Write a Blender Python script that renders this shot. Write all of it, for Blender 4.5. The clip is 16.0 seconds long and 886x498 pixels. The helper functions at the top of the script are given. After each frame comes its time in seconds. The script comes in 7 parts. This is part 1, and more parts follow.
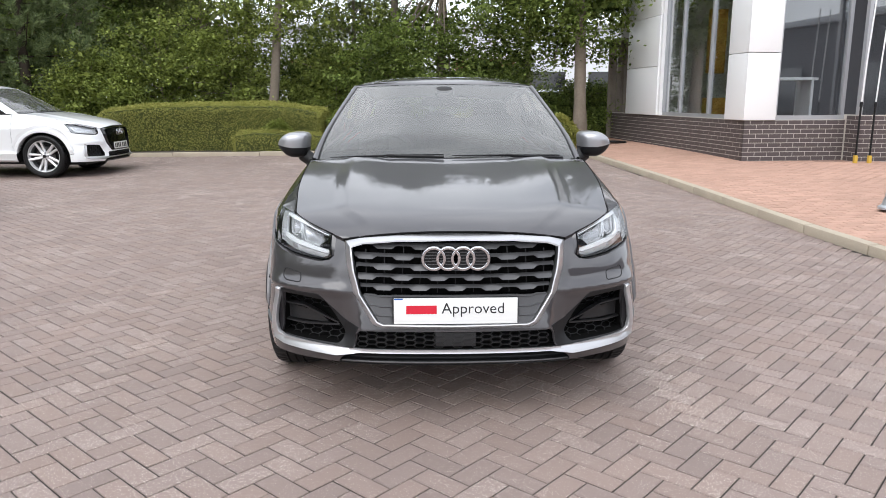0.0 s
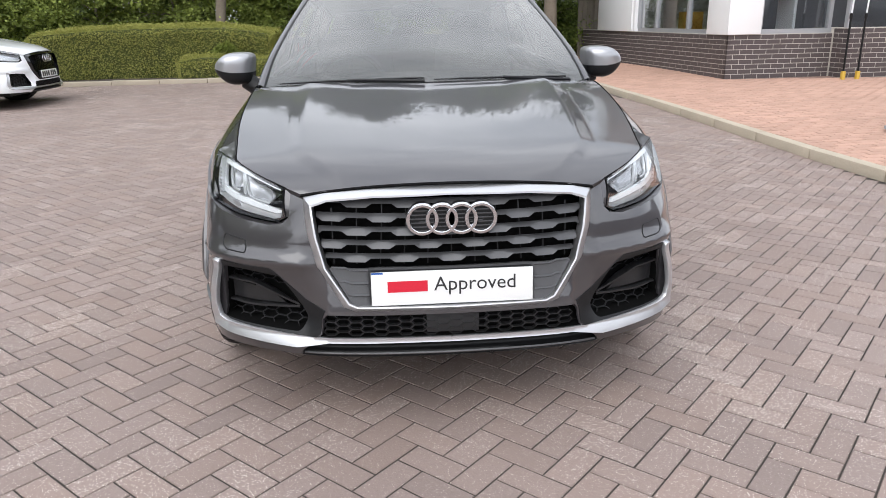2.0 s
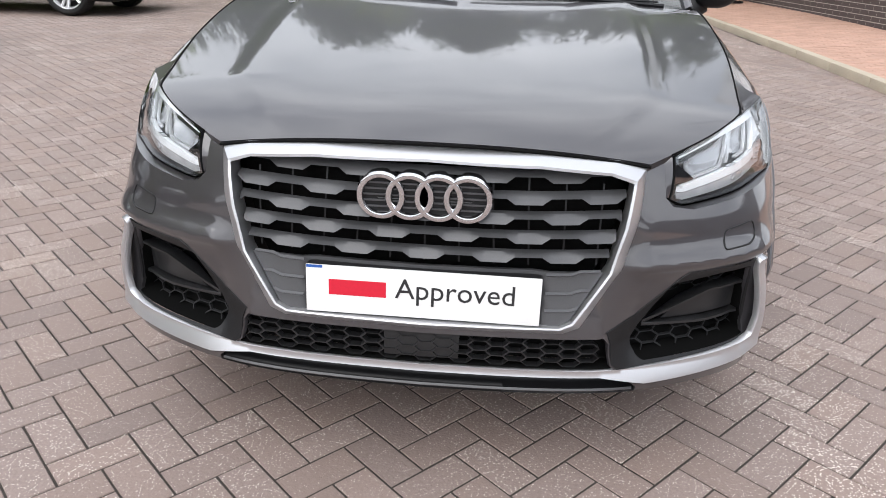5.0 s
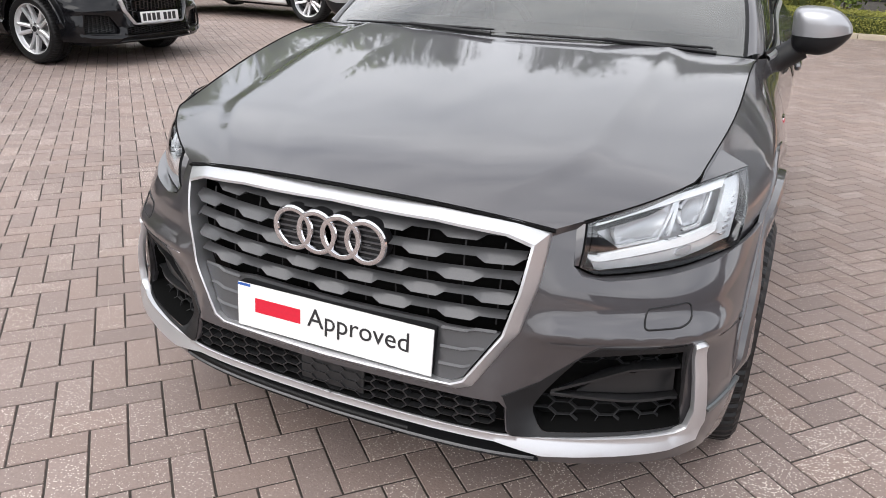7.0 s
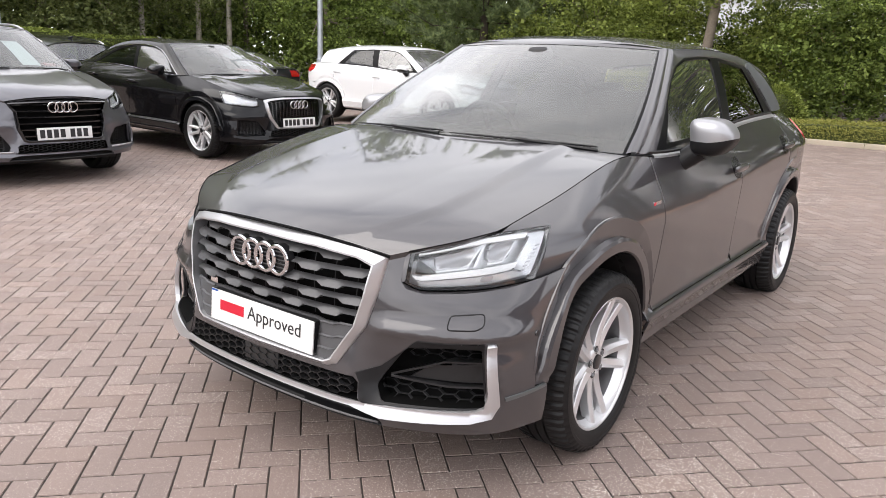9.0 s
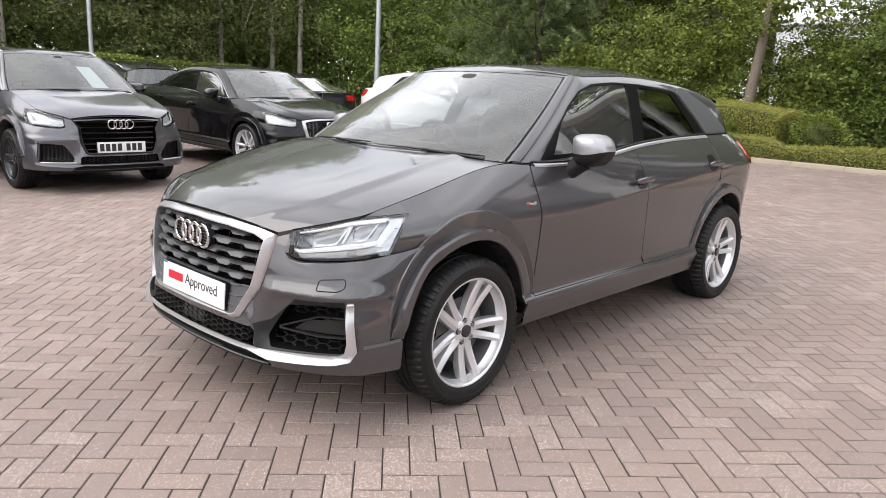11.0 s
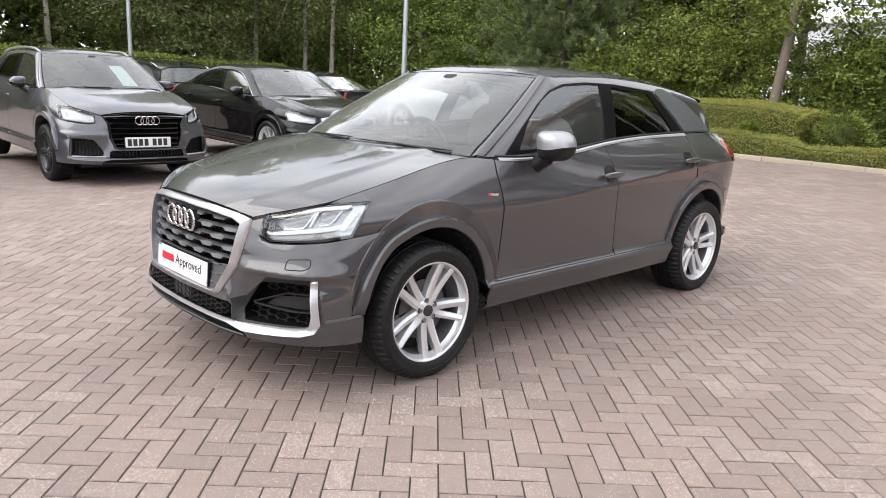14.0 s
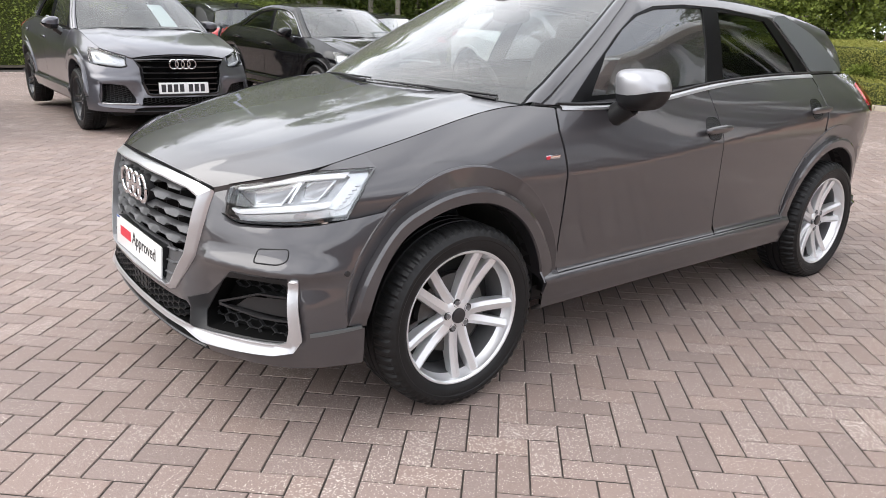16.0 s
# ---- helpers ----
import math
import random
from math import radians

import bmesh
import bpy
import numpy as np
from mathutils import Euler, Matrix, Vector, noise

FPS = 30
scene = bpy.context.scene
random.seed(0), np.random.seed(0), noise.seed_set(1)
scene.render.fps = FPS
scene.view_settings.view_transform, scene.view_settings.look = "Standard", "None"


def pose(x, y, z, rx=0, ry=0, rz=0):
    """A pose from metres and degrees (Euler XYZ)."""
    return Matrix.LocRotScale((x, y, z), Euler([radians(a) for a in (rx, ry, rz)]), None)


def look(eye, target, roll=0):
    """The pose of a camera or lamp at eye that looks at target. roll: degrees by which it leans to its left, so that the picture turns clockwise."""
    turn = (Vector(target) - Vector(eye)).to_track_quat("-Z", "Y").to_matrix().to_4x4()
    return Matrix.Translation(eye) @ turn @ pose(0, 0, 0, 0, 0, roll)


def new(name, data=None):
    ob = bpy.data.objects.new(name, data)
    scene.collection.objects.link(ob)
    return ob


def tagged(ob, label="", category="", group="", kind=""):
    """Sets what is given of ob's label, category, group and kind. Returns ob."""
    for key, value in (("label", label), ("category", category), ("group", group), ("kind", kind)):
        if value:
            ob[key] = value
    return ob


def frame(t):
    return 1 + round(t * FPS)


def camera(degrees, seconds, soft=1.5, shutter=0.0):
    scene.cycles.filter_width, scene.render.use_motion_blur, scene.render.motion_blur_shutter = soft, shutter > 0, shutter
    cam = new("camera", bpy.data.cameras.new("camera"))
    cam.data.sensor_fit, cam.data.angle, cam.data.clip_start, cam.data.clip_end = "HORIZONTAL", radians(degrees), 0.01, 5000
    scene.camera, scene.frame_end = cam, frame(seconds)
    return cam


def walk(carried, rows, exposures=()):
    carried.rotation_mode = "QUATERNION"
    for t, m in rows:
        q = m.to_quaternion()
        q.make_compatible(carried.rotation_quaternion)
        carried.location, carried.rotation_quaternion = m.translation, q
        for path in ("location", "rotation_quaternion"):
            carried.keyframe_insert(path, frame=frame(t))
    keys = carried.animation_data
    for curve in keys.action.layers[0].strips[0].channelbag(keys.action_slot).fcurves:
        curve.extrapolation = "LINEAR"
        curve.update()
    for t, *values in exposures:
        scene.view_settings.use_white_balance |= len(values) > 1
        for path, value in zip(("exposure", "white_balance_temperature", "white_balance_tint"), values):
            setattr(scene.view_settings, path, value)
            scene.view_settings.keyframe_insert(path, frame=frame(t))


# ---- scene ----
# Camera: hand-held walk from the front of the car round to its near side.
cam = camera(62.2, 16.0, soft=0.6)
PATH = [
    (0, (-0.129, -3.782, 1.376), (-0.079, -1.824, 0.972), -0.1),
    (0.5, (-0.147, -3.665, 1.361), (-0.081, -1.716, 0.918), -0.2),
    (1, (-0.198, -3.443, 1.347), (-0.101, -1.507, 0.854), -0.4),
    (1.5, (-0.22, -3.242, 1.323), (-0.096, -1.322, 0.777), -0.6),
    (2, (-0.197, -3.017, 1.32), (-0.052, -1.115, 0.719), -0.9),
    (2.5, (-0.189, -2.881, 1.299), (-0.034, -0.997, 0.646), -1.0),
    (3, (-0.223, -2.706, 1.279), (-0.071, -0.839, 0.58), -1.0),
    (3.2, (-0.236, -2.646, 1.272), (-0.089, -0.784, 0.558), -1.0),
    (5.3, (0.243, -2.168, 1.208), (0.014, -0.338, 0.433), 2.5),
    (5.5, (0.289, -2.096, 1.226), (0.01, -0.277, 0.442), 2.9),
    (6, (0.448, -1.99, 1.236), (0.024, -0.202, 0.448), 3.2),
    (6.5, (0.647, -1.985, 1.278), (0.065, -0.235, 0.502), 2.9),
    (7, (0.827, -2.073, 1.308), (0.082, -0.379, 0.55), 2.2),
    (7.5, (1.092, -2.149, 1.318), (0.179, -0.505, 0.639), 1.9),
    (8, (1.366, -2.204, 1.331), (0.348, -0.591, 0.73), 2.5),
    (8.5, (1.624, -2.297, 1.342), (0.53, -0.713, 0.801), 2.5),
    (9, (1.87, -2.315, 1.361), (0.713, -0.761, 0.864), 2.2),
    (9.5, (2.148, -2.301, 1.38), (0.939, -0.778, 0.913), 1.9),
    (9.7, (2.236, -2.296, 1.376), (1.01, -0.785, 0.915), 1.7),
    (11.8, (3.104, -2.347, 1.391), (1.742, -0.949, 0.953), 3.3),
    (12, (3.139, -2.355, 1.396), (1.773, -0.961, 0.957), 3.3),
    (12.5, (3.213, -2.34, 1.404), (1.836, -0.956, 0.968), 3.1),
    (13, (3.253, -2.332, 1.407), (1.869, -0.955, 0.974), 3.0),
    (13.5, (3.27, -2.318, 1.407), (1.878, -0.949, 0.972), 2.9),
    (14, (3.284, -2.286, 1.4), (1.888, -0.926, 0.954), 2.7),
    (14.5, (3.198, -2.193, 1.382), (1.795, -0.847, 0.915), 2.5),
    (15, (2.999, -2.032, 1.373), (1.582, -0.712, 0.871), 2.5),
    (15.5, (2.826, -1.804, 1.335), (1.377, -0.536, 0.794), 2.3),
    (16, (2.678, -1.544, 1.307), (1.186, -0.347, 0.72), 2.3),
]
EXPO = 0.45
walk(cam, [(t, look(eye, target, roll)) for t, eye, target, roll in PATH], exposures=[(0.0, EXPO - 0.20, 6250, 9), (3.0, EXPO - 0.16, 6250, 9), (7.0, EXPO - 0.06, 6450, 10), (9.0, EXPO, 6620, 12), (12.0, EXPO + 0.05, 6520, 10), (16.0, EXPO + 0.09, 6450, 10)])

# ---- light: bright overcast afternoon ----
SUN_ELEV, SUN_TURN = radians(48), radians(205)
world = bpy.data.worlds.new("sky")
scene.world = world
world.use_nodes = True
wn, wl = world.node_tree.nodes, world.node_tree.links
wn.clear()
w_out = wn.new("ShaderNodeOutputWorld")
w_bg = wn.new("ShaderNodeBackground")
w_sky = wn.new("ShaderNodeTexSky")
w_sky.sky_type, w_sky.sun_disc, w_sky.sun_elevation, w_sky.sun_rotation = "NISHITA", False, SUN_ELEV, SUN_TURN
w_sky.dust_density, w_sky.air_density = 3.0, 1.0
w_co = wn.new("ShaderNodeTexCoord")
w_map = wn.new("ShaderNodeMapping")
w_map.inputs["Scale"].default_value = (1.0, 1.0, 2.6)
w_cl = wn.new("ShaderNodeTexNoise")
w_cl.inputs["Scale"].default_value, w_cl.inputs["Detail"].default_value, w_cl.inputs["Roughness"].default_value = 2.2, 5.0, 0.55
w_rmp = wn.new("ShaderNodeValToRGB")
w_rmp.color_ramp.elements[0].position, w_rmp.color_ramp.elements[0].color = 0.30, (7.1, 7.45, 8.25, 1)
w_rmp.color_ramp.elements[1].position, w_rmp.color_ramp.elements[1].color = 0.68, (16.05, 16.05, 16.4, 1)
w_mix = wn.new("ShaderNodeMixRGB")
w_mix.inputs[0].default_value = 0.86
wl.new(w_co.outputs["Generated"], w_map.inputs["Vector"])
wl.new(w_map.outputs[0], w_cl.inputs["Vector"])
wl.new(w_cl.outputs["Fac"], w_rmp.inputs[0])
wl.new(w_sky.outputs[0], w_mix.inputs[1])
wl.new(w_rmp.outputs[0], w_mix.inputs[2])
wl.new(w_mix.outputs[0], w_bg.inputs["Color"])
w_bg.inputs["Strength"].default_value = 0.13
wl.new(w_bg.outputs[0], w_out.inputs[0])
sun_data = bpy.data.lights.new("sun", "SUN")
sun_data.energy, sun_data.angle, sun_data.color = 1.5, radians(60), (1.0, 0.96, 0.9)
sun = new("sun", sun_data)
sun.matrix_world = look((0, 0, 30), (math.sin(SUN_TURN) * -20, math.cos(SUN_TURN) * -20, 30 - 20 * math.tan(SUN_ELEV)))

# ---- materials ----
def material(name, colour, rough=0.5, metal=0.0, coat=0.0, spec=0.5, **more):
    """A principled material with wear at two scales: vary, vary_scale (broad), grain, grain_scale (fine), bump, bump_scale, rand (per piece), island (per island)."""
    m = bpy.data.materials.new(name)
    m.use_nodes = True
    nodes, links = m.node_tree.nodes, m.node_tree.links
    b = nodes["Principled BSDF"]
    b.inputs["Roughness"].default_value, b.inputs["Metallic"].default_value = rough, metal
    b.inputs["Coat Weight"].default_value, b.inputs["Coat Roughness"].default_value = coat, more.get("coat_rough", 0.03)
    b.inputs["Specular IOR Level"].default_value = spec
    co = nodes.new("ShaderNodeTexCoord")
    where = nodes.new("ShaderNodeNewGeometry").outputs["Position"] if more.get("world") else co.outputs["Object"]
    base = nodes.new("ShaderNodeRGB")
    base.outputs[0].default_value = (*colour, 1)
    last = base.outputs[0]

    def scaled(factor_socket, amount, prev):
        """Multiplies prev by 1 - amount .. 1 + amount, by a factor of 0..1."""
        r = nodes.new("ShaderNodeMapRange")
        r.inputs["To Min"].default_value, r.inputs["To Max"].default_value = 1 - amount, 1 + amount
        links.new(factor_socket, r.inputs["Value"])
        v = nodes.new("ShaderNodeVectorMath")
        v.operation = "SCALE"
        links.new(prev, v.inputs[0])
        links.new(r.outputs[0], v.inputs["Scale"])
        return v.outputs[0]

    def noisy(scale, detail=4.0):
        n = nodes.new("ShaderNodeTexNoise")
        n.inputs["Scale"].default_value, n.inputs["Detail"].default_value = scale, detail
        links.new(where, n.inputs["Vector"])
        return n

    if more.get("vary"):
        last = scaled(noisy(more.get("vary_scale", 1.5)).outputs["Fac"], more["vary"], last)
    if more.get("grain"):
        last = scaled(noisy(more.get("grain_scale", 150.0)).outputs["Fac"], more["grain"], last)
    if more.get("rand"):
        oi = nodes.new("ShaderNodeObjectInfo")
        last = scaled(oi.outputs["Random"], more["rand"], last)
    if more.get("island"):
        ge = nodes.new("ShaderNodeNewGeometry")
        last = scaled(ge.outputs["Random Per Island"], more["island"], last)
    if more.get("tint"):
        ge = nodes.new("ShaderNodeNewGeometry")
        ramp = nodes.new("ShaderNodeValToRGB")
        ramp.color_ramp.elements[0].color, ramp.color_ramp.elements[1].color = (*colour, 1), (*more["tint"], 1)
        links.new(ge.outputs["Random Per Island"], ramp.inputs[0])
        mixed = nodes.new("ShaderNodeMixRGB")
        mixed.blend_type = "MIX"
        mixed.inputs[0].default_value = 0.75
        links.new(last, mixed.inputs[1])
        links.new(ramp.outputs[0], mixed.inputs[2])
        last = mixed.outputs[0]
        if more.get("vary", 0) > 0.3:
            last = scaled(noisy(more["vary_scale"] * 0.8, 2.0).outputs["Fac"], more["vary"], last)
    if more.get("specks"):
        size, share, pale = more["specks"]
        vo = nodes.new("ShaderNodeTexVoronoi")
        vo.inputs["Scale"].default_value = size
        links.new(where, vo.inputs["Vector"])
        cut = nodes.new("ShaderNodeMath")
        cut.operation = "LESS_THAN"
        links.new(vo.outputs["Distance"], cut.inputs[0])
        patch = noisy(1.3)
        wide = nodes.new("ShaderNodeMapRange")
        wide.inputs["From Min"].default_value, wide.inputs["From Max"].default_value = 0.35, 0.7
        wide.inputs["To Min"].default_value, wide.inputs["To Max"].default_value = share * 0.6, share * 1.15
        links.new(patch.outputs["Fac"], wide.inputs["Value"])
        own = nodes.new("ShaderNodeObjectInfo").outputs["Random"] if more.get("rand") else nodes.new("ShaderNodeNewGeometry").outputs["Random Per Island"]
        worn = nodes.new("ShaderNodeMapRange")
        worn.inputs["From Min"].default_value, worn.inputs["To Min"].default_value, worn.inputs["To Max"].default_value = 0.2, 0.74, 1.14
        links.new(own, worn.inputs["Value"])
        both_ = nodes.new("ShaderNodeMath")
        both_.operation = "MULTIPLY"
        links.new(wide.outputs[0], both_.inputs[0])
        links.new(worn.outputs[0], both_.inputs[1])
        links.new(both_.outputs[0], cut.inputs[1])
        if more.get("second"):
            mod = nodes.new("ShaderNodeMath")
            mod.operation, mod.inputs[1].default_value = "MULTIPLY", 7.31
            frac = nodes.new("ShaderNodeMath")
            frac.operation = "FRACT"
            hue = nodes.new("ShaderNodeMapRange")
            hue.inputs["From Min"].default_value, hue.inputs["To Max"].default_value = 0.35, 0.30
            blend = nodes.new("ShaderNodeMixRGB")
            blend.inputs[2].default_value = (*more["second"], 1)
            links.new(own, mod.inputs[0])
            links.new(mod.outputs[0], frac.inputs[0])
            links.new(frac.outputs[0], hue.inputs["Value"])
            links.new(hue.outputs[0], blend.inputs[0])
            links.new(last, blend.inputs[1])
            last = blend.outputs[0]
        mixed = nodes.new("ShaderNodeMixRGB")
        mixed.inputs[2].default_value = (*pale, 1)
        links.new(cut.outputs[0], mixed.inputs[0])
        links.new(last, mixed.inputs[1])
        last = mixed.outputs[0]
    links.new(last, b.inputs["Base Color"])
    if more.get("bump"):
        bm_ = nodes.new("ShaderNodeBump")
        bm_.inputs["Strength"].default_value = more["bump"]
        bm_.inputs["Distance"].default_value = more.get("bump_depth", 0.003)
        links.new(noisy(more.get("bump_scale", 200.0)).outputs["Fac"], bm_.inputs["Height"])
        links.new(bm_.outputs[0], b.inputs["Normal"])
    if more.get("rough_vary"):
        r = nodes.new("ShaderNodeMapRange")
        r.inputs["To Min"].default_value, r.inputs["To Max"].default_value = max(0.02, rough - more["rough_vary"]), rough + more["rough_vary"]
        links.new(noisy(more.get("rough_scale", 6.0)).outputs["Fac"], r.inputs["Value"])
        links.new(r.outputs[0], b.inputs["Roughness"])
    if more.get("glow"):
        b.inputs["Emission Color"].default_value, b.inputs["Emission Strength"].default_value = (*more.get("glow_colour", (1, 1, 1)), 1), more["glow"]
    if more.get("through"):
        b.inputs["Transmission Weight"].default_value = more["through"]
        b.inputs["IOR"].default_value = more.get("ior", 1.45)
    if more.get("leafy"):
        b.inputs["Subsurface Weight"].default_value = 0.0
        tr = nodes.new("ShaderNodeBsdfTranslucent")
        links.new(last, tr.inputs["Color"])
        mx = nodes.new("ShaderNodeMixShader")
        mx.inputs[0].default_value = more["leafy"]
        out = nodes["Material Output"]
        links.new(b.outputs[0], mx.inputs[1])
        links.new(tr.outputs[0], mx.inputs[2])
        links.new(mx.outputs[0], out.inputs["Surface"])
    return m


def pane_material(name, tint, rough=0.0, haze=0.0, gloss=1.9):
    """Thin clear pane: mirror by Fresnel over a tinted see-through sheet."""
    m = bpy.data.materials.new(name)
    m.use_nodes = True
    nodes, links = m.node_tree.nodes, m.node_tree.links
    nodes.remove(nodes["Principled BSDF"])
    gl = nodes.new("ShaderNodeBsdfGlossy")
    gl.inputs["Roughness"].default_value = rough
    tp = nodes.new("ShaderNodeBsdfTransparent")
    tp.inputs["Color"].default_value = (*tint, 1)
    fr = nodes.new("ShaderNodeLayerWeight")
    fr.inputs["Blend"].default_value = 0.5
    steep = nodes.new("ShaderNodeMath")
    steep.operation, steep.inputs[1].default_value = "POWER", 5.0
    up = nodes.new("ShaderNodeMath")
    up.operation, up.inputs[1].default_value, up.inputs[2].default_value = "MULTIPLY_ADD", 0.96 * gloss, 0.042 * gloss
    up.use_clamp = True
    mx = nodes.new("ShaderNodeMixShader")
    links.new(fr.outputs["Facing"], steep.inputs[0])
    links.new(steep.outputs[0], up.inputs[0])
    links.new(up.outputs[0], mx.inputs[0])
    links.new(tp.outputs[0], mx.inputs[1])
    links.new(gl.outputs[0], mx.inputs[2])
    last = mx.outputs[0]
    # Pale diffuse veil mixed into the pane, standing for the glare of the sky.
    if haze:
        df = nodes.new("ShaderNodeBsdfDiffuse")
        df.inputs["Color"].default_value = (0.6, 0.6, 0.58, 1)
        nz = nodes.new("ShaderNodeTexNoise")
        nz.inputs["Scale"].default_value, nz.inputs["Detail"].default_value = 3.0, 6.0
        rg = nodes.new("ShaderNodeMapRange")
        rg.inputs["To Min"].default_value, rg.inputs["To Max"].default_value = haze * 0.5, haze * 1.5
        mz = nodes.new("ShaderNodeMixShader")
        links.new(nz.outputs["Fac"], rg.inputs["Value"])
        links.new(rg.outputs[0], mz.inputs[0])
        links.new(last, mz.inputs[1])
        links.new(df.outputs[0], mz.inputs[2])
        last = mz.outputs[0]
    links.new(last, nodes["Material Output"].inputs["Surface"])
    return m


def paint(name, colour, metal=0.55, rough=0.32, spec=0.5, ior=1.5):
    m = material(name, colour, rough=rough, metal=metal, coat=1.0, spec=spec, grain=0.10, grain_scale=900.0, coat_rough=0.042, rough_vary=0.03, rough_scale=3.0)
    m.node_tree.nodes["Principled BSDF"].inputs["Coat IOR"].default_value = ior
    return m


M_GREY = paint("grey_metallic_paint", (0.0435, 0.0405, 0.0445), metal=0.35, rough=0.40, ior=1.66)
M_GREY2 = paint("blue_grey_metallic_paint", (0.098, 0.096, 0.110), ior=1.6)
M_BLACKP = paint("black_paint", (0.004, 0.004, 0.005), metal=0.0, rough=0.4, spec=0.05, ior=1.38)
M_WHITEP = paint("white_paint", (0.80, 0.81, 0.82), metal=0.0, rough=0.35)
M_DARKP = paint("dark_grey_paint", (0.018, 0.019, 0.022), metal=0.3, spec=0.1)
M_BLADE = material("satin_grey_blade", (0.125, 0.135, 0.138), rough=0.46, metal=0.5, grain=0.08, grain_scale=500)
M_SATIN = material("satin_silver", (0.54, 0.54, 0.555), rough=0.33, metal=0.80, grain=0.05, grain_scale=400, rough_vary=0.05)
M_CAP = material("satin_mirror_cap", (0.38, 0.38, 0.395), rough=0.30, metal=0.65, grain=0.05, grain_scale=400, rough_vary=0.05)
M_PILLAR = material("black_pillar_gloss", (0.003, 0.003, 0.0035), rough=0.30, spec=0.12, grain=0.05)
# Dark colour for the shade in the hollow behind a door handle.
M_CUP = material("handle_cup_shade", (0.012, 0.012, 0.013), rough=0.25, spec=0.4, grain=0.05)
M_CHROME = material("chrome", (0.66, 0.66, 0.68), rough=0.06, metal=1.0, rough_vary=0.02)
M_ALLOY = material("silver_alloy_paint", (0.70, 0.70, 0.71), rough=0.30, metal=0.60, coat=0.6, grain=0.05, grain_scale=600, rough_vary=0.05)
M_DARKALLOY = material("dark_alloy_paint", (0.03, 0.03, 0.033), rough=0.3, metal=0.5, coat=0.6, grain=0.05)
M_SLAT = material("matt_grey_plastic", (0.082, 0.082, 0.086), rough=0.40, metal=0.35, grain=0.10, grain_scale=300, bump=0.05, bump_scale=900)
M_FIN = material("dark_grey_plastic", (0.016, 0.016, 0.017), rough=0.38, spec=0.4, grain=0.12, grain_scale=300, bump=0.06, bump_scale=700)
M_PLASTIC = material("black_plastic", (0.008, 0.008, 0.009), rough=0.45, spec=0.3, grain=0.15, grain_scale=300, bump=0.08, bump_scale=700)
# Near-black: shade of openings and gaps put into colour; also the screen's black band.
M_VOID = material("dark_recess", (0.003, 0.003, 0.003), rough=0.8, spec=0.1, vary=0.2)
# Alloy of the barrel, its colour darkened for the shade behind the spokes.
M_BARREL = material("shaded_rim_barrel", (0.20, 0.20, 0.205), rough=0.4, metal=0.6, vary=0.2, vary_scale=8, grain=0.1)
M_GLOSSB = material("gloss_black", (0.006, 0.006, 0.007), rough=0.08, coat=0.5, grain=0.05)
M_RUBBER = material("tyre_rubber", (0.008, 0.008, 0.0085), rough=0.48, spec=0.30, vary=0.25, vary_scale=6, grain=0.2, grain_scale=120, bump=0.15, bump_scale=250)
M_LINER = material("wheel_liner", (0.010, 0.010, 0.011), rough=0.8, vary=0.3, vary_scale=5, bump=0.3, bump_scale=80)
M_STEEL = material("brake_steel", (0.28, 0.28, 0.29), rough=0.35, metal=0.9, vary=0.2, vary_scale=8, grain=0.1)
M_DISC = material("worn_brake_disc", (0.085, 0.083, 0.082), rough=0.42, metal=0.8, vary=0.25, vary_scale=9, grain=0.15)
M_CABIN = material("cabin_black", (0.020, 0.020, 0.022), rough=0.6, vary=0.2, vary_scale=4, grain=0.15, grain_scale=200, bump=0.1, bump_scale=400)
M_SEAT = material("seat_cloth", (0.024, 0.024, 0.027), rough=0.8, vary=0.2, vary_scale=8, grain=0.25, grain_scale=260, bump=0.3, bump_scale=350)
M_HEADLN = material("headlining", (0.30, 0.30, 0.29), rough=0.9, grain=0.1, grain_scale=200)
M_PLATE = material("white_plate", (0.74, 0.74, 0.73), rough=0.28, coat=0.4, vary=0.03, grain=0.03, grain_scale=300)
M_INK = material("black_ink", (0.02, 0.02, 0.022), rough=0.4, grain=0.1)
M_RED = material("red_ink", (0.55, 0.008, 0.03), rough=0.4, grain=0.1)
M_BLUE = material("blue_band", (0.02, 0.09, 0.35), rough=0.4, grain=0.1)
M_TAIL = material("red_lens", (0.42, 0.008, 0.010), rough=0.06, coat=1.0, vary=0.25, vary_scale=30)
M_LAMPBOWL = material("lamp_reflector", (0.66, 0.67, 0.69), rough=0.25, metal=0.35, vary=0.3, vary_scale=25)
M_LAMPMID = material("lamp_inner_shell", (0.66, 0.66, 0.68), rough=0.3, metal=0.4, vary=0.3, vary_scale=25)
M_LAMPDARK = material("lamp_housing", (0.44, 0.44, 0.455), rough=0.25, metal=0.4, vary=0.3, vary_scale=30)
M_DRL = material("daylight_strip", (0.70, 0.71, 0.73), rough=0.25, coat=0.6, glow=0.12, grain=0.03, vary=0.15, vary_scale=30)
M_CARD = material("paper_card", (0.75, 0.85, 0.88), rough=0.7, vary=0.06, vary_scale=10, grain=0.03)
# Car glass is lightened by a painted veil of sky glare.
P_SCREEN = pane_material("windscreen_glass", (0.56, 0.60, 0.585), haze=0.11, gloss=2.1)
P_SIDE = pane_material("side_glass", (0.66, 0.72, 0.71), haze=0.035, gloss=4.2)
P_DARK = pane_material("privacy_glass", (0.22, 0.24, 0.25))
P_LENS = pane_material("lamp_lens", (0.93, 0.95, 0.96))
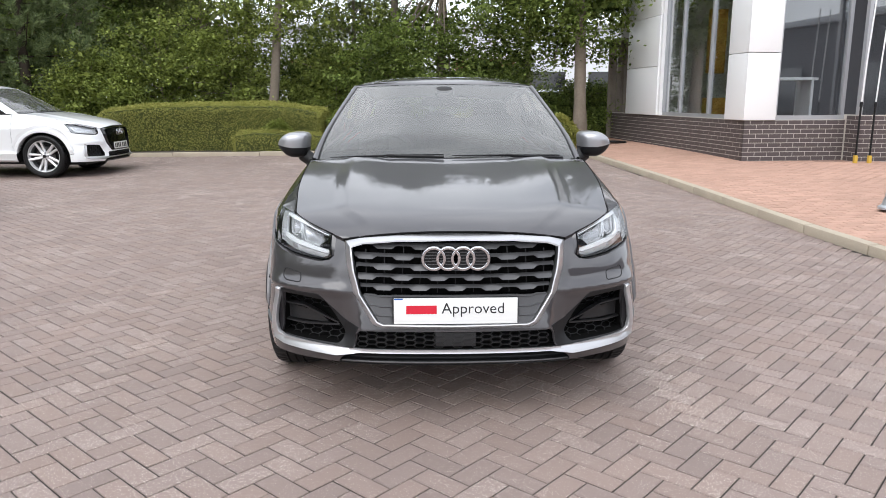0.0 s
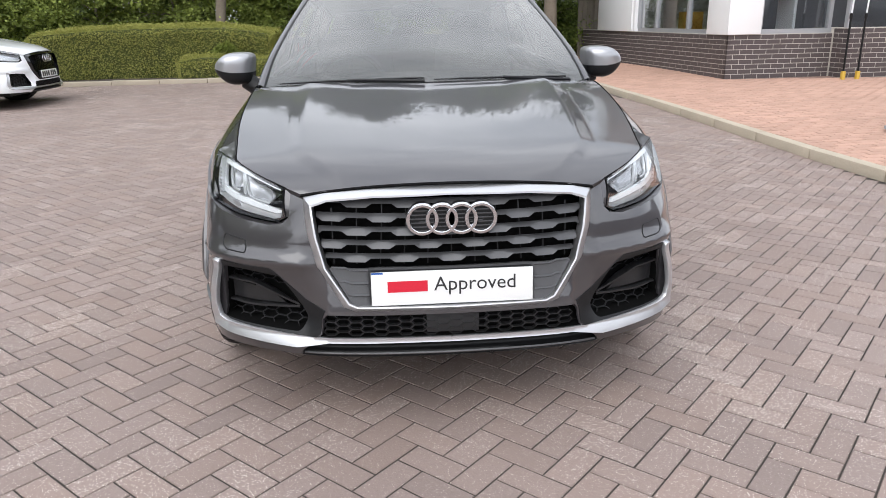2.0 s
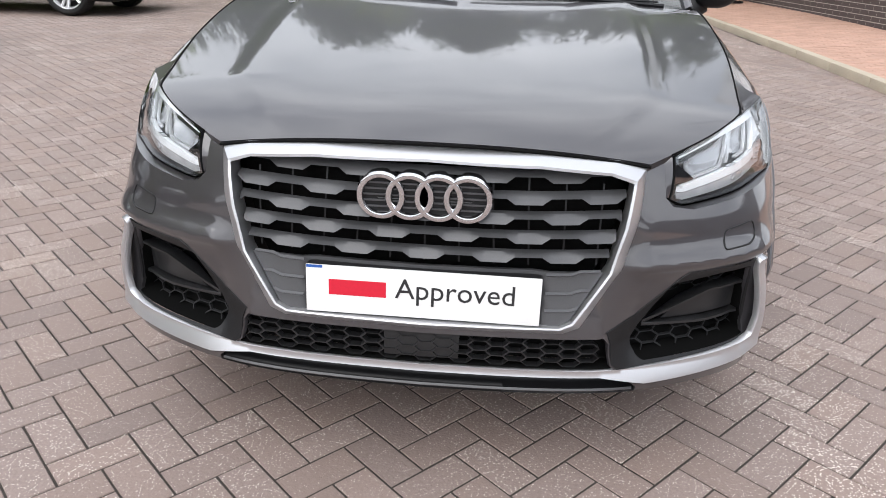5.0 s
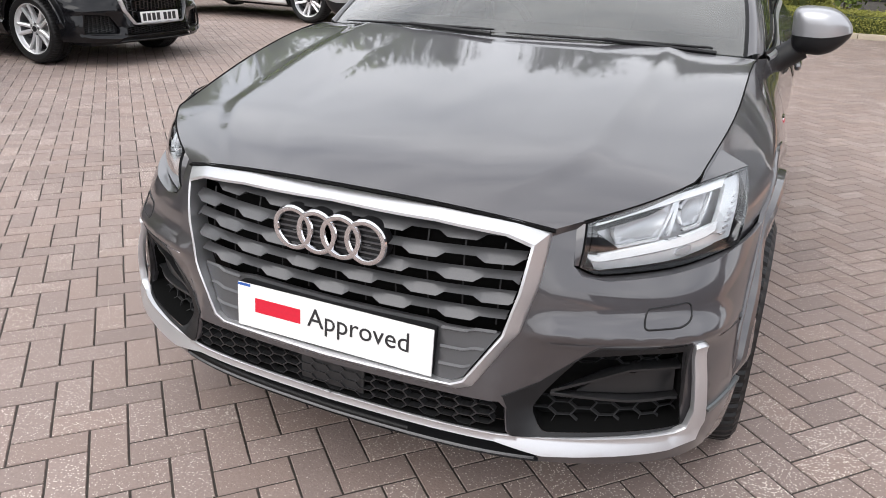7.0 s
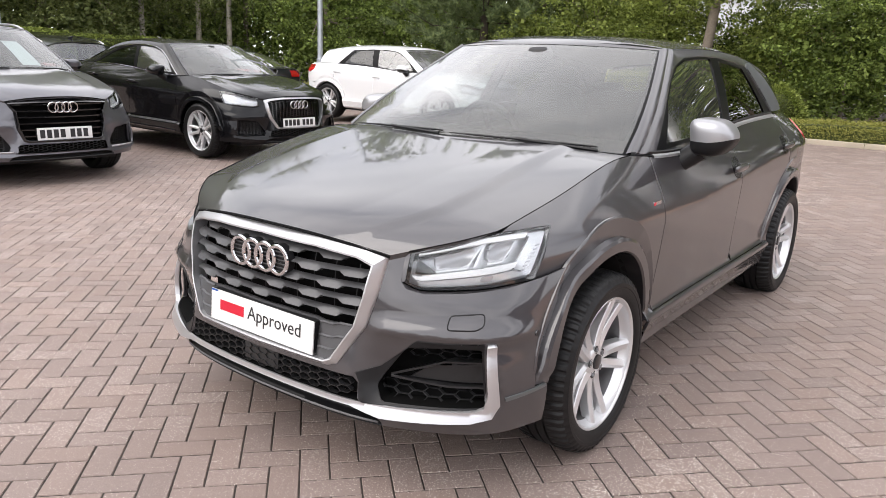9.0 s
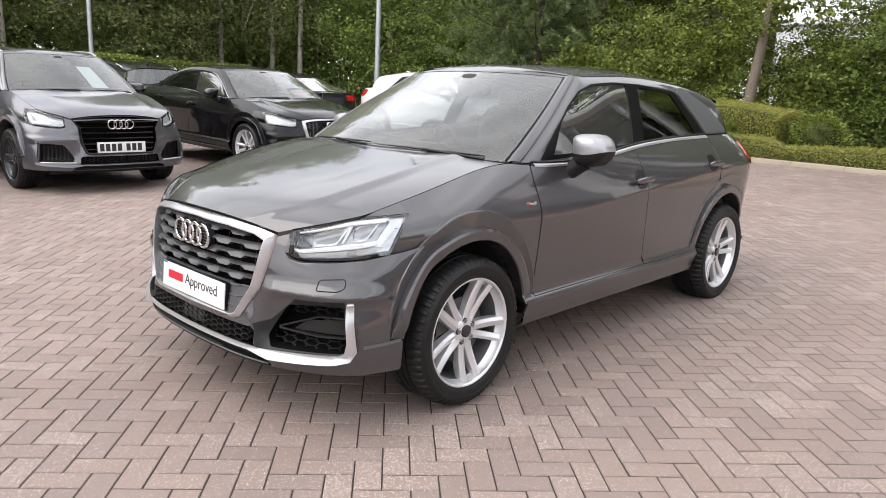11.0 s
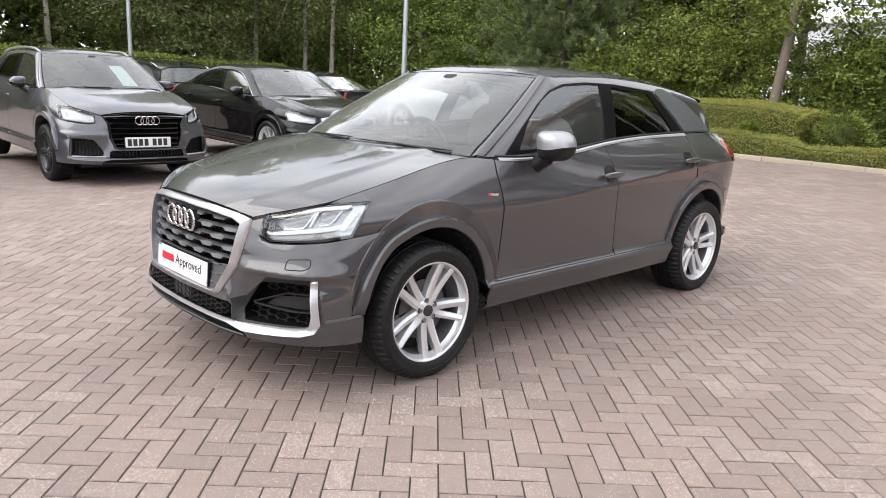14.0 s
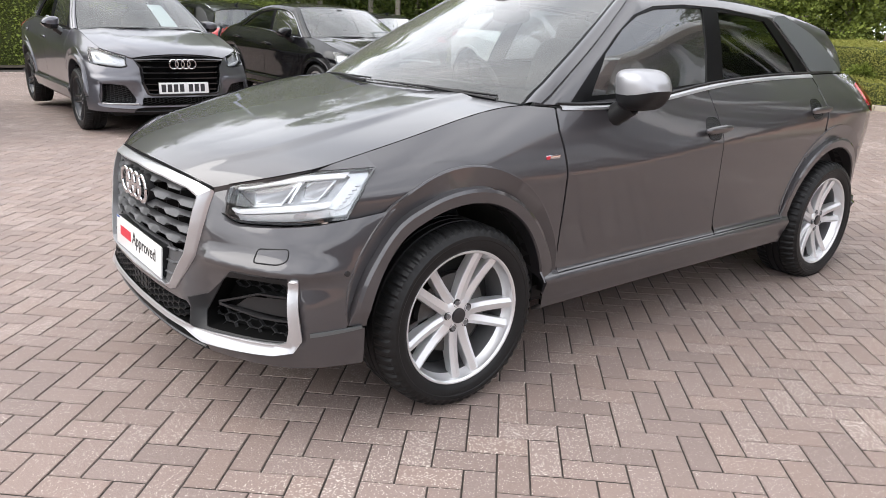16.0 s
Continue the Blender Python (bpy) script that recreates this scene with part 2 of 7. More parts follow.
P_SHOP = pane_material("shop_glass", (0.90, 0.92, 0.93), gloss=3.4)
M_BLOCK = material("paving_block", (0.229, 0.176, 0.157), rough=0.70, vary=0.16, vary_scale=0.9, grain=0.28, grain_scale=110, island=0.10, specks=(135, 0.262, (0.74, 0.66, 0.59)), second=(0.272, 0.190, 0.152), bump=0.5, bump_scale=140, world=True)
M_BLOCK1 = material("paving_block_near", (0.229, 0.176, 0.157), rough=0.70, vary=0.16, vary_scale=0.9, grain=0.28, grain_scale=110, rand=0.10, specks=(135, 0.262, (0.74, 0.66, 0.59)), second=(0.272, 0.190, 0.152), bump=0.5, bump_scale=140, world=True)
M_JOINT = material("joint_sand", (0.040, 0.033, 0.028), rough=0.95, vary=0.3, vary_scale=3, grain=0.4, grain_scale=120, bump=0.6, bump_scale=200, world=True)
M_PINK = material("pink_paver", (0.44, 0.272, 0.205), rough=0.85, vary=0.15, vary_scale=0.8, grain=0.18, grain_scale=60, island=0.09, bump=0.4, bump_scale=120, world=True)
M_BED = material("pavement_sand", (0.25, 0.155, 0.12), rough=0.95, vary=0.3, vary_scale=3, grain=0.3, grain_scale=120, bump=0.5, bump_scale=200, world=True)
M_KERB = material("concrete_kerb", (0.40, 0.345, 0.27), rough=0.88, vary=0.2, vary_scale=2.0, grain=0.2, grain_scale=80, island=0.08, bump=0.4, bump_scale=120, world=True)
M_BRICK = material("dark_engineering_brick", (0.075, 0.060, 0.060), rough=0.55, vary=0.2, vary_scale=2, grain=0.25, grain_scale=60, island=0.30, bump=0.3, bump_scale=120)
M_MORTAR = material("mortar", (0.48, 0.45, 0.41), rough=0.95, vary=0.2, vary_scale=3, grain=0.2, grain_scale=100, bump=0.4, bump_scale=200)
M_CLAD = material("white_cladding", (0.78, 0.79, 0.80), rough=0.42, vary=0.05, vary_scale=1.2, grain=0.03, grain_scale=90)
M_SLATE = material("slate_grey_cladding", (0.075, 0.075, 0.085), rough=0.6, vary=0.15, vary_scale=1.5, grain=0.1, grain_scale=60)
M_FRAME = material("grey_window_frame", (0.42, 0.43, 0.45), rough=0.4, metal=0.5, vary=0.08, grain=0.05)
M_ROOM = material("showroom_wall", (0.78, 0.79, 0.79), rough=0.8, vary=0.15, vary_scale=0.6, grain=0.05)
M_TIMBER = material("weathered_timber", (0.20, 0.175, 0.14), rough=0.85, vary=0.25, vary_scale=4, grain=0.3, grain_scale=40, bump=0.4, bump_scale=60)
M_POLE = material("galvanised_pole", (0.45, 0.48, 0.51), rough=0.42, metal=0.6, vary=0.12, vary_scale=3, grain=0.08)
M_YELLOW = material("yellow_paint", (0.55, 0.36, 0.05), rough=0.5, vary=0.2, vary_scale=8)
M_HEDGE = material("box_hedge_leaf", (0.26, 0.27, 0.066), rough=0.6, spec=0.15, tint=(0.43, 0.41, 0.125), leafy=0.25, vary=0.25, vary_scale=1.2)
M_LEAF = material("broad_leaf", (0.047, 0.073, 0.016), rough=0.55, spec=0.25, tint=(0.36, 0.46, 0.11), leafy=0.32, vary=0.55, vary_scale=0.9)
M_LEAF2 = material("yellow_green_leaf", (0.072, 0.098, 0.020), rough=0.55, spec=0.25, tint=(0.47, 0.55, 0.13), leafy=0.34, vary=0.5, vary_scale=0.9)
M_LEAF3 = material("birch_leaf", (0.080, 0.102, 0.034), rough=0.55, spec=0.25, tint=(0.31, 0.35, 0.12), leafy=0.25, vary=0.5, vary_scale=0.7)
M_NEEDLE = material("pine_needle", (0.065, 0.100, 0.040), rough=0.5, spec=0.3, tint=(0.32, 0.38, 0.16), leafy=0.15, vary=0.25, vary_scale=1.0)
# Filler inside the foliage; the shade between leaves is put into its colour.
M_CORE = material("hedge_inner_shade", (0.060, 0.074, 0.018), rough=0.9, vary=0.4, vary_scale=3, grain=0.3, grain_scale=40)
M_BARK = material("grey_brown_bark", (0.20, 0.165, 0.13), rough=0.9, vary=0.3, vary_scale=3, grain=0.3, grain_scale=30, bump=0.8, bump_scale=25, bump_depth=0.02)
M_BIRCH = material("birch_bark", (0.36, 0.32, 0.27), rough=0.8, vary=0.45, vary_scale=6, grain=0.25, grain_scale=30, bump=0.4, bump_scale=20)
M_SOIL = material("soil", (0.055, 0.042, 0.030), rough=0.95, vary=0.3, vary_scale=2, grain=0.4, grain_scale=60, bump=0.8, bump_scale=40)
M_SIGN = material("faded_red_sign", (0.45, 0.10, 0.10), rough=0.6, vary=0.1, grain=0.05)
M_WINGP = material("dark_shed_glazing", (0.10, 0.105, 0.11), rough=0.12, coat=0.5, vary=0.4, vary_scale=0.5, grain=0.05)
M_IRON = material("rusty_iron", (0.06, 0.05, 0.045), rough=0.7, metal=0.3, vary=0.3, vary_scale=8, grain=0.3, grain_scale=80, bump=0.3, bump_scale=120)
# Leaf colour darkened to look backlit, as a silhouette against the sky.
M_LEAF4 = material("backlit_broad_leaf", (0.030, 0.048, 0.012), rough=0.55, spec=0.2, tint=(0.11, 0.15, 0.035), leafy=0.15, vary=0.25, vary_scale=0.8)

# ---- building tools ----
from mathutils.geometry import delaunay_2d_cdt


def tab(*pairs):
    """A smooth curve through (x, y) pairs, without overshoot."""
    xs, ys = [p[0] for p in pairs], [p[1] for p in pairs]
    h = [b - a for a, b in zip(xs, xs[1:])]
    d = [(b - a) / k for a, b, k in zip(ys, ys[1:], h)]
    m = [d[0]] + [0 if a * b <= 0 else 2 * a * b / (a + b) for a, b in zip(d, d[1:])] + [d[-1]]

    def value(x):
        if x <= xs[0]:
            return ys[0] + m[0] * (x - xs[0])
        if x >= xs[-1]:
            return ys[-1] + m[-1] * (x - xs[-1])
        i = max(k for k in range(len(h)) if xs[k] <= x)
        t = (x - xs[i]) / h[i]
        return (2 * t**3 - 3 * t**2 + 1) * ys[i] + (t**3 - 2 * t**2 + t) * h[i] * m[i] + (3 * t**2 - 2 * t**3) * ys[i + 1] + (t**3 - t**2) * h[i] * m[i + 1]

    return value


def curve(*pairs):
    """A natural cubic curve through (x, y) pairs, smooth to the second order; straight beyond its ends."""
    xs, ys = np.array([p[0] for p in pairs], float), np.array([p[1] for p in pairs], float)
    n, h = len(xs), np.diff(xs)
    a, r = np.eye(n), np.zeros(n)
    for i in range(1, n - 1):
        a[i, i - 1], a[i, i], a[i, i + 1] = h[i - 1], 2 * (h[i - 1] + h[i]), h[i]
        r[i] = 6 * ((ys[i + 1] - ys[i]) / h[i] - (ys[i] - ys[i - 1]) / h[i - 1])
    m = np.linalg.solve(a, r).tolist()
    xs, ys, h = xs.tolist(), ys.tolist(), h.tolist()

    def value(x):
        i = n - 2
        while i > 0 and xs[i] > x:
            i -= 1
        if x < xs[0] or x > xs[-1]:
            e = 0 if x < xs[0] else n - 1
            k = (ys[i + 1] - ys[i]) / h[i] + (-(2 * m[i] + m[i + 1]) if e == 0 else (m[i] + 2 * m[i + 1])) * h[i] / 6
            return ys[e] + k * (x - xs[e])
        p, q = (xs[i + 1] - x) / h[i], (x - xs[i]) / h[i]
        return p * ys[i] + q * ys[i + 1] + ((p**3 - p) * m[i] + (q**3 - q) * m[i + 1]) * h[i] ** 2 / 6

    return value


def inside(p, poly):
    x, y = p
    hit = False
    for (x0, y0), (x1, y1) in zip(poly, poly[1:] + poly[:1]):
        if (y0 > y) != (y1 > y) and x < (x1 - x0) * (y - y0) / (y1 - y0) + x0:
            hit = not hit
    return hit


def dense(poly, step, closed=True):
    out = []
    ends = zip(poly, poly[1:] + poly[:1]) if closed else zip(poly, poly[1:])
    for a, b in ends:
        n = max(1, int(math.hypot(b[0] - a[0], b[1] - a[1]) / step + 0.5))
        out += [(a[0] + (b[0] - a[0]) * i / n, a[1] + (b[1] - a[1]) * i / n) for i in range(n)]
    return out if closed else out + [poly[-1]]


def rounded(poly, r, n=4):
    """The outline with its corners cut round."""
    out = []
    for i, p in enumerate(poly):
        a, b = Vector(poly[i - 1]), Vector(poly[(i + 1) % len(poly)])
        p = Vector(p)
        ra, rb = min(r, (a - p).length * 0.45), min(r, (b - p).length * 0.45)
        s, e = p + (a - p).normalized() * ra, p + (b - p).normalized() * rb
        for k in range(n + 1):
            t = k / n
            q = s * (1 - t) ** 2 + p * 2 * t * (1 - t) + e * t**2
            out.append((q.x, q.y))
    return out


def panel(outline, surf, step, holes=(), creases=(), flange=0.012, towards=(0, 1.2, 0.6), lift=0.0, turned=()):
    """A sheet of the surface surf(u, v), cut to an outline with holes, its edges turned in. Returns verts and faces."""
    loops = [dense(list(outline), step)] + [dense(list(h), step) for h in holes]
    pts, edges = [], []
    for loop in loops:
        k = len(pts)
        pts += loop
        edges += [(k + i, k + (i + 1) % len(loop)) for i in range(len(loop))]
    for line in creases:
        line = dense(list(line), step, closed=False)
        k = len(pts)
        pts += line
        edges += [(k + i, k + i + 1) for i in range(len(line) - 1)]
    rim = np.array(pts)
    us, vs = [p[0] for p in loops[0]], [p[1] for p in loops[0]]
    row, v = 0, min(vs) + step * 0.5
    while v < max(vs):
        u = min(us) + step * (0.5 if row % 2 else 0.0)
        while u < max(us):
            p = (u, v)
            if np.min((rim[:, 0] - u) ** 2 + (rim[:, 1] - v) ** 2) > (0.55 * step) ** 2 and inside(p, loops[0]) and not any(inside(p, h) for h in loops[1:]):
                pts.append(p)
            u += step
        v += step * 0.87
        row += 1
    co, _, tris, *_ = delaunay_2d_cdt([Vector(p) for p in pts], edges, [], 0, 1e-5)
    co = [(c.x, c.y) for c in co]
    kept = []
    for f in tris:
        c = (sum(co[i][0] for i in f) / 3, sum(co[i][1] for i in f) / 3)
        if inside(c, loops[0]) and not any(inside(c, h) for h in loops[1:]):
            kept.append(tuple(f))
    e = 1e-3
    at = [Vector(surf(u, v)) for u, v in co]
    norm = []
    for (u, v), p in zip(co, at):
        n = (Vector(surf(u + e, v)) - p).cross(Vector(surf(u, v + e)) - p)
        n = n.normalized() if n.length > 1e-12 else Vector((0, 0, 1))
        norm.append(n)
    out = sum((p - Vector(towards)).dot(n) for p, n in zip(at, norm))
    sign = 1 if out > 0 else -1
    norm = [n * sign for n in norm]
    for line, way, width in turned:
        q = np.array(dense(list(line), 0.02, closed=False))
        for i, c in enumerate(co):
            d = math.sqrt(np.min((q[:, 0] - c[0]) ** 2 + (q[:, 1] - c[1]) ** 2))
            if d < width:
                k = 0.5 + 0.5 * math.cos(math.pi * d / width)
                norm[i] = (norm[i] * (1 - k) + Vector(way) * k).normalized()
    verts = [p + n * lift for p, n in zip(at, norm)]
    faces = []
    for a, b, c in kept:
        g = (at[b] - at[a]).cross(at[c] - at[a])
        faces.append((a, b, c) if g.dot(norm[a]) > 0 else (a, c, b))
    if flange:
        count, direction = {}, {}
        for f in faces:
            for a, b in zip(f, f[1:] + f[:1]):
                key = (min(a, b), max(a, b))
                count[key] = count.get(key, 0) + 1
                direction[key] = (a, b)
        away = {}
        for key, n in count.items():
            if n == 1:
                a, b = direction[key]
                out = (verts[b] - verts[a]).cross(norm[a])
                for i in key:
                    away[i] = away.get(i, Vector()) + out
        rim_at, inner = {}, {}
        for i, out in away.items():
            rim_at[i], inner[i] = len(verts), len(verts) + 1
            verts += [verts[i].copy(), verts[i] - norm[i] * flange]
            out = out.normalized() if out.length > 1e-9 else norm[i]
            norm += [(out + norm[i] * 0.4).normalized(), out]
        for key, n in count.items():
            if n == 1:
                a, b = direction[key]
                faces.append((rim_at[b], rim_at[a], inner[a], inner[b]))
    return [tuple(v) for v in verts], faces, [tuple(n) for n in norm]


def grid(f, us, vs, close_u=False):
    """A sheet of f(u, v) over two lists."""
    verts = [tuple(f(u, v)) for v in vs for u in us]
    n = len(us)
    faces = []
    for j in range(len(vs) - 1):
        for i in range(n - (0 if close_u else 1)):
            k = (i + 1) % n
            faces.append((j * n + i, j * n + k, (j + 1) * n + k, (j + 1) * n + i))
    return verts, faces


def mirror(vf):
    out = [(-x, y, z) for x, y, z in vf[0]], [tuple(reversed(q)) for q in vf[1]]
    return out + ([(-x, y, z) for x, y, z in vf[2]],) if len(vf) > 2 else out


def joined(*parts):
    verts, faces = [], []
    for v, f, *_ in parts:
        k = len(verts)
        verts += v
        faces += [tuple(i + k for i in q) for q in f]
    return verts, faces


def placed(vf, m):
    return [tuple(m @ Vector(p)) for p in vf[0]], vf[1]


def steps(a, b, n):
    return [a + (b - a) * i / (n - 1) for i in range(n)]


def box(x0, x1, y0, y1, z0, z1, bevel=0.0):
    if not bevel:
        v = [(x, y, z) for z in (z0, z1) for y in (y0, y1) for x in (x0, x1)]
        return v, [(0, 2, 3, 1), (4, 5, 7, 6), (0, 1, 5, 4), (2, 6, 7, 3), (0, 4, 6, 2), (1, 3, 7, 5)]
    bm = bmesh.new()
    bmesh.ops.create_cube(bm, size=1.0)
    for q in bm.verts:
        q.co = ((x0 + x1) / 2 + q.co.x * (x1 - x0), (y0 + y1) / 2 + q.co.y * (y1 - y0), (z0 + z1) / 2 + q.co.z * (z1 - z0))
    bmesh.ops.bevel(bm, geom=bm.edges[:], offset=bevel, segments=2, affect="EDGES", profile=0.6)
    return out_of(bm)


def out_of(bm):
    bm.verts.index_update()
    v, f = [tuple(q.co) for q in bm.verts], [tuple(q.index for q in face.verts) for face in bm.faces]
    bm.free()
    return v, f


def lathe(profile, n=48, axis="x"):
    """A turned form: profile of (radius, along the axis)."""
    verts, faces = [], []
    k = len(profile)
    for i in range(n):
        a = 2 * math.pi * i / n
        for r, s in profile:
            p = {"x": (s, r * math.cos(a), r * math.sin(a)), "y": (r * math.cos(a), s, r * math.sin(a)), "z": (r * math.cos(a), r * math.sin(a), s)}[axis]
            verts.append(p)
    for i in range(n):
        for j in range(k - 1):
            a, b = i * k + j, ((i + 1) % n) * k + j
            faces.append((a, a + 1, b + 1, b))
    return verts, faces


def tube(points, r, n=8, taper=None):
    """A round bar along points; taper: radii one by one."""
    pts = [Vector(p) for p in points]
    verts, faces = [], []
    up = Vector((0.3, 0.2, 1)).normalized()
    for i, p in enumerate(pts):
        d = (pts[min(i + 1, len(pts) - 1)] - pts[max(i - 1, 0)]).normalized()
        a = d.cross(up if abs(d.dot(up)) < 0.95 else Vector((1, 0, 0))).normalized()
        b = d.cross(a)
        rr = taper[i] if taper else r
        verts += [tuple(p + (a * math.cos(2 * math.pi * k / n) + b * math.sin(2 * math.pi * k / n)) * rr) for k in range(n)]
    for i in range(len(pts) - 1):
        for k in range(n):
            j = (k + 1) % n
            faces.append((i * n + k, i * n + j, (i + 1) * n + j, (i + 1) * n + k))
    faces += [tuple(range(n - 1, -1, -1)), tuple(range((len(pts) - 1) * n, len(pts) * n))]
    return verts, faces


def plate_form(poly, depth, surf=None):
    """A flat form in x and z, of an outline, depth thick along y; front at y = 0."""
    n = len(poly)
    v = [(x, 0, z) for x, z in poly] + [(x, depth, z) for x, z in poly]
    f = [tuple(range(n)), tuple(range(2 * n - 1, n - 1, -1))] + [(i, i + n, (i + 1) % n + n, (i + 1) % n) for i in range(n)]
    if surf:
        v = [surf(p) for p in v]
    return v, f


def super_form(cx, cy, cz, rx, ry, rz, e=0.6, nu=28, nv=16, shape=None):
    """A rounded block: a superellipsoid."""
    def f(u, v):
        cu, su, cv, sv = math.cos(u), math.sin(u), math.cos(v), math.sin(v)
        g = lambda q: math.copysign(abs(q) ** e, q)  # noqa: E731
        p = (g(cv) * g(cu), g(cv) * g(su), g(sv))
        p = shape(p) if shape else p
        return (cx + rx * p[0], cy + ry * p[1], cz + rz * p[2])
    return grid(f, [2 * math.pi * i / nu for i in range(nu)], steps(-math.pi / 2 + 1e-3, math.pi / 2 - 1e-3, nv), close_u=True)


def mesh_of(name, vf, mat, sharp=38, smooth=True):
    me = bpy.data.meshes.new(name)
    me.from_pydata(vf[0], [], vf[1])
    if mat:
        me.materials.append(mat)
    if smooth:
        me.polygons.foreach_set("use_smooth", [True] * len(me.polygons))
        if len(vf) > 2:
            me.normals_split_custom_set_from_vertices(vf[2])
        else:
            me.set_sharp_from_angle(angle=radians(sharp))
    me.update()
    return me


def part(name, vf, mat, parent, label="", sharp=38, smooth=True):
    """One mesh of its own under a thing or a part."""
    ob = new(name, mesh_of(name, vf, mat, sharp, smooth))
    ob.parent = parent
    if label:
        tagged(ob, label)
    return ob


def thing(name, label, category, m=None, group="", kind=""):
    ob = new(name)
    ob.empty_display_size = 0.1
    if m is not None:
        ob.matrix_basis = m
    return tagged(ob, label, category, group, kind)


def solid(name, vf, mat, label, category, group="", kind="", sharp=38, smooth=True):
    return tagged(new(name, mesh_of(name, vf, mat, sharp, smooth)), label, category, group, kind)


def letters(name, text, size, mat, parent, m, label=""):
    cu = bpy.data.curves.new(name, "FONT")
    cu.body, cu.size, cu.extrude, cu.resolution_u = text, size, 0.0004, 3
    ob = new(name, cu)
    me = bpy.data.meshes.new_from_object(ob)
    bpy.data.objects.remove(ob)
    me.materials.append(mat)
    ob = new(name, me)
    ob.parent = parent
    ob.matrix_local = m
    if label:
        tagged(ob, label)
    return ob


RISE = tab((-300, 0.0), (1.5, 0.0), (4.0, 0.050), (9.0, 0.130), (12.5, 0.172), (60, 0.20), (300, 0.20))
SURROUND = 1.05


def yard_z(x, y):
    """The yard rises gently towards the hedges and falls a little towards the parked row."""
    return RISE(y) - 0.0072 * min(max(-x - 3.0, 0.0), 12.0)


def fall(x):
    return -0.015 * min(max(-x - 3.0, 0.0), 12.0)


def settle(ob, dx=0.0, dy=0.0, z=None):
    """Sets a thing of the surroundings, planned at 20:21, out at full size on the rising yard."""
    m = Matrix.Scale(SURROUND, 4) @ ob.matrix_basis
    p = m.translation
    ob.matrix_basis = Matrix.Translation((dx, dy, RISE(p.y) if z is None else z)) @ m
    return ob

# ---- cars ----
def hero_shape():
    """The compact crossover: front axle at y = 0, nose towards -y."""
    s = {}
    s["wheelbase"], s["radius"] = 2.601, 0.333
    s["W"] = curve((-0.62, 0.775), (-0.5, 0.822), (-0.38, 0.852), (-0.2, 0.866), (0.0, 0.872), (0.5, 0.868), (1.5, 0.870), (2.3, 0.872), (2.7, 0.868), (2.95, 0.845), (3.12, 0.80), (3.24, 0.73), (3.32, 0.62))
    s["D"] = tab((0.16, -0.17), (0.24, -0.092), (0.268, -0.036), (0.31, -0.026), (0.36, -0.008), (0.390, 0.002), (0.403, -0.018), (0.412, -0.033), (0.43, -0.036), (0.52, -0.030), (0.64, -0.018), (0.74, -0.009), (0.80, -0.003))
    s["zs"] = curve((-0.5, 0.76), (-0.2, 0.775), (0.0, 0.78), (0.5, 0.77), (1.0, 0.795), (1.4, 0.83), (2.0, 0.87), (2.5, 0.90), (3.3, 0.90))
    s["zt"] = curve((-0.472, 0.865), (-0.1, 0.952), (0.338, 1.014), (0.5, 1.006), (1.46, 1.052), (2.4, 1.084), (2.93, 1.082), (3.3, 1.07))
    s["xt"] = curve((-0.472, 0.712), (-0.1, 0.742), (0.338, 0.748), (0.5, 0.768), (1.46, 0.752), (2.4, 0.735), (2.93, 0.672), (3.3, 0.56))
    s["pow"] = curve((-0.4, 2.0), (0.3, 1.7), (0.5, 1.55), (2.3, 1.5), (2.7, 1.6), (3.3, 1.6))
    s["xr"] = curve((0.39, 0.545), (1.02, 0.568), (1.55, 0.590), (2.13, 0.590), (2.8, 0.560), (3.1, 0.54))
    s["zr"] = curve((0.39, 1.39), (1.02, 1.405), (1.55, 1.420), (2.13, 1.398), (2.8, 1.325), (3.1, 1.27))
    s["zc"] = curve((0.93, 1.428), (0.96, 1.440), (1.02, 1.455), (1.12, 1.467), (1.3, 1.475), (1.55, 1.480), (2.0, 1.472), (2.5, 1.437), (2.95, 1.375))
    s["roof_end"] = 2.90
    s["dlo"] = [(0.53, 1.012), (0.70, 1.135), (0.88, 1.255), (1.03, 1.335), (1.18, 1.376), (1.40, 1.392), (1.70, 1.389), (2.13, 1.358), (2.17, 1.35), (2.44, 1.092), (2.0, 1.078), (1.46, 1.058), (0.9, 1.028)]
    s["win1"] = [(0.645, 1.034), (0.78, 1.176), (0.93, 1.274), (1.06, 1.334), (1.20, 1.367), (1.40, 1.380), (1.54, 1.381), (1.455, 1.064), (1.0, 1.042)]
    s["win2"] = [(1.585, 1.074), (1.66, 1.374), (1.9, 1.360), (2.09, 1.342), (2.30, 1.098), (2.0, 1.092)]
    s["blade"] = [(2.19, 1.352), (2.24, 1.372), (2.34, 1.372), (2.62, 1.285), (2.925, 1.094), (2.455, 1.096)]
    s["gout"] = [(0.0, 0.824), (0.25, 0.819), (0.40, 0.803), (0.471, 0.783), (0.458, 0.68), (0.430, 0.565), (0.345, 0.437), (0.31, 0.424), (0.0, 0.422)]
    s["gin"] = [(0.0, 0.795), (0.25, 0.790), (0.385, 0.775), (0.436, 0.757), (0.424, 0.66), (0.402, 0.566), (0.326, 0.453), (0.30, 0.441), (0.0, 0.439)]
    s["grille"], s["frame"] = "hero", M_SATIN
    s["scale"] = (1, 1, 1)
    s["paint"], s["rim"], s["tail"] = M_GREY, M_ALLOY, True
    return s


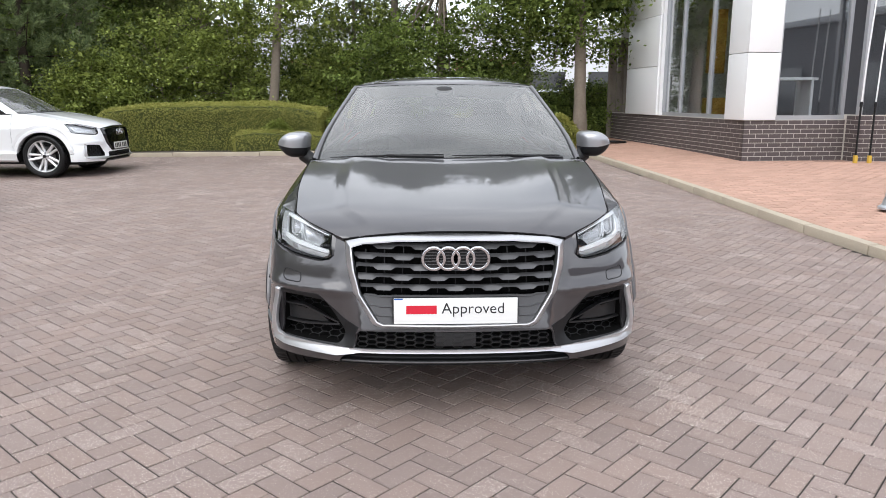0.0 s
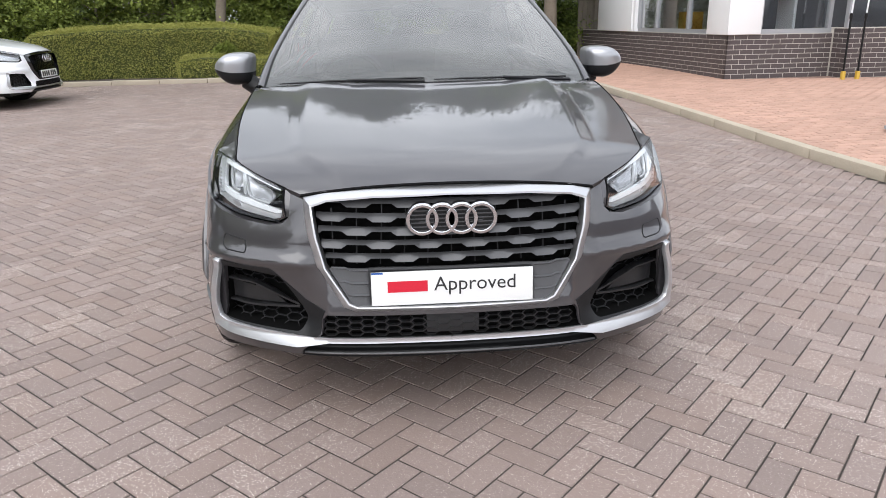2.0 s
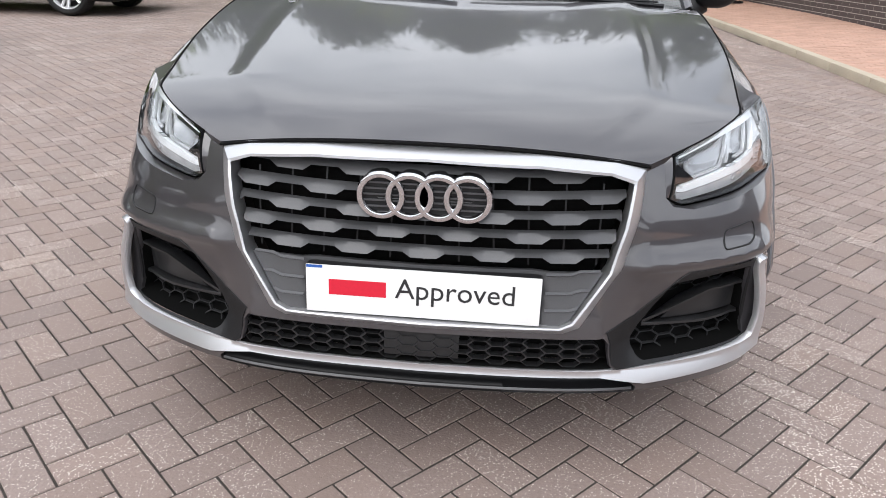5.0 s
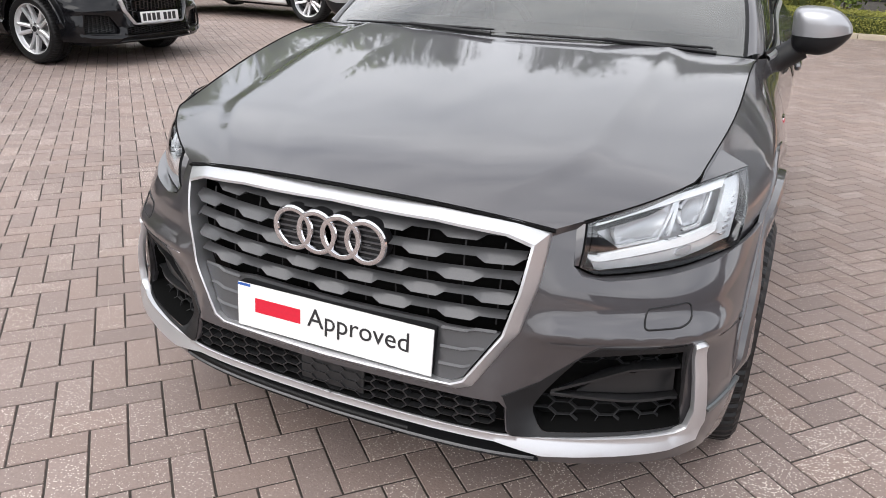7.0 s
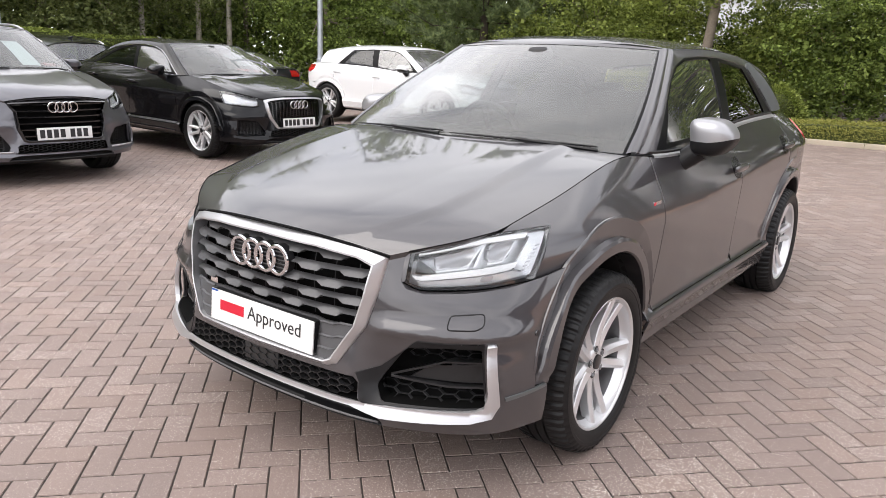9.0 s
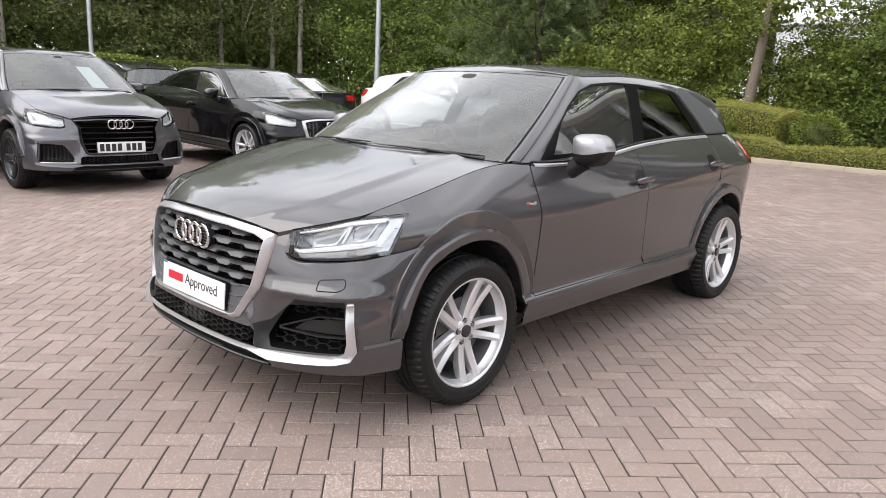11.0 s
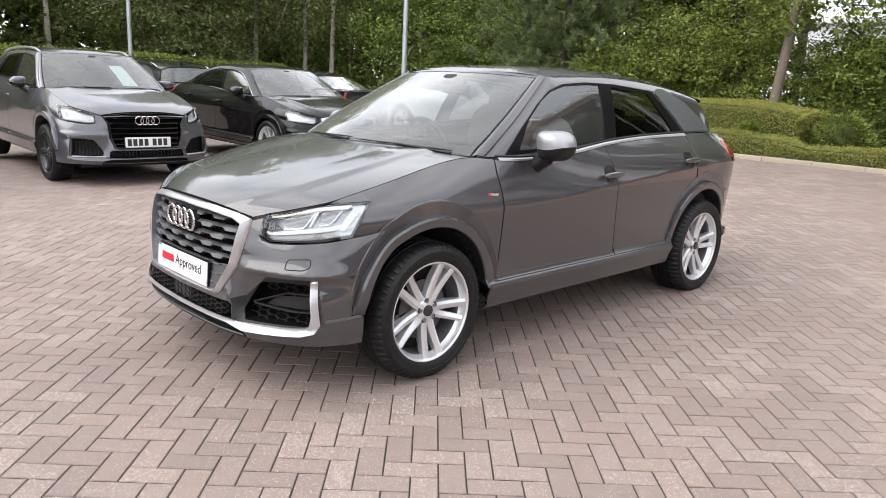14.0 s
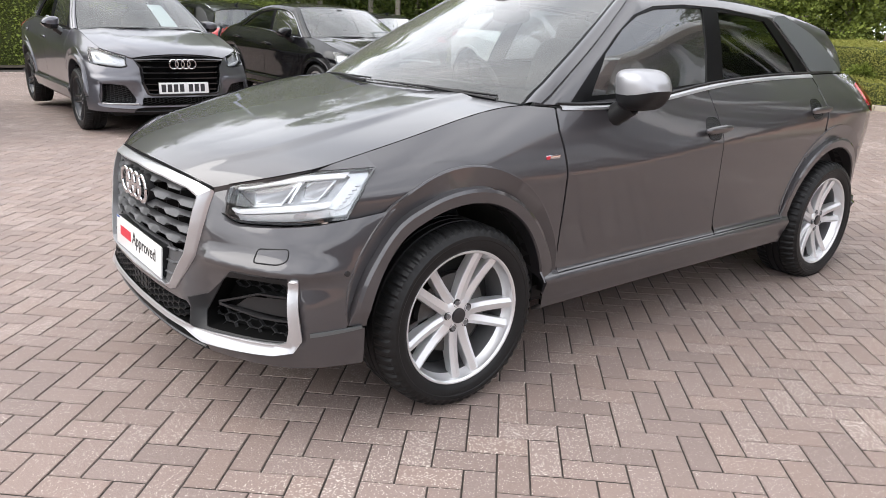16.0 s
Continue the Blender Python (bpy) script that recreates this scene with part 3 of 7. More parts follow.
FRONT = {
    0.20: ((0, -0.785), (0.26, -0.772), (0.475, -0.735), (0.60, -0.69), (0.72, -0.62), (0.79, -0.55), (0.828, -0.46), (0.846, -0.38), (0.850, -0.25)),
    0.30: ((0, -0.822), (0.26, -0.812), (0.482, -0.775), (0.615, -0.722), (0.74, -0.647), (0.812, -0.562), (0.848, -0.465), (0.866, -0.38), (0.872, -0.25)),
    0.56: ((0, -0.802), (0.26, -0.788), (0.472, -0.745), (0.598, -0.697), (0.712, -0.635), (0.788, -0.562), (0.836, -0.468), (0.860, -0.38), (0.870, -0.25)),
    0.76: ((0, -0.785), (0.25, -0.770), (0.470, -0.705), (0.565, -0.655), (0.678, -0.575), (0.760, -0.485), (0.812, -0.400), (0.840, -0.32), (0.856, -0.22)),
    0.86: ((0, -0.735), (0.25, -0.720), (0.46, -0.655), (0.54, -0.605), (0.64, -0.535), (0.72, -0.45), (0.77, -0.37), (0.80, -0.30), (0.82, -0.20)),
}
FRONT_S = (0, 0.26, 0.48, 0.615, 0.745, 0.85, 0.945, 1.04, 1.17)
FRONT_Z = sorted(FRONT)
FRONT_X = {z: curve(*zip(FRONT_S, [p[0] for p in FRONT[z]])) for z in FRONT_Z}
FRONT_Y = {z: curve(*zip(FRONT_S, [p[1] for p in FRONT[z]])) for z in FRONT_Z}
FRONT_MIX = [curve(*[(z, float(z == q)) for z in FRONT_Z]) for q in FRONT_Z]
CHEEK = curve((0.20, 0.0), (0.40, 0.0), (0.50, 0.0), (0.545, 0.005), (0.562, 0.018), (0.570, 0.023), (0.578, 0.0225), (0.612, 0.011), (0.65, 0.009), (0.70, 0.003), (0.76, 0.0), (0.86, 0.0))


TUCK = tab((0.20, 0.0), (0.328, 0.0), (0.356, 0.026), (0.40, 0.042), (0.46, 0.032), (0.548, 0.0), (0.60, 0.0))


def nose(s, z, tuck=True):
    """The bumper's surface: s along the car's outline from its middle, z up."""
    a = abs(s)
    mix = [f(max(0.16, min(0.92, z))) for f in FRONT_MIX]
    x = sum(q * FRONT_X[h](a) for q, h in zip(mix, FRONT_Z))
    y = sum(q * FRONT_Y[h](a) for q, h in zip(mix, FRONT_Z))
    k = CHEEK(z) * min(max((a - 0.42) / 0.08, 0), 1) * min(max((1.0 - a) / 0.12, 0), 1)
    if tuck:
        k -= TUCK(z) * min(max((a - 0.40) / 0.10, 0), 1) * min(max((0.85 - a) / 0.06, 0), 1)
    return (math.copysign(x + k * 0.6, s) if a > 1e-9 else 0.0, y - k * 0.8, z)


def arch_ring(yc, th0, th1, n, r_mid=0.445, bulge=0.07, zc=0.335):
    """Points (y, z) on the outer line of a wheel arch, from angle th0 to th1, in degrees from the rear."""
    out = []
    for th in steps(radians(th0), radians(th1), n):
        r = r_mid + bulge * max(0.0, math.sin(th)) ** 0.8
        out.append((yc + r * math.cos(th), zc + r * math.sin(th)))
    return out


def wheel_parts(parent, x, y, side, s, spokes, phase):
    """One wheel with tyre and rim; side: +1 faces +x."""
    r = s["radius"]
    hub = new("wheel")
    hub.parent = parent
    hub.matrix_local = Matrix.Translation((x, y, r)) @ (Matrix.Rotation(math.pi, 4, "Z") if side < 0 else Matrix())
    prof = [(0.238, -0.105), (0.262, -0.116), (0.30, -0.117), (0.322, -0.108), (r - 0.004, -0.092), (r, -0.06), (r, -0.043), (r - 0.007, -0.041), (r - 0.007, -0.034), (r, -0.032), (r, -0.004), (r - 0.007, -0.003), (r - 0.007, 0.004), (r, 0.005), (r, 0.032), (r - 0.007, 0.034), (r - 0.007, 0.041), (r, 0.043), (r - 0.001, 0.07), (r - 0.006, 0.092), (0.318, 0.106), (0.30, 0.114), (0.297, 0.117), (0.285, 0.117), (0.282, 0.115), (0.262, 0.114), (0.250, 0.108), (0.240, 0.100), (0.236, 0.09)]
    n = 290
    tyre = lathe(prof, n)
    k = len(prof)
    cut = [i for i, p in enumerate(prof) if abs(p[1]) > 0.045 and p[0] > 0.31]
    verts = list(tyre[0])
    for i in [q for q in range(n) if q % 5 < 2]:
        for j in cut:
            px, py, pz = verts[i * k + j]
            f = 1 - 0.0070 / math.hypot(py, pz)
            verts[i * k + j] = (px, py * f, pz * f)
    part("tyre", (verts, [tuple(reversed(f)) for f in tyre[1]]), M_RUBBER, hub, sharp=25)
    part("rim", lathe([(0.243, 0.096), (0.246, 0.101), (0.243, 0.105), (0.238, 0.104), (0.233, 0.098), (0.231, 0.080), (0.219, 0.060)], 72), s["rim"], hub, sharp=30)
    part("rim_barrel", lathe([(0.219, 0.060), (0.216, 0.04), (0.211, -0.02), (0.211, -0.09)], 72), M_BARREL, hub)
    for i in range(5):
        a = i * 2 * math.pi / 5 + phase
        ca, sa = math.cos(a), math.sin(a)
        for sg in (-1, 1):
            forms = []
            for j, rr in enumerate(steps(0.030, 0.238, 8)):
                t = j / 7
                aside = sg * (0.011 + (spokes + 0.001 - 0.011) * t**0.9)
                half = 0.0200 - 0.0030 * t + 0.002 * (sg > 0)
                face = 0.074 - 0.012 * math.sin(math.pi * t**0.8) + 0.024 * t - 0.004 * (sg < 0)
                deep = 0.055 - 0.015 * t
                for w, d in ((-half, face - deep), (-half, face - 0.010), (-half * 0.92, face - 0.007), (half * 0.25 * sg, face), (half * 0.92, face - 0.007), (half, face - 0.010), (half, face - deep)):
                    forms.append((d, rr * ca - (w + aside) * sa, rr * sa + (w + aside) * ca))
            fs = [(j * 7 + q, j * 7 + q + 1, j * 7 + q + 8, j * 7 + q + 7) for j in range(7) for q in range(6)]
            part("spoke", (forms, fs), s["rim"], hub, sharp=12)
    part("hub_disc", lathe([(0.0, 0.071), (0.050, 0.071), (0.060, 0.064), (0.066, 0.02)], 40), s["rim"], hub)
    part("centre_cap", lathe([(0.0, 0.0795), (0.023, 0.0795), (0.027, 0.078), (0.0285, 0.068)], 32), M_DARKALLOY, hub, "dark round centre cap")
    for i in range(5):
        a = (i + 0.5) * 2 * math.pi / 5 + phase
        m = Matrix.Translation((0.0, 0.0475 * math.cos(a), 0.0475 * math.sin(a)))
        part("bolt_pocket", placed(lathe([(0.0, 0.0705), (0.0125, 0.0705), (0.0145, 0.0722), (0.0155, 0.070)], 18), m), M_DARKALLOY, hub)
        part("wheel_bolt", placed(lathe([(0.0, 0.0715), (0.004, 0.0715), (0.0055, 0.075), (0.0085, 0.0755), (0.0095, 0.0705)], 12), m), M_STEEL, hub)
    part("brake_disc", lathe([(0.03, 0.030), (0.145, 0.030), (0.146, 0.006), (0.03, 0.006)], 48), M_DISC, hub)
    part("brake_caliper", placed(box(-0.03, 0.030, -0.052, 0.052, -0.045, 0.045, 0.012), Matrix.Rotation(radians(18), 4, "X") @ Matrix.Translation((0, -0.135, 0))), M_DARKALLOY, hub)
    part("wheel_back", lathe([(0.0, -0.02), (0.21, -0.02)], 36), M_LINER, hub)
    return hub


def hexes(x0, x1, z0, z1, r, bar, depth, surf, squash=0.5):
    """A honeycomb of thin bars over a stretch of a surface surf(x, z), its front at the surface."""
    out = []
    row, z = 0, z0
    dx, dz = 3.0 * r, 0.5 * math.sqrt(3) * r * squash
    while z <= z1 + 1e-6:
        x = x0 + (1.5 * r if row % 2 else 0)
        while x <= x1:
            ring = []
            for k in range(6):
                a = k * math.pi / 3
                ring.append((math.cos(a), math.sin(a)))
            verts, faces = [], []
            for q in (1.0, 1.0 - bar / r):
                for d in (0.0, depth):
                    for ca, sa in ring:
                        px, py, pz = surf(x + r * q * ca * 1.0, z + r * q * sa * squash)
                        verts.append((px, py + d, pz))
            for k in range(6):
                j = (k + 1) % 6
                faces += [(k, j, 12 + j, 12 + k), (12 + k, 12 + j, 18 + j, 18 + k)]
            out.append((verts, faces))
            x += dx
        z += dz
        row += 1
    return joined(*out) if out else ([], [])


def build_car(name, s, m, label, detail=True, group="", plate="bars", spokes=0.042, cloth=True):
    car = thing(name, label, "car", m, group)
    sx, sy, sz = s["scale"]
    W, D, ZS, ZT, XT, PW, XR, ZR, ZC = (s[k] for k in ("W", "D", "zs", "zt", "xt", "pow", "xr", "zr", "zc"))
    wb, col = s["wheelbase"], s["paint"]
    fine = 0.022 if detail else 0.034

    form = s.get("form", lambda x, y, z: (x, y, z))

    def put(pname, vf, mat, parent=car, label="", sharp=38):
        return part(pname, ([(x * sx, y * sy, z * sz) for x, y, z in (form(*p) for p in vf[0])], *vf[1:]), mat, parent, label, sharp)

    def both(pname, vf, mat, parent=car, label="", sharp=38):
        return put(pname, vf, mat, parent, label, sharp), put(pname, mirror(vf), mat, parent, label, sharp)

    def side(y, z):
        w, zs = W(y), ZS(y)
        w -= 0.032 * min(max((-0.18 - y) / 0.24, 0), 1) * min(max((z - 0.50) / 0.2, 0), 1)
        if z <= zs:
            return (w + D(min(z, 0.80)), y, z)
        t = min((z - zs) / max(ZT(y) - zs, 0.02), 1.25)
        w += D(min(zs, 0.80))
        return (w + (XT(y) - w) * t ** PW(y), y, z)

    def upper(y, z):
        t = (z - ZT(y)) / max(ZR(y) - ZT(y), 0.05)
        return (XT(y) - 0.008 + (XR(y) - XT(y) + 0.008) * t + 0.045 * t * (1 - t), y, z)

    def nose_s(y, z):
        lo, hi = 0.4, 1.17
        for _ in range(30):
            mid = (lo + hi) / 2
            if nose(mid, z)[1] < y:
                lo = mid
            else:
                hi = mid
        return lo

    # Body sides.
    front_arch = arch_ring(0.0, 8, 122, 26)
    fender = [(-0.424, 0.720), (-0.396, 0.765), (-0.320, 0.872), (-0.40, 0.869), (-0.472, 0.862)]
    fender += [(y, ZT(y)) for y in steps(-0.42, 0.34, 9)] + [(0.40, 1.008), (0.452, 1.002), (0.440, 0.93), (0.448, 0.7), (0.452, 0.5), (0.455, 0.41)] + [p for p in front_arch if p[0] < 0.4555][:]
    fender += [(-0.26, 0.722)]
    both("front_wing", panel(fender, side, fine), col)
    door1 = [(0.459, 0.405), (0.456, 0.7), (0.448, 0.93), (0.46, 1.0)] + [(y, ZT(y) - 0.004) for y in steps(0.55, 1.425, 8)] + [(1.432, 1.0), (1.447, 0.8), (1.487, 0.55), (1.512, 0.405)]
    crease = [[(y, ZS(y)) for y in steps(0.50, 1.40, 10)]]
    both("front_door", panel(door1, side, fine, creases=crease), col)
    rear_arch = arch_ring(wb, 176, 66, 26)
    rear_gap = [p for p in rear_arch if p[0] < wb - 0.16 and p[1] > 0.405]
    door2 = [(1.518, 0.405), (1.493, 0.55), (1.453, 0.8), (1.438, 1.0), (1.431, ZT(1.43) - 0.004)] + [(y, ZT(y) - 0.004) for y in steps(1.55, wb - 0.17, 8)] + [(wb - 0.165, 0.98)] + list(reversed([(a - 0.003, b) for a, b in rear_gap])) + [(wb - 0.446, 0.405)]
    crease = [[(y, ZS(y)) for y in steps(1.50, 2.2, 8)]]
    both("rear_door", panel(door2, side, fine, creases=crease), col)
    sill = [(0.397, 0.345), (0.396, 0.4025), (wb - 0.396, 0.4025), (wb - 0.397, 0.335), (wb - 0.41, 0.245), (0.41, 0.245)]
    both("sill", panel(sill, side, fine), col)
    over = arch_ring(wb, 111, 2, 26)
    tail_end = 3.30
    quarter = [(wb - 0.158, 0.84), (wb - 0.160, ZT(2.44) - 0.002)] + [(y, ZT(y) - 0.002) for y in steps(2.6, 3.2, 6)] + [(3.285, 1.03), (tail_end, 0.9), (tail_end, 0.74)] + [(3.2, 0.735), (wb + 0.40, 0.700)]
    quarter += [p for p in reversed(over) if p[1] > 0.70 and p[0] > wb - 0.155]
    both("rear_quarter", panel(quarter, side, fine), col)
    low_rear = [p for p in over if p[1] <= 0.695]
    bump = [(wb + 0.402, 0.695), (3.2, 0.730), (tail_end, 0.735), (tail_end, 0.30), (wb + 0.50, 0.25), (wb + 0.44, 0.26)] + list(reversed(low_rear))
    both("rear_bumper_side", panel(bump, side, fine), col)

    def behind(u, z):
        e = side(tail_end, min(z, ZT(tail_end)))
        x = e[0] - 0.01
        y = tail_end + 0.055 * (1 - u * u) - max(0, z - 0.95) * 0.25
        return (x * u, y, z)

    put("tailgate", grid(behind, steps(-1, 1, 19), steps(0.30, 1.07, 12)), col)
    # Wheel arches.
    for yc, th0, th1 in ((0.0, 7, 172), (wb, -2, 173)):
        def ring(k, th):
            taper = min(1.0, abs(th - radians(th0)) / 0.12, abs(th - radians(th1)) / 0.12)
            r_out = 0.445 + 0.07 * max(0.0, math.sin(th)) ** 0.8
            r, lift, turn = ((0.392, -0.075, 0), (0.394, 0.010, 0), (0.399, 0.017, 0), (0.434, 0.017, 0), (0.445, 0.011, 0), (0.449, -0.012, 0), (r_out - 0.002, 0.005, 0), (r_out + 0.003, 0.0045, 0), (r_out + 0.005, -0.006, 0))[k][:3]
            y, z = yc + r * math.cos(th), 0.335 + r * math.sin(th)
            x = side(y, max(z, 0.24))[0]
            if yc == 0.0 and y < -0.20:
                w_ = min(1.0, (-0.20 - y) / 0.18)
                d_ = nose(nose_s(y, z), z)[0] - 0.002 - x
                x += w_ * w_ * (3 - 2 * w_) * 0.5 * (d_ + math.sqrt(d_ * d_ + 0.0004))
            return (x + (lift + 0.006) * taper - 0.006, y, z)
        both("wheel_arch_trim", grid(lambda k, th: ring(int(k), th), list(range(9)), [radians(a) for a in steps(th0, th1, 61)]), col, sharp=24)
        both("wheel_liner", grid(lambda k, th: ((0.86, 0.50)[int(k)] - 0.06, yc + 0.393 * math.cos(th), 0.335 + 0.393 * math.sin(th)), [0, 1], [radians(a) for a in steps(-12, 192, 25)]), M_LINER)
    # Floor, inner walls.
    put("underbody", box(-0.64, 0.64, -0.52, 3.20, 0.20, 0.24), M_PLASTIC)
    # Bonnet.
    raw_x = curve((0, 0.474), (0.14, 0.545), (0.36, 0.708), (0.6, 0.735), (1, 0.744))
    edge_y = curve((0, -0.704), (0.14, -0.655), (0.36, -0.470), (0.6, -0.18), (1, 0.335))
    raw_z = curve((0, 0.790), (0.14, 0.812), (0.36, 0.868), (0.6, 0.935), (1, 1.014))
    mid_y = curve((0, -0.775), (0.14, -0.69), (0.36, -0.50), (0.6, -0.24), (1, 0.20))
    mid_z = curve((0, 0.832), (0.14, 0.875), (0.36, 0.925), (0.6, 0.972), (1, 1.035))

    def flush(v):
        """How far the bonnet's edge follows the wing's top line."""
        w = min(max((v - 0.30) / 0.10, 0.0), 1.0)
        return w * w * (3 - 2 * w)

    def edge_x(v):
        return raw_x(v) + (XT(edge_y(v)) - 0.0035 - raw_x(v)) * flush(v)

    def edge_z(v):
        return raw_z(v) + (ZT(edge_y(v)) - 0.0005 - raw_z(v)) * flush(v)

    def bonnet(u, v):
        a = abs(u)
        ridge = 0.011 * max(0.0, 1 - (max(a - 0.68, 0.0) / 0.07 + max(0.68 - a, 0.0) / 0.26)) * (1 - (1 - v) ** 3) * (1 - 0.3 * v)
        k = a ** 2.3
        return (edge_x(v) * u, mid_y(v) + (edge_y(v) - mid_y(v)) * a**2.1, mid_z(v) + (edge_z(v) - mid_z(v)) * k + ridge)

    nu = 101 if detail else 51
    top = grid(bonnet, steps(-1, 1, nu), steps(0, 1, 37 if detail else 15))
    rimmed = joined(top, grid(lambda u, v: tuple(Vector(bonnet(u, 0)) + Vector((0, 0.008 * v, -0.02 * v))), steps(-1, 1, nu), [1, 0]),
                    grid(lambda q, v: tuple(Vector(bonnet(1, v)) - Vector((0.012 * q, 0, 0.02 * q))), [0, 1], steps(0, 1, 30)),
                    grid(lambda q, v: tuple(Vector(bonnet(-1, v)) + Vector((0.012 * q, 0, -0.02 * q))), [1, 0], steps(0, 1, 30)))
    put("bonnet", rimmed, col, sharp=50)
    # Near-black bars laid along the shut lines for the shade in the gaps.
    both("bonnet_joint", tube([tuple(Vector(bonnet(1, v)) + Vector((0.0018, 0.0, 0.0006))) for v in steps(0.10, 1.0, 30)], 0.0018, 6), M_VOID)
    put("bonnet_front_joint", tube([tuple(Vector(bonnet(u, 0)) + Vector((0, -0.002, -0.006))) for u in steps(-1, 1, 41)], 0.0035, 6), M_VOID)
    put("engine_bay", grid(lambda u, v: tuple(Vector(bonnet(u, v)) * 1.0 + Vector((0, 0.012, -0.035))), steps(-1, 1, 15), steps(0, 1, 9)), M_PLASTIC)

    # Nose.
    gout, gin = s["gout"], s["gin"]
    arch_front = [(nose_s(y, z), z) for y, z in arch_ring(0.0, 124, 173.5, 12, bulge=0.06)] + [(nose_s(-0.396, z), z) for z in (0.384, 0.33, 0.262)]
    cheek = [gout[3]] + [(0.540, 0.808), (0.538, 0.716), (0.560, 0.696), (0.62, 0.686), (0.74, 0.694), (0.85, 0.706), (0.925, 0.722)] + arch_front
    cheek += [(0.80, 0.262), (0.5, 0.258), (0.5, 0.27), (0.44, 0.325), (0.428, 0.34), (0.428, 0.390), (0.41, 0.408), (0.0, 0.408)]
    cheek += list(reversed(gout[4:]))
    fog = [(0.80, 0.534), (0.70, 0.535), (0.572, 0.522), (0.518, 0.432), (0.490, 0.384), (0.505, 0.342), (0.80, 0.348)]
    def well(loop, back):
        """Side walls of a recess, from its outline on the nose to its back."""
        loop = dense(loop, 0.03)
        loop = loop + loop[:1]
        return grid(lambda i, k: tuple(Vector(nose(*loop[int(i)])) + Vector((back[0] * k, back[1] * k + 0.002, 0))), list(range(len(loop))), [0, 1])

    both("bumper", panel(cheek, nose, fine, holes=[rounded(fog, 0.012)], creases=[[(u, z) for u in steps(0.50, 0.99, 16)] for z in (0.556, 0.570, 0.580, 0.610)] if detail else []), col)
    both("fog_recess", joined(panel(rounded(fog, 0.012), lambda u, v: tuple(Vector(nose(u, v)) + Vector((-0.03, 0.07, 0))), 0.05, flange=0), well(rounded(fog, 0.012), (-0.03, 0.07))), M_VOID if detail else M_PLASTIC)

    def ring_strip(outer, inner, levels):
        """Bands between two outlines on the nose; levels of (share from outer to inner, proud)."""
        o, i = [(-x, z) for x, z in reversed(outer[1:])] + outer[:-1] + [], [(-x, z) for x, z in reversed(inner[1:])] + inner[:-1]
        verts, faces = [], []
        ts = []
        d = [math.dist(a, b) for a, b in zip(o, o[1:] + o[:1])]
        for k, q in enumerate(d):
            for e in range(8):
                ts.append((k, e / 8))
        for k, e in ts:
            a, b = o[k], o[(k + 1) % len(o)]
            c, g = i[k], i[(k + 1) % len(i)]
            po = (a[0] + (b[0] - a[0]) * e, a[1] + (b[1] - a[1]) * e)
            pi_ = (c[0] + (g[0] - c[0]) * e, c[1] + (g[1] - c[1]) * e)
            for w, proud in levels:
                x, z = po[0] + (pi_[0] - po[0]) * w, po[1] + (pi_[1] - po[1]) * w
                q = nose(x, z)
                k_ = 0.6 + 0.4 * min(max((z - 0.44) / 0.10, 0.0), 1.0) if proud > 0 else 1.0
                verts.append((q[0] * 1.012, q[1] - proud * k_, q[2]))
        k = len(levels)
        for j in range(len(ts)):
            for q in range(k - 1):
                a, b = j * k + q, ((j + 1) % len(ts)) * k + q
                faces.append((a, b, b + 1, a + 1))
        return verts, faces

    put("grille_frame", ring_strip(gout, gin, [(-0.05, -0.02), (0.0, 0.006), (0.12, 0.012), (0.8, 0.029), (1.0, 0.027), (1.06, -0.03)]), s["frame"], sharp=28,
        label="satin silver grille surround" if s["frame"] is M_SATIN else "")
    inner_full = [(-x, z) for x, z in reversed(gin[1:])] + gin[:-1]
    # Near-black sheet behind the slats, coloured as the shade inside the grille.
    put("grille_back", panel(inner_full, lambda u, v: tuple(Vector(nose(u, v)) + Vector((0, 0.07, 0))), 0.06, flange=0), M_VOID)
    width_at = lambda z: max([a[0] + (b[0] - a[0]) * (a[1] - z) / (a[1] - b[1]) for a, b in zip(gin[1:], gin[2:]) if a[1] >= z >= b[1] and a[1] != b[1]] or [0.3])  # noqa: E731
    if s["grille"] == "hero":
        for row, (z, off) in enumerate(((0.777, 0.0), (0.733, 0.5), (0.690, 0.0), (0.647, 0.5), (0.603, 0.0))):
            xm = width_at(z - 0.008) - 0.003
            xs = sorted({-xm, xm} | {x for k in range(-4, 5) for x in (0.152 * (k + off) - 0.046, 0.152 * (k + off) - 0.028, 0.152 * (k + off) + 0.028, 0.152 * (k + off) + 0.046) if abs(x) < xm} | {x for x in steps(-xm, xm, 25)})
            def thick(x):
                q = abs((x / 0.152 - off + 0.5) % 1 - 0.5) * 0.152
                return 0.0075 + 0.0125 * min(max((0.046 - q) / 0.018, 0), 1)
            def slat(x, k):
                zz = (z + 0.003, z, z - thick(x) * 0.35, z - thick(x), z - thick(x) - 0.002)[int(k)]
                yy = (0.020, 0.012, 0.005, -0.004, 0.020)[int(k)]
                q = nose(x, zz)
                return (q[0], q[1] + yy - 0.006, zz)
            put("grille_slat", grid(slat, xs, [0, 1, 2, 3, 4]), M_SLAT, sharp=22)
        for k in range(-5, 6):
            x = 0.076 * k
            put("grille_rib", joined(*[grid(lambda q, z: (nose(x, z)[0] + q, nose(x, z)[1] + 0.014, z), [-0.002, 0.002], steps(0.57, 0.785 - 0.25 * x * x, 6))]), M_PLASTIC)
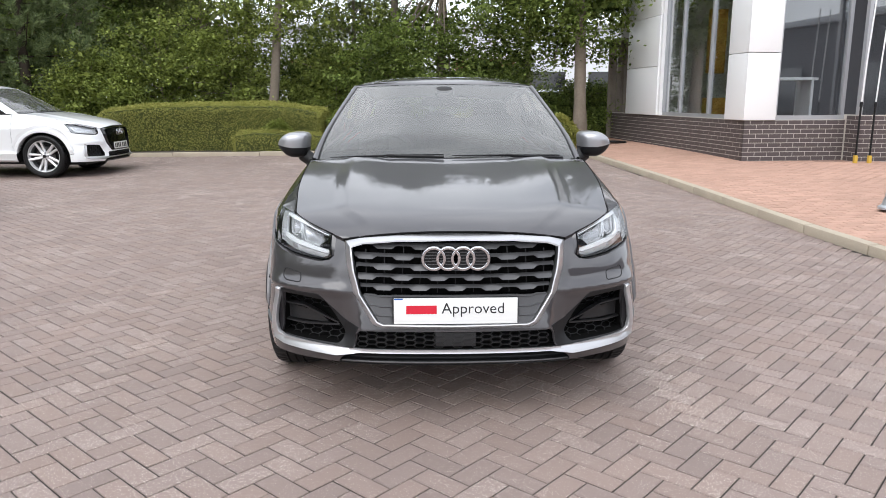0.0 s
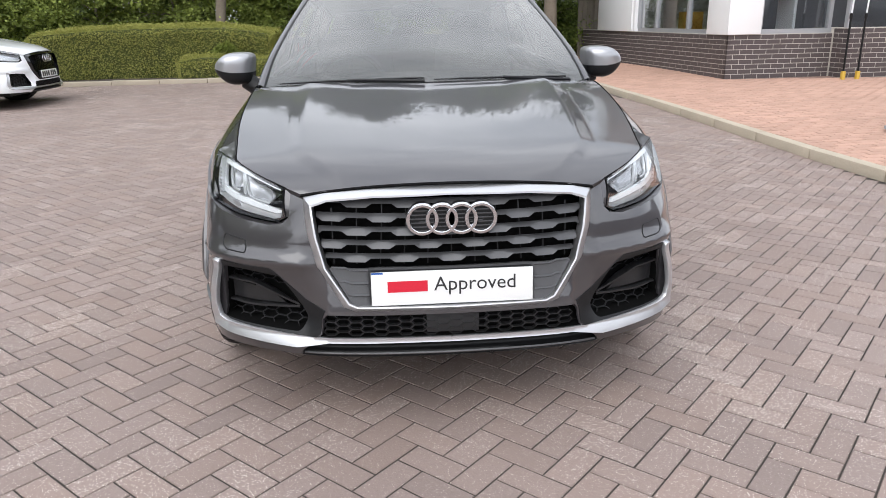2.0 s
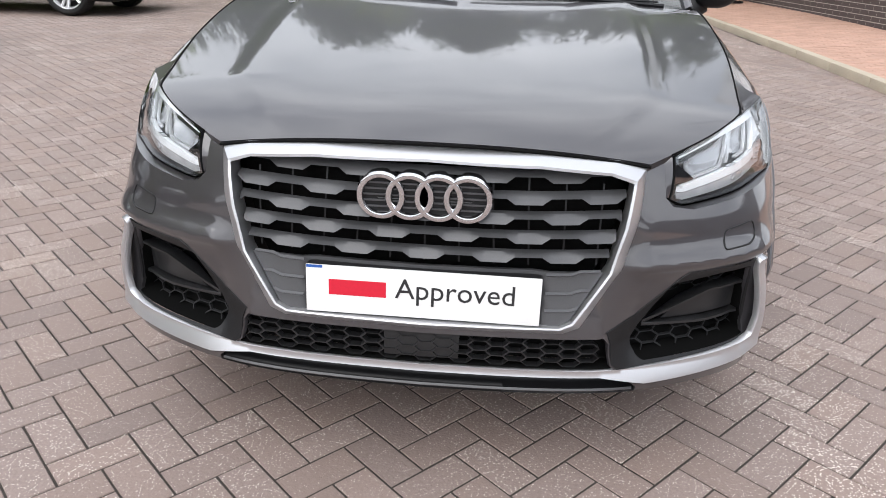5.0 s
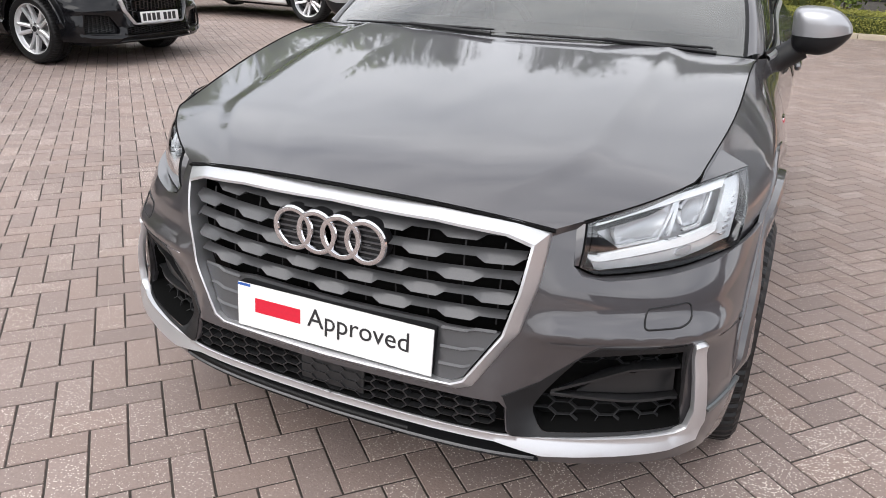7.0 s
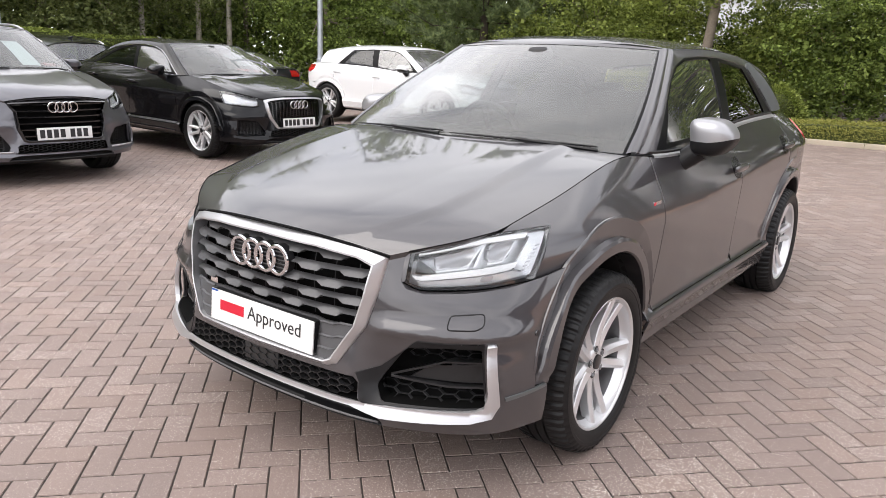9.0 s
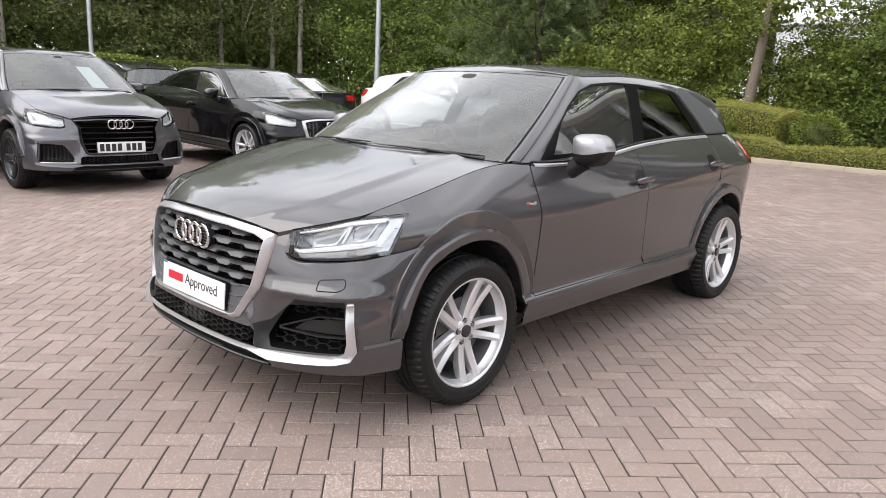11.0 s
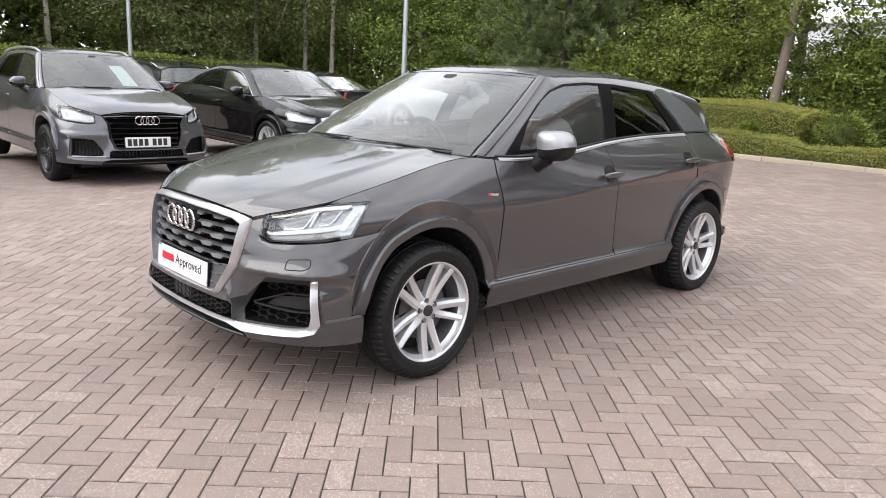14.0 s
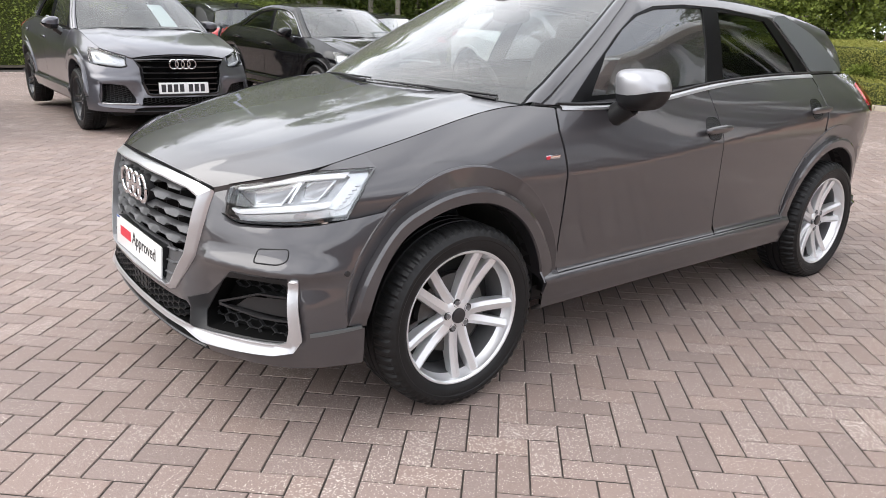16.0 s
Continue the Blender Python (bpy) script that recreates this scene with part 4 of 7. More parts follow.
        low = [(-x, z) for x, z in reversed([(0.0, 0.560), (0.397, 0.560), (0.326, 0.453), (0.30, 0.441)])] + [(0.397, 0.560), (0.326, 0.453), (0.30, 0.441)]
        put("plate_carrier", panel(low, lambda u, v: tuple(Vector(nose(u, v)) + Vector((0, -0.004 + 0.012 * min(max((0.268 - abs(u)) / 0.02, 0.0), 1.0), 0))), 0.02), M_SLAT)
        for sg in (-1, 1):
            for z, xo in ((0.562, 0.390), (0.520, 0.368), (0.482, 0.342)):
                xi = 0.268
                zz = lambda x: z - 0.007 * min(max((xi + 0.075 - x) / 0.02, 0), 1)  # noqa: E731
                put("carrier_rib", grid(lambda x, k: (nose(sg * x, zz(x))[0], nose(sg * x, zz(x))[1] - (0.004, 0.010, 0.004)[int(k)], zz(x) + (0.004, 0.0, -0.004)[int(k)]), steps(xi, xo, 14), [0, 1, 2]), M_SLAT)
    elif s["grille"] == "bars":
        for z in steps(0.48, 0.76, 6):
            xm = width_at(z) - 0.004
            put("grille_slat", grid(lambda x, k: (nose(x, z)[0], nose(x, z)[1] + (0.03, -0.004, -0.004, 0.03)[int(k)], z + (0.007, 0.006, -0.006, -0.007)[int(k)]), steps(-xm, xm, 13), [0, 1, 2, 3]), M_GLOSSB)
    else:
        comb = hexes(-0.40, 0.40, 0.46, 0.77, 0.032, 0.006, 0.02, lambda x, z: nose(max(-width_at(z), min(width_at(z), x)), z))
        put("grille_mesh", comb, M_GLOSSB, sharp=20)
    # Four plain rings.
    for k in range(4):
        cx, cz = (k - 1.5) * 0.0613, s.get("ring_z", 0.722)
        tor = []
        for a in [2 * math.pi * i / 40 for i in range(40)]:
            tor.append((cx + 0.0455 * math.cos(a), nose(cx, cz)[1] - 0.018, cz + 0.0455 * math.sin(a)))
        ring_v, ring_f = [], []
        for i, p in enumerate(tor):
            a = 2 * math.pi * i / 40
            for b in [2 * math.pi * q / 8 for q in range(8)]:
                rr = 0.0452 + 0.0074 * math.cos(b)
                ring_v.append((cx + rr * math.cos(a), p[1] - 0.006 * math.sin(b), cz + rr * math.sin(a)))
        for i in range(40):
            for q in range(8):
                j, w = (i + 1) % 40, (q + 1) % 8
                ring_f.append((i * 8 + q, i * 8 + w, j * 8 + w, j * 8 + q))
        put("ring", (ring_v, ring_f), M_CHROME, label="bright chrome ring")
        if detail:
            seat_ = lathe([(0.0, 0.0), (0.049, 0.0), (0.052, 0.02)], 28, "y")
            put("ring_backing", placed(seat_, Matrix.Translation((cx, nose(cx, cz)[1] - 0.010, cz))), M_PLASTIC)
            for q in steps(-0.026, 0.026, 5):
                ww = math.sqrt(0.040**2 - q * q)
                put("backing_line", box(cx - ww, cx + ww, nose(cx, cz)[1] - 0.014, nose(cx, cz)[1] - 0.008, cz + q - 0.0016, cz + q + 0.0016), M_SLAT)
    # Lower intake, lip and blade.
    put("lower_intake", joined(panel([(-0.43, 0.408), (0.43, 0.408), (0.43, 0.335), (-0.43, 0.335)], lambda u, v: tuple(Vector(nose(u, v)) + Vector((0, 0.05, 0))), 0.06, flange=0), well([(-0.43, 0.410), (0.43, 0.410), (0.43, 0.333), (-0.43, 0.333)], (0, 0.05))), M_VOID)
    put("lower_mesh", hexes(-0.395, 0.395, 0.346, 0.398, 0.027, 0.0026, 0.020, lambda x, z: tuple(Vector(nose(x, z)) + Vector((0, 0.008, 0)))), M_FIN, sharp=20)
    if detail:
        put("sensor_panel", panel([(-0.085, 0.342), (0.085, 0.342), (0.085, 0.402), (-0.085, 0.402)], lambda u, v: tuple(Vector(nose(u, v)) + Vector((0, 0.012, 0))), 0.02, flange=0.01), M_FIN)
    lip = [(-0.47, 0.314), (0.47, 0.314), (0.50, 0.285), (0.50, 0.256), (-0.50, 0.256), (-0.50, 0.285)]
    put("lower_lip", panel(lip, lambda u, v: tuple(Vector(nose(u, v)) + Vector((0, 0.05 * min(1, max(0, (v - 0.262) / 0.02)) * min(1, max(0, (0.318 - v) / 0.01)), 0))), 0.012), M_PLASTIC)
    put("lip_edge", grid(lambda x, k: tuple(Vector(nose(x, 0.268)) + Vector((0, (0.0, -0.004, 0.0)[int(k)], (0.004, 0, -0.004)[int(k)]))), steps(-0.49, 0.49, 21), [0, 1, 2]), M_SLAT)
    blade = [(0.842, 0.548), (0.812, 0.546), (0.808, 0.40), (0.795, 0.356), (0.77, 0.343), (0.52, 0.334), (0.44, 0.330), (0.40, 0.328), (0.0, 0.328), (0.0, 0.314), (0.40, 0.314), (0.445, 0.306), (0.50, 0.297), (0.62, 0.303), (0.76, 0.312), (0.815, 0.328), (0.842, 0.365)]
    high = tab((0.0, 0.328), (0.40, 0.328), (0.52, 0.334), (0.77, 0.343), (0.85, 0.350))
    deep = tab((0.0, 0.014), (0.40, 0.016), (0.50, 0.036), (0.77, 0.032), (0.85, 0.034))

    def proud(u, v):
        t = min(max((high(u) - v) / deep(u), 0.0), 1.0)
        k = min(max((u - 0.765) / 0.05, 0.0), 1.0)
        d = (0.001 + 0.024 * t * min(1.0, deep(u) / 0.04)) * (1 - k) + k * (0.013 + 0.010 * t)
        q = Vector(nose(u, v, False))
        return tuple(q + Vector((0.45 + 0.35 * k, -0.85, 0.0)) * d if u > 0.3 else q + Vector((0.45 * u / 0.3, -0.85, 0.0)) * d)

    both("bumper_blade", panel(blade, proud, 0.010, flange=0.018), M_SATIN if s.get("bright_blade", True) else col, label="satin silver lower blade")
    if not detail:
        both("fog_mesh", hexes(0.56, 0.79, 0.365, 0.515, 0.024, 0.004, 0.02, lambda x, z: tuple(Vector(nose(x, z)) + Vector((-0.012, 0.022, 0)))), M_FIN, sharp=20)
        if s.get("roof_rails"):
            both("bumper_strip", grid(lambda u, k: tuple(Vector(nose(u, (0.352, 0.348, 0.340, 0.336)[int(k)], False)) + Vector((0.004, (0.0, -0.006, -0.006, 0.0)[int(k)], 0))), steps(0.46, 0.80, 14), [0, 1, 2, 3]), M_SATIN, sharp=25)
        if s.get("belt"):
            both("sill_trim", tube([(side(y, 0.30)[0] + 0.004, y, 0.30) for y in steps(0.5, wb - 0.45, 10)], 0.010, 6), s["belt"])
    if detail:
        both("bumper_edge", panel([(0.86, 0.372), (arch_front[-1][0] - 0.004, 0.386), (arch_front[-1][0] - 0.004, 0.395), (0.86, 0.384)], nose, 0.02, lift=0.006, flange=0.01), M_BLADE)
        def shelf(zi, zo, reach):
            """A thin ledge across the intake, from its pointed inner end to the blade."""
            def f(u, k):
                w = min((u - 0.530) / 0.09, 1.0)
                z = zi + (zo - zi) * min((u - 0.530) / 0.16, 1.0) + (0.0, 0.004, 0.003, -0.003, -0.005, -0.006)[int(k)]
                back = (reach, 0.004, 0.0, 0.0, 0.006, reach)[int(k)] * (0.15 + 0.85 * w)
                q = nose(u, z)
                return (q[0] - 0.006, q[1] + back + 0.008, z)
            return grid(f, [0.531] + steps(0.545, 0.63, 9) + steps(0.65, 0.80, 9), [0, 1, 2, 3, 4, 5])
        both("fog_fin", shelf(0.420, 0.482, 0.05), M_FIN, sharp=22)
        both("fog_fin", shelf(0.414, 0.400, 0.05), M_FIN, sharp=22)
        both("fog_plate", panel([(0.585, 0.414), (0.795, 0.408), (0.795, 0.472), (0.64, 0.460)], lambda u, v: tuple(Vector(nose(u, v)) + Vector((-0.012, 0.024, 0))), 0.03, flange=0.01), M_FIN)
        for fm in (hexes(0.60, 0.785, 0.490, 0.528, 0.029, 0.0018, 0.010, lambda x, z: tuple(Vector(nose(x, z)) + Vector((-0.018, 0.040, 0)))),
                   hexes(0.515, 0.785, 0.352, 0.398, 0.029, 0.0018, 0.010, lambda x, z: tuple(Vector(nose(x, z)) + Vector((-0.018, 0.040, 0))))):
            both("fog_mesh", fm, M_LINER, sharp=20)
        cover = rounded([(0.70, 0.632), (0.795, 0.640), (0.800, 0.606), (0.775, 0.594), (0.69, 0.592)], 0.012)
        def groove(loop, w=0.0022):
            pts = dense(loop, 0.01)
            return tube([tuple(Vector(nose(u, v)) + Vector((0, -0.0005, 0))) for u, v in pts + pts[:1]], w, 5)
        both("washer_cover_joint", groove(cover), M_PLASTIC)
        # Black sheet over the bumper paint; its colour gives the shade below the crease.
        insert = [(0.418, 0.420), (0.50, 0.447), (0.602, 0.549), (0.806, 0.553), (0.806, 0.40), (0.79, 0.345), (0.52, 0.336), (0.442, 0.331), (0.431, 0.342), (0.431, 0.392)]
        both("bumper_insert", panel(insert, nose, fine, holes=[rounded(fog, 0.012)], lift=0.0025, flange=0.004), M_PLASTIC, label="black intake surround, dark as the shaded bumper")
        both("cheek_seam", tube([nose(u, v) for u, v in dense([(0.415, 0.42), (0.50, 0.445), (0.60, 0.545)], 0.02, closed=False)], 0.0015, 5), M_PLASTIC)
        both("parking_sensor", placed(lathe([(0.0, 0.012), (0.009, 0.011), (0.011, 0.0)], 16, "x"), Matrix.Translation(Vector(nose(nose_s(-0.445, 0.565), 0.565)) - Vector((0.0085, 0, 0)))), M_DARKP)
    # Number plate.
    py = nose(0, 0.50)[1] - 0.009
    pl = put("number_plate", placed(box(-0.26, 0.26, 0.0, 0.006, -0.0555, 0.0555, 0.0025), Matrix.Translation((0, py, 0.4985)) @ Matrix.Rotation(radians(-4), 4, "X")), M_PLATE, label="white rectangular plate")
    put("plate_holder", box(-0.258, 0.258, py + 0.009, py + 0.04, 0.447, 0.552), M_PLASTIC)
    tilt = Matrix.Translation((0, py - 0.001, 0.4985)) @ Matrix.Rotation(radians(-4), 4, "X")
    if plate == "words":
        part("red_bar", placed(plate_form([(-0.208, -0.012), (-0.080, -0.012), (-0.080, 0.024), (-0.208, 0.024)], 0.002), tilt), M_RED, pl, "red bar")
        letters("lettering", "Approved", 0.066, M_INK, pl, tilt @ Matrix.Translation((-0.060, 0, -0.0105)) @ Matrix.Rotation(math.pi / 2, 4, "X"), "dark grey lettering")
        part("blue_corner", placed(plate_form([(-0.258, 0.049), (-0.222, 0.049), (-0.222, 0.055), (-0.258, 0.055)], 0.002), tilt), M_BLUE, pl)
    else:
        k = Matrix.Diagonal((sx, sy, sz, 1)) @ tilt
        for i in range(7):
            x = -0.235 + 0.063 * i + (0.03 if i > 3 else 0)
            part("plate_bar", placed(plate_form([(x, -0.038), (x + 0.045, -0.038), (x + 0.045, 0.038), (x, 0.038)], 0.002), k), M_INK, pl)
    # Headlamps.
    lt_x, lt_y, lt_z = tab((0, 0.530), (0.55, 0.706), (1, 0.796)), tab((0, -0.672), (0.55, -0.478), (1, -0.316)), tab((0, 0.800), (0.55, 0.857), (1, 0.870))
    lb_x, lb_y, lb_z = tab((0, 0.528), (0.12, 0.566), (0.55, 0.700), (1, 0.813)), tab((0, -0.693), (0.12, -0.664), (0.55, -0.560), (1, -0.425)), tab((0, 0.712), (0.12, 0.692), (0.55, 0.699), (1, 0.724))

    def lamp(a, b, back=0.0):
        t = Vector((lt_x(a), lt_y(a), lt_z(a)))
        q = Vector((lb_x(a), lb_y(a), lb_z(a)))
        out = Vector((0.55 + 0.3 * a, -0.8 + 0.3 * a, 0.2)).normalized()
        return tuple(q.lerp(t, b) + out * (0.018 * 4 * b * (1 - b) * (0.4 + 0.6 * math.sin(math.pi * min(a, 0.9))) - back))

    edge_z_ = tab((0.538, 0.716), (0.560, 0.697), (0.62, 0.687), (0.74, 0.695), (0.85, 0.707), (0.925, 0.722))

    def ledge(k, a):
        u = 0.538 + 0.372 * a
        return tuple(Vector(nose(u, edge_z_(u) - 0.001)).lerp(Vector(lamp(a, 0.0, 0.004)), k) - Vector((0, 0, 0.004 * k)))

    both("lamp_ledge", grid(ledge, steps(0.0, 0.9, 4), steps(0.0, 0.97, 16)), col)
    both("lamp_cheek", grid(lambda k, q: tuple(Vector(nose(0.539, 0.716 + 0.09 * q)).lerp(Vector(lamp(0.0, 0.03 + 0.94 * q, 0.004)), k)), steps(0, 0.85, 3), steps(0, 1, 5)), col)
    wing_y, wing_z = tab((0, -0.424), (0.3, -0.396), (1, -0.325)), tab((0, 0.722), (0.3, 0.765), (1, 0.868))
    both("lamp_wing_edge", grid(lambda k, b: tuple(Vector(side(wing_y(b), wing_z(b))).lerp(Vector(lamp(1.0, b, 0.002)), k) - Vector((0.001, 0, 0))), steps(0, 1.0, 4), steps(0, 1, 7)), col)
    top_z = tab((-0.472, 0.864), (-0.40, 0.871), (-0.32, 0.874))
    both("lamp_top_edge", grid(lambda k, a: tuple((Vector(side(lt_y(a), min(top_z(lt_y(a)) + 0.024, ZT(lt_y(a)) - 0.002))) + Vector((0.002, 0, 0.001))).lerp(Vector(lamp(a, 1.0, 0.001)) + Vector((0.001, 0, 0.002)), k)), steps(0, 1.0, 4), steps(0.56, 1.0, 14)), col)
    L = lambda back: (lambda a, b: lamp(a, b, back))  # noqa: E731
    quad = [(0.0, 0.0), (1.0, 0.0), (1.0, 1.0), (0.0, 1.0)]
    inset = [(0.022, 0.050), (0.978, 0.070), (0.988, 0.975), (0.024, 0.970)]
    for flip in (False, True):
        fl = mirror if flip else (lambda q: q)
        hl = put("headlamp", fl(panel(quad, L(0.055), 0.06, flange=0)), M_LAMPMID)
        put("lamp_shell", fl(joined(grid(lambda k, a: lamp(a, 0.0, k * 0.06), [0, 1], steps(0, 1, 12)), grid(lambda k, a: lamp(a, 1.0, k * 0.06), [0, 1], steps(0, 1, 12)),
                 grid(lambda k, b: lamp(0.0, b, k * 0.06), [0, 1], steps(0, 1, 5)), grid(lambda k, b: lamp(1.0, b, k * 0.06), [0, 1], steps(0, 1, 5)))), M_PLASTIC, hl)
        lens = put("lens", fl(panel(quad, L(0.0), 0.09, flange=0)), P_LENS, hl, "clear headlamp lens")
        put("lamp_rim", fl(ring_loop(quad, inset, L(0.001))), M_GLOSSB, hl)
        if not detail:
            put("light_bar", fl(panel([(0.03, 0.17), (0.09, 0.13), (0.80, 0.16), (0.86, 0.20), (0.92, 0.70), (0.84, 0.70), (0.775, 0.30), (0.09, 0.265), (0.03, 0.24)], L(0.016), 0.04, flange=0.014)), M_DRL, hl, "white daytime running light strip")
        else:
            put("light_bar", fl(panel([(0.035, 0.255), (0.06, 0.215), (0.74, 0.270), (0.80, 0.30), (0.80, 0.40), (0.10, 0.335), (0.10, 0.300), (0.035, 0.30)], L(0.012), 0.03, flange=0.014)), M_DRL, hl, "white daytime running light strip")
            put("light_wing", fl(panel([(0.80, 0.27), (0.885, 0.20), (0.955, 0.30), (0.978, 0.925), (0.80, 0.90), (0.845, 0.84), (0.80, 0.40)], L(0.016), 0.04, flange=0.012)), M_LAMPBOWL, hl, "white light guide at the lamp's outer end")
            put("light_edge", fl(panel([(0.05, 0.885), (0.30, 0.865), (0.80, 0.845), (0.82, 0.945), (0.05, 0.935)], L(0.010), 0.05, flange=0.012)), M_DRL, hl, "bright upper light strip")
            put("outer_reflector", fl(panel([(0.80, 0.09), (0.972, 0.10), (0.985, 0.93), (0.962, 0.93), (0.945, 0.30), (0.88, 0.19), (0.80, 0.26)], L(0.022), 0.04, flange=0.008)), M_LAMPBOWL, hl)
            put("lower_reflector", fl(panel([(0.10, 0.055), (0.62, 0.070), (0.84, 0.095), (0.80, 0.245), (0.60, 0.225), (0.07, 0.190)], L(0.018), 0.04, flange=0.010)), M_LAMPBOWL, hl)
            put("indicator_bulb", fl(panel(rounded([(0.545, 0.125), (0.645, 0.130), (0.640, 0.225), (0.550, 0.215)], 0.03), L(0.012), 0.03, flange=0.008)), M_LAMPDARK, hl)
            put("dark_cell", fl(panel([(0.05, 0.36), (0.20, 0.375), (0.115, 0.60), (0.05, 0.80)], L(0.020), 0.05, flange=0.01)), M_GLOSSB, hl, "dark cell at the lamp's inner end")
            for a0, a1, b0, b1, mm in ((0.16, 0.47, 0.43, 0.83, M_LAMPDARK), (0.53, 0.74, 0.47, 0.81, M_LAMPDARK)):
                put("reflector", fl(panel(rounded([(a0 + 0.03, b0), (a1 - 0.04, b0), (a1, b1), (a0, b1)], 0.04), lambda a, b: lamp(a, b, 0.030 + 0.022 * max(0, 1 - ((a - (a0 + a1) / 2) / (a1 - a0)) ** 2 * 4 - ((b - (b0 + b1) / 2) / (b1 - b0)) ** 2 * 4)), 0.035, flange=0.01)), mm, hl)
                put("reflector_lip", fl(panel([(a0 + 0.03, b0 - 0.045), (a1 - 0.06, b0 - 0.045), (a1 + 0.01, b1), (a1 - 0.01, b1), (a1 - 0.065, b0 - 0.005), (a0 + 0.03, b0 - 0.005)], L(0.022), 0.04, flange=0.008)), M_LAMPBOWL, hl)
            put("lamp_divider", fl(panel([(0.475, 0.84), (0.50, 0.84), (0.475, 0.42), (0.455, 0.42)], L(0.022), 0.05, flange=0.01)), M_LAMPBOWL, hl)
            for i in range(7):
                b = 0.20 + 0.075 * i
                a = 0.862 + 0.130 * (b - 0.2)
                put("led_tooth", fl(panel([(a, b), (a + 0.03, b + 0.008), (a + 0.03, b + 0.036), (a, b + 0.030)], L(0.010), 0.03, flange=0.006)), M_LAMPDARK, hl)
        lens.visible_shadow = False
    # Windscreen, roof and pillars.
    e0, e1, c0, c1 = Vector((0.722, 0.385, 1.012)), Vector((0.562, 1.022, 1.412)), Vector((0, 0.185, 1.036)), Vector((0, 0.925, 1.428))
    e1.x, e1.z, c1.z = XR(1.02) - 0.006, ZR(1.02) + 0.006, ZC(0.93)

    def screen(u, v, back=0.0):
        e, c = e0.lerp(e1, v), c0.lerp(c1, v)
        e.x = upper(e.y + 0.004, e.z + 0.004)[0] - 0.001
        bow = 0.035 * 4 * v * (1 - v) * 0.35
        return (e.x * u, c.y + (e.y - c.y) * u * u + back, c.z + (e.z - c.z) * u * u + bow - back * 0.6)

    glass = [put("windscreen", grid(screen, steps(-0.955, 0.955, 25), steps(0.0, 0.985, 15)), P_SCREEN, label="clear windscreen reflecting grey sky")]
    both("screen_seal", grid(lambda u, v: screen(u, v, -0.001), steps(0.949, 0.964, 3), steps(0.0, 0.985, 15)), M_PILLAR)
    def pillar(u, v):
        """From the edge of the glass round on to the side frame."""
        e = e0.lerp(e1, v)
        near_, far_ = Vector(screen(0.960, v)), Vector(upper(e.y + 0.026, e.z + 0.003)) + Vector((0.004, 0, 0.002))
        bulge = math.sin(math.pi * u)
        return tuple(near_.lerp(far_, u) + Vector((0.004, -0.008, 0.006)) * bulge)

    both("pillar_face", grid(pillar, steps(0, 1, 9), steps(0.0, 0.985, 15)), col)
    put("screen_band", joined(grid(lambda u, v: screen(u, v, 0.006), steps(-0.98, 0.98, 25), steps(0.0, 0.085, 4)), grid(lambda u, v: screen(u, v, 0.006), steps(-0.95, 0.95, 25), steps(0.955, 0.985, 3)),
        grid(lambda u, v: screen(u, v, 0.006), steps(0.925, 0.952, 3), steps(0.05, 0.98, 12)), grid(lambda u, v: screen(u, v, 0.006), steps(-0.952, -0.925, 3), steps(0.05, 0.98, 12))), M_VOID)
    put("scuttle", grid(lambda u, v: tuple(Vector(bonnet(u, 1.0)).lerp(Vector(screen(u, 0.03)), v) + Vector((0, 0, -0.012))), steps(-0.98, 0.98, 17), steps(0, 1, 4)), M_PLASTIC)
    if s.get("card"):
        put("windscreen_card", grid(lambda u, v: screen(u, v, 0.03), steps(0.24, 0.52, 5), steps(0.06, 0.68, 5)), M_CARD, label="pale blue paper card behind the glass")
    for x0, x1 in ((-0.62, -0.02), (0.02, 0.60)):
        put("wiper", joined(tube([tuple(Vector(screen(x / 0.72, 0.010 + 0.012 * q)) + Vector((0, -0.006, 0.004))) for q, x in zip(steps(0, 1, 7), steps(x0, x1, 7))], 0.008, 6, taper=[0.002, 0.003, 0.004, 0.004, 0.004, 0.004, 0.003]),
            tube([tuple(Vector(screen(x1 / 0.72 * 1.02, 0.0)) + Vector((0, -0.02, 0.005))), tuple(Vector(screen((x0 + x1) / 1.44, 0.014)) + Vector((0, -0.008, 0.006)))], 0.006, 6)), M_PLASTIC)
    a_line = [(e0.lerp(e1, v).y + 0.004, e0.lerp(e1, v).z + 0.004) for v in steps(0.0, 1.0, 9)]
    rail = [(y, ZR(y) + 0.004) for y in steps(1.12, s["roof_end"], 12)]
    back_edge = s.get("back_edge", [(2.97, 1.20), (3.0, ZT(3.0) + 0.002)])
    frame_line = a_line + rail + back_edge + [(y, ZT(y) + 0.003) for y in steps(2.9, 0.47, 12)]
    both("body_frame", panel(frame_line, upper, fine, holes=[s["dlo"]], turned=[(a_line, (0.35, -0.45, 0.82), 0.07), (rail, (0.45, -0.1, 0.9), 0.06)]), col)
    both("window_surround", panel(s["dlo"], lambda y, z: upper(y, z), fine, holes=[s["win1"], s["win2"]], lift=-0.003, flange=0.01), M_PILLAR)
    for key, mat, nm in (("win1", P_SIDE, "front_side_window"), ("win2", P_DARK, "rear_side_window")):
        glass += both(nm, panel(s[key], upper, 0.05, lift=-0.008, flange=0), mat)
    if s.get("blade"):
        both("pillar_blade", panel(rounded(s["blade"], 0.02), upper, fine, lift=0.005, flange=0.012), s.get("blade_paint", M_BLADE), label="satin grey rear pillar panel")
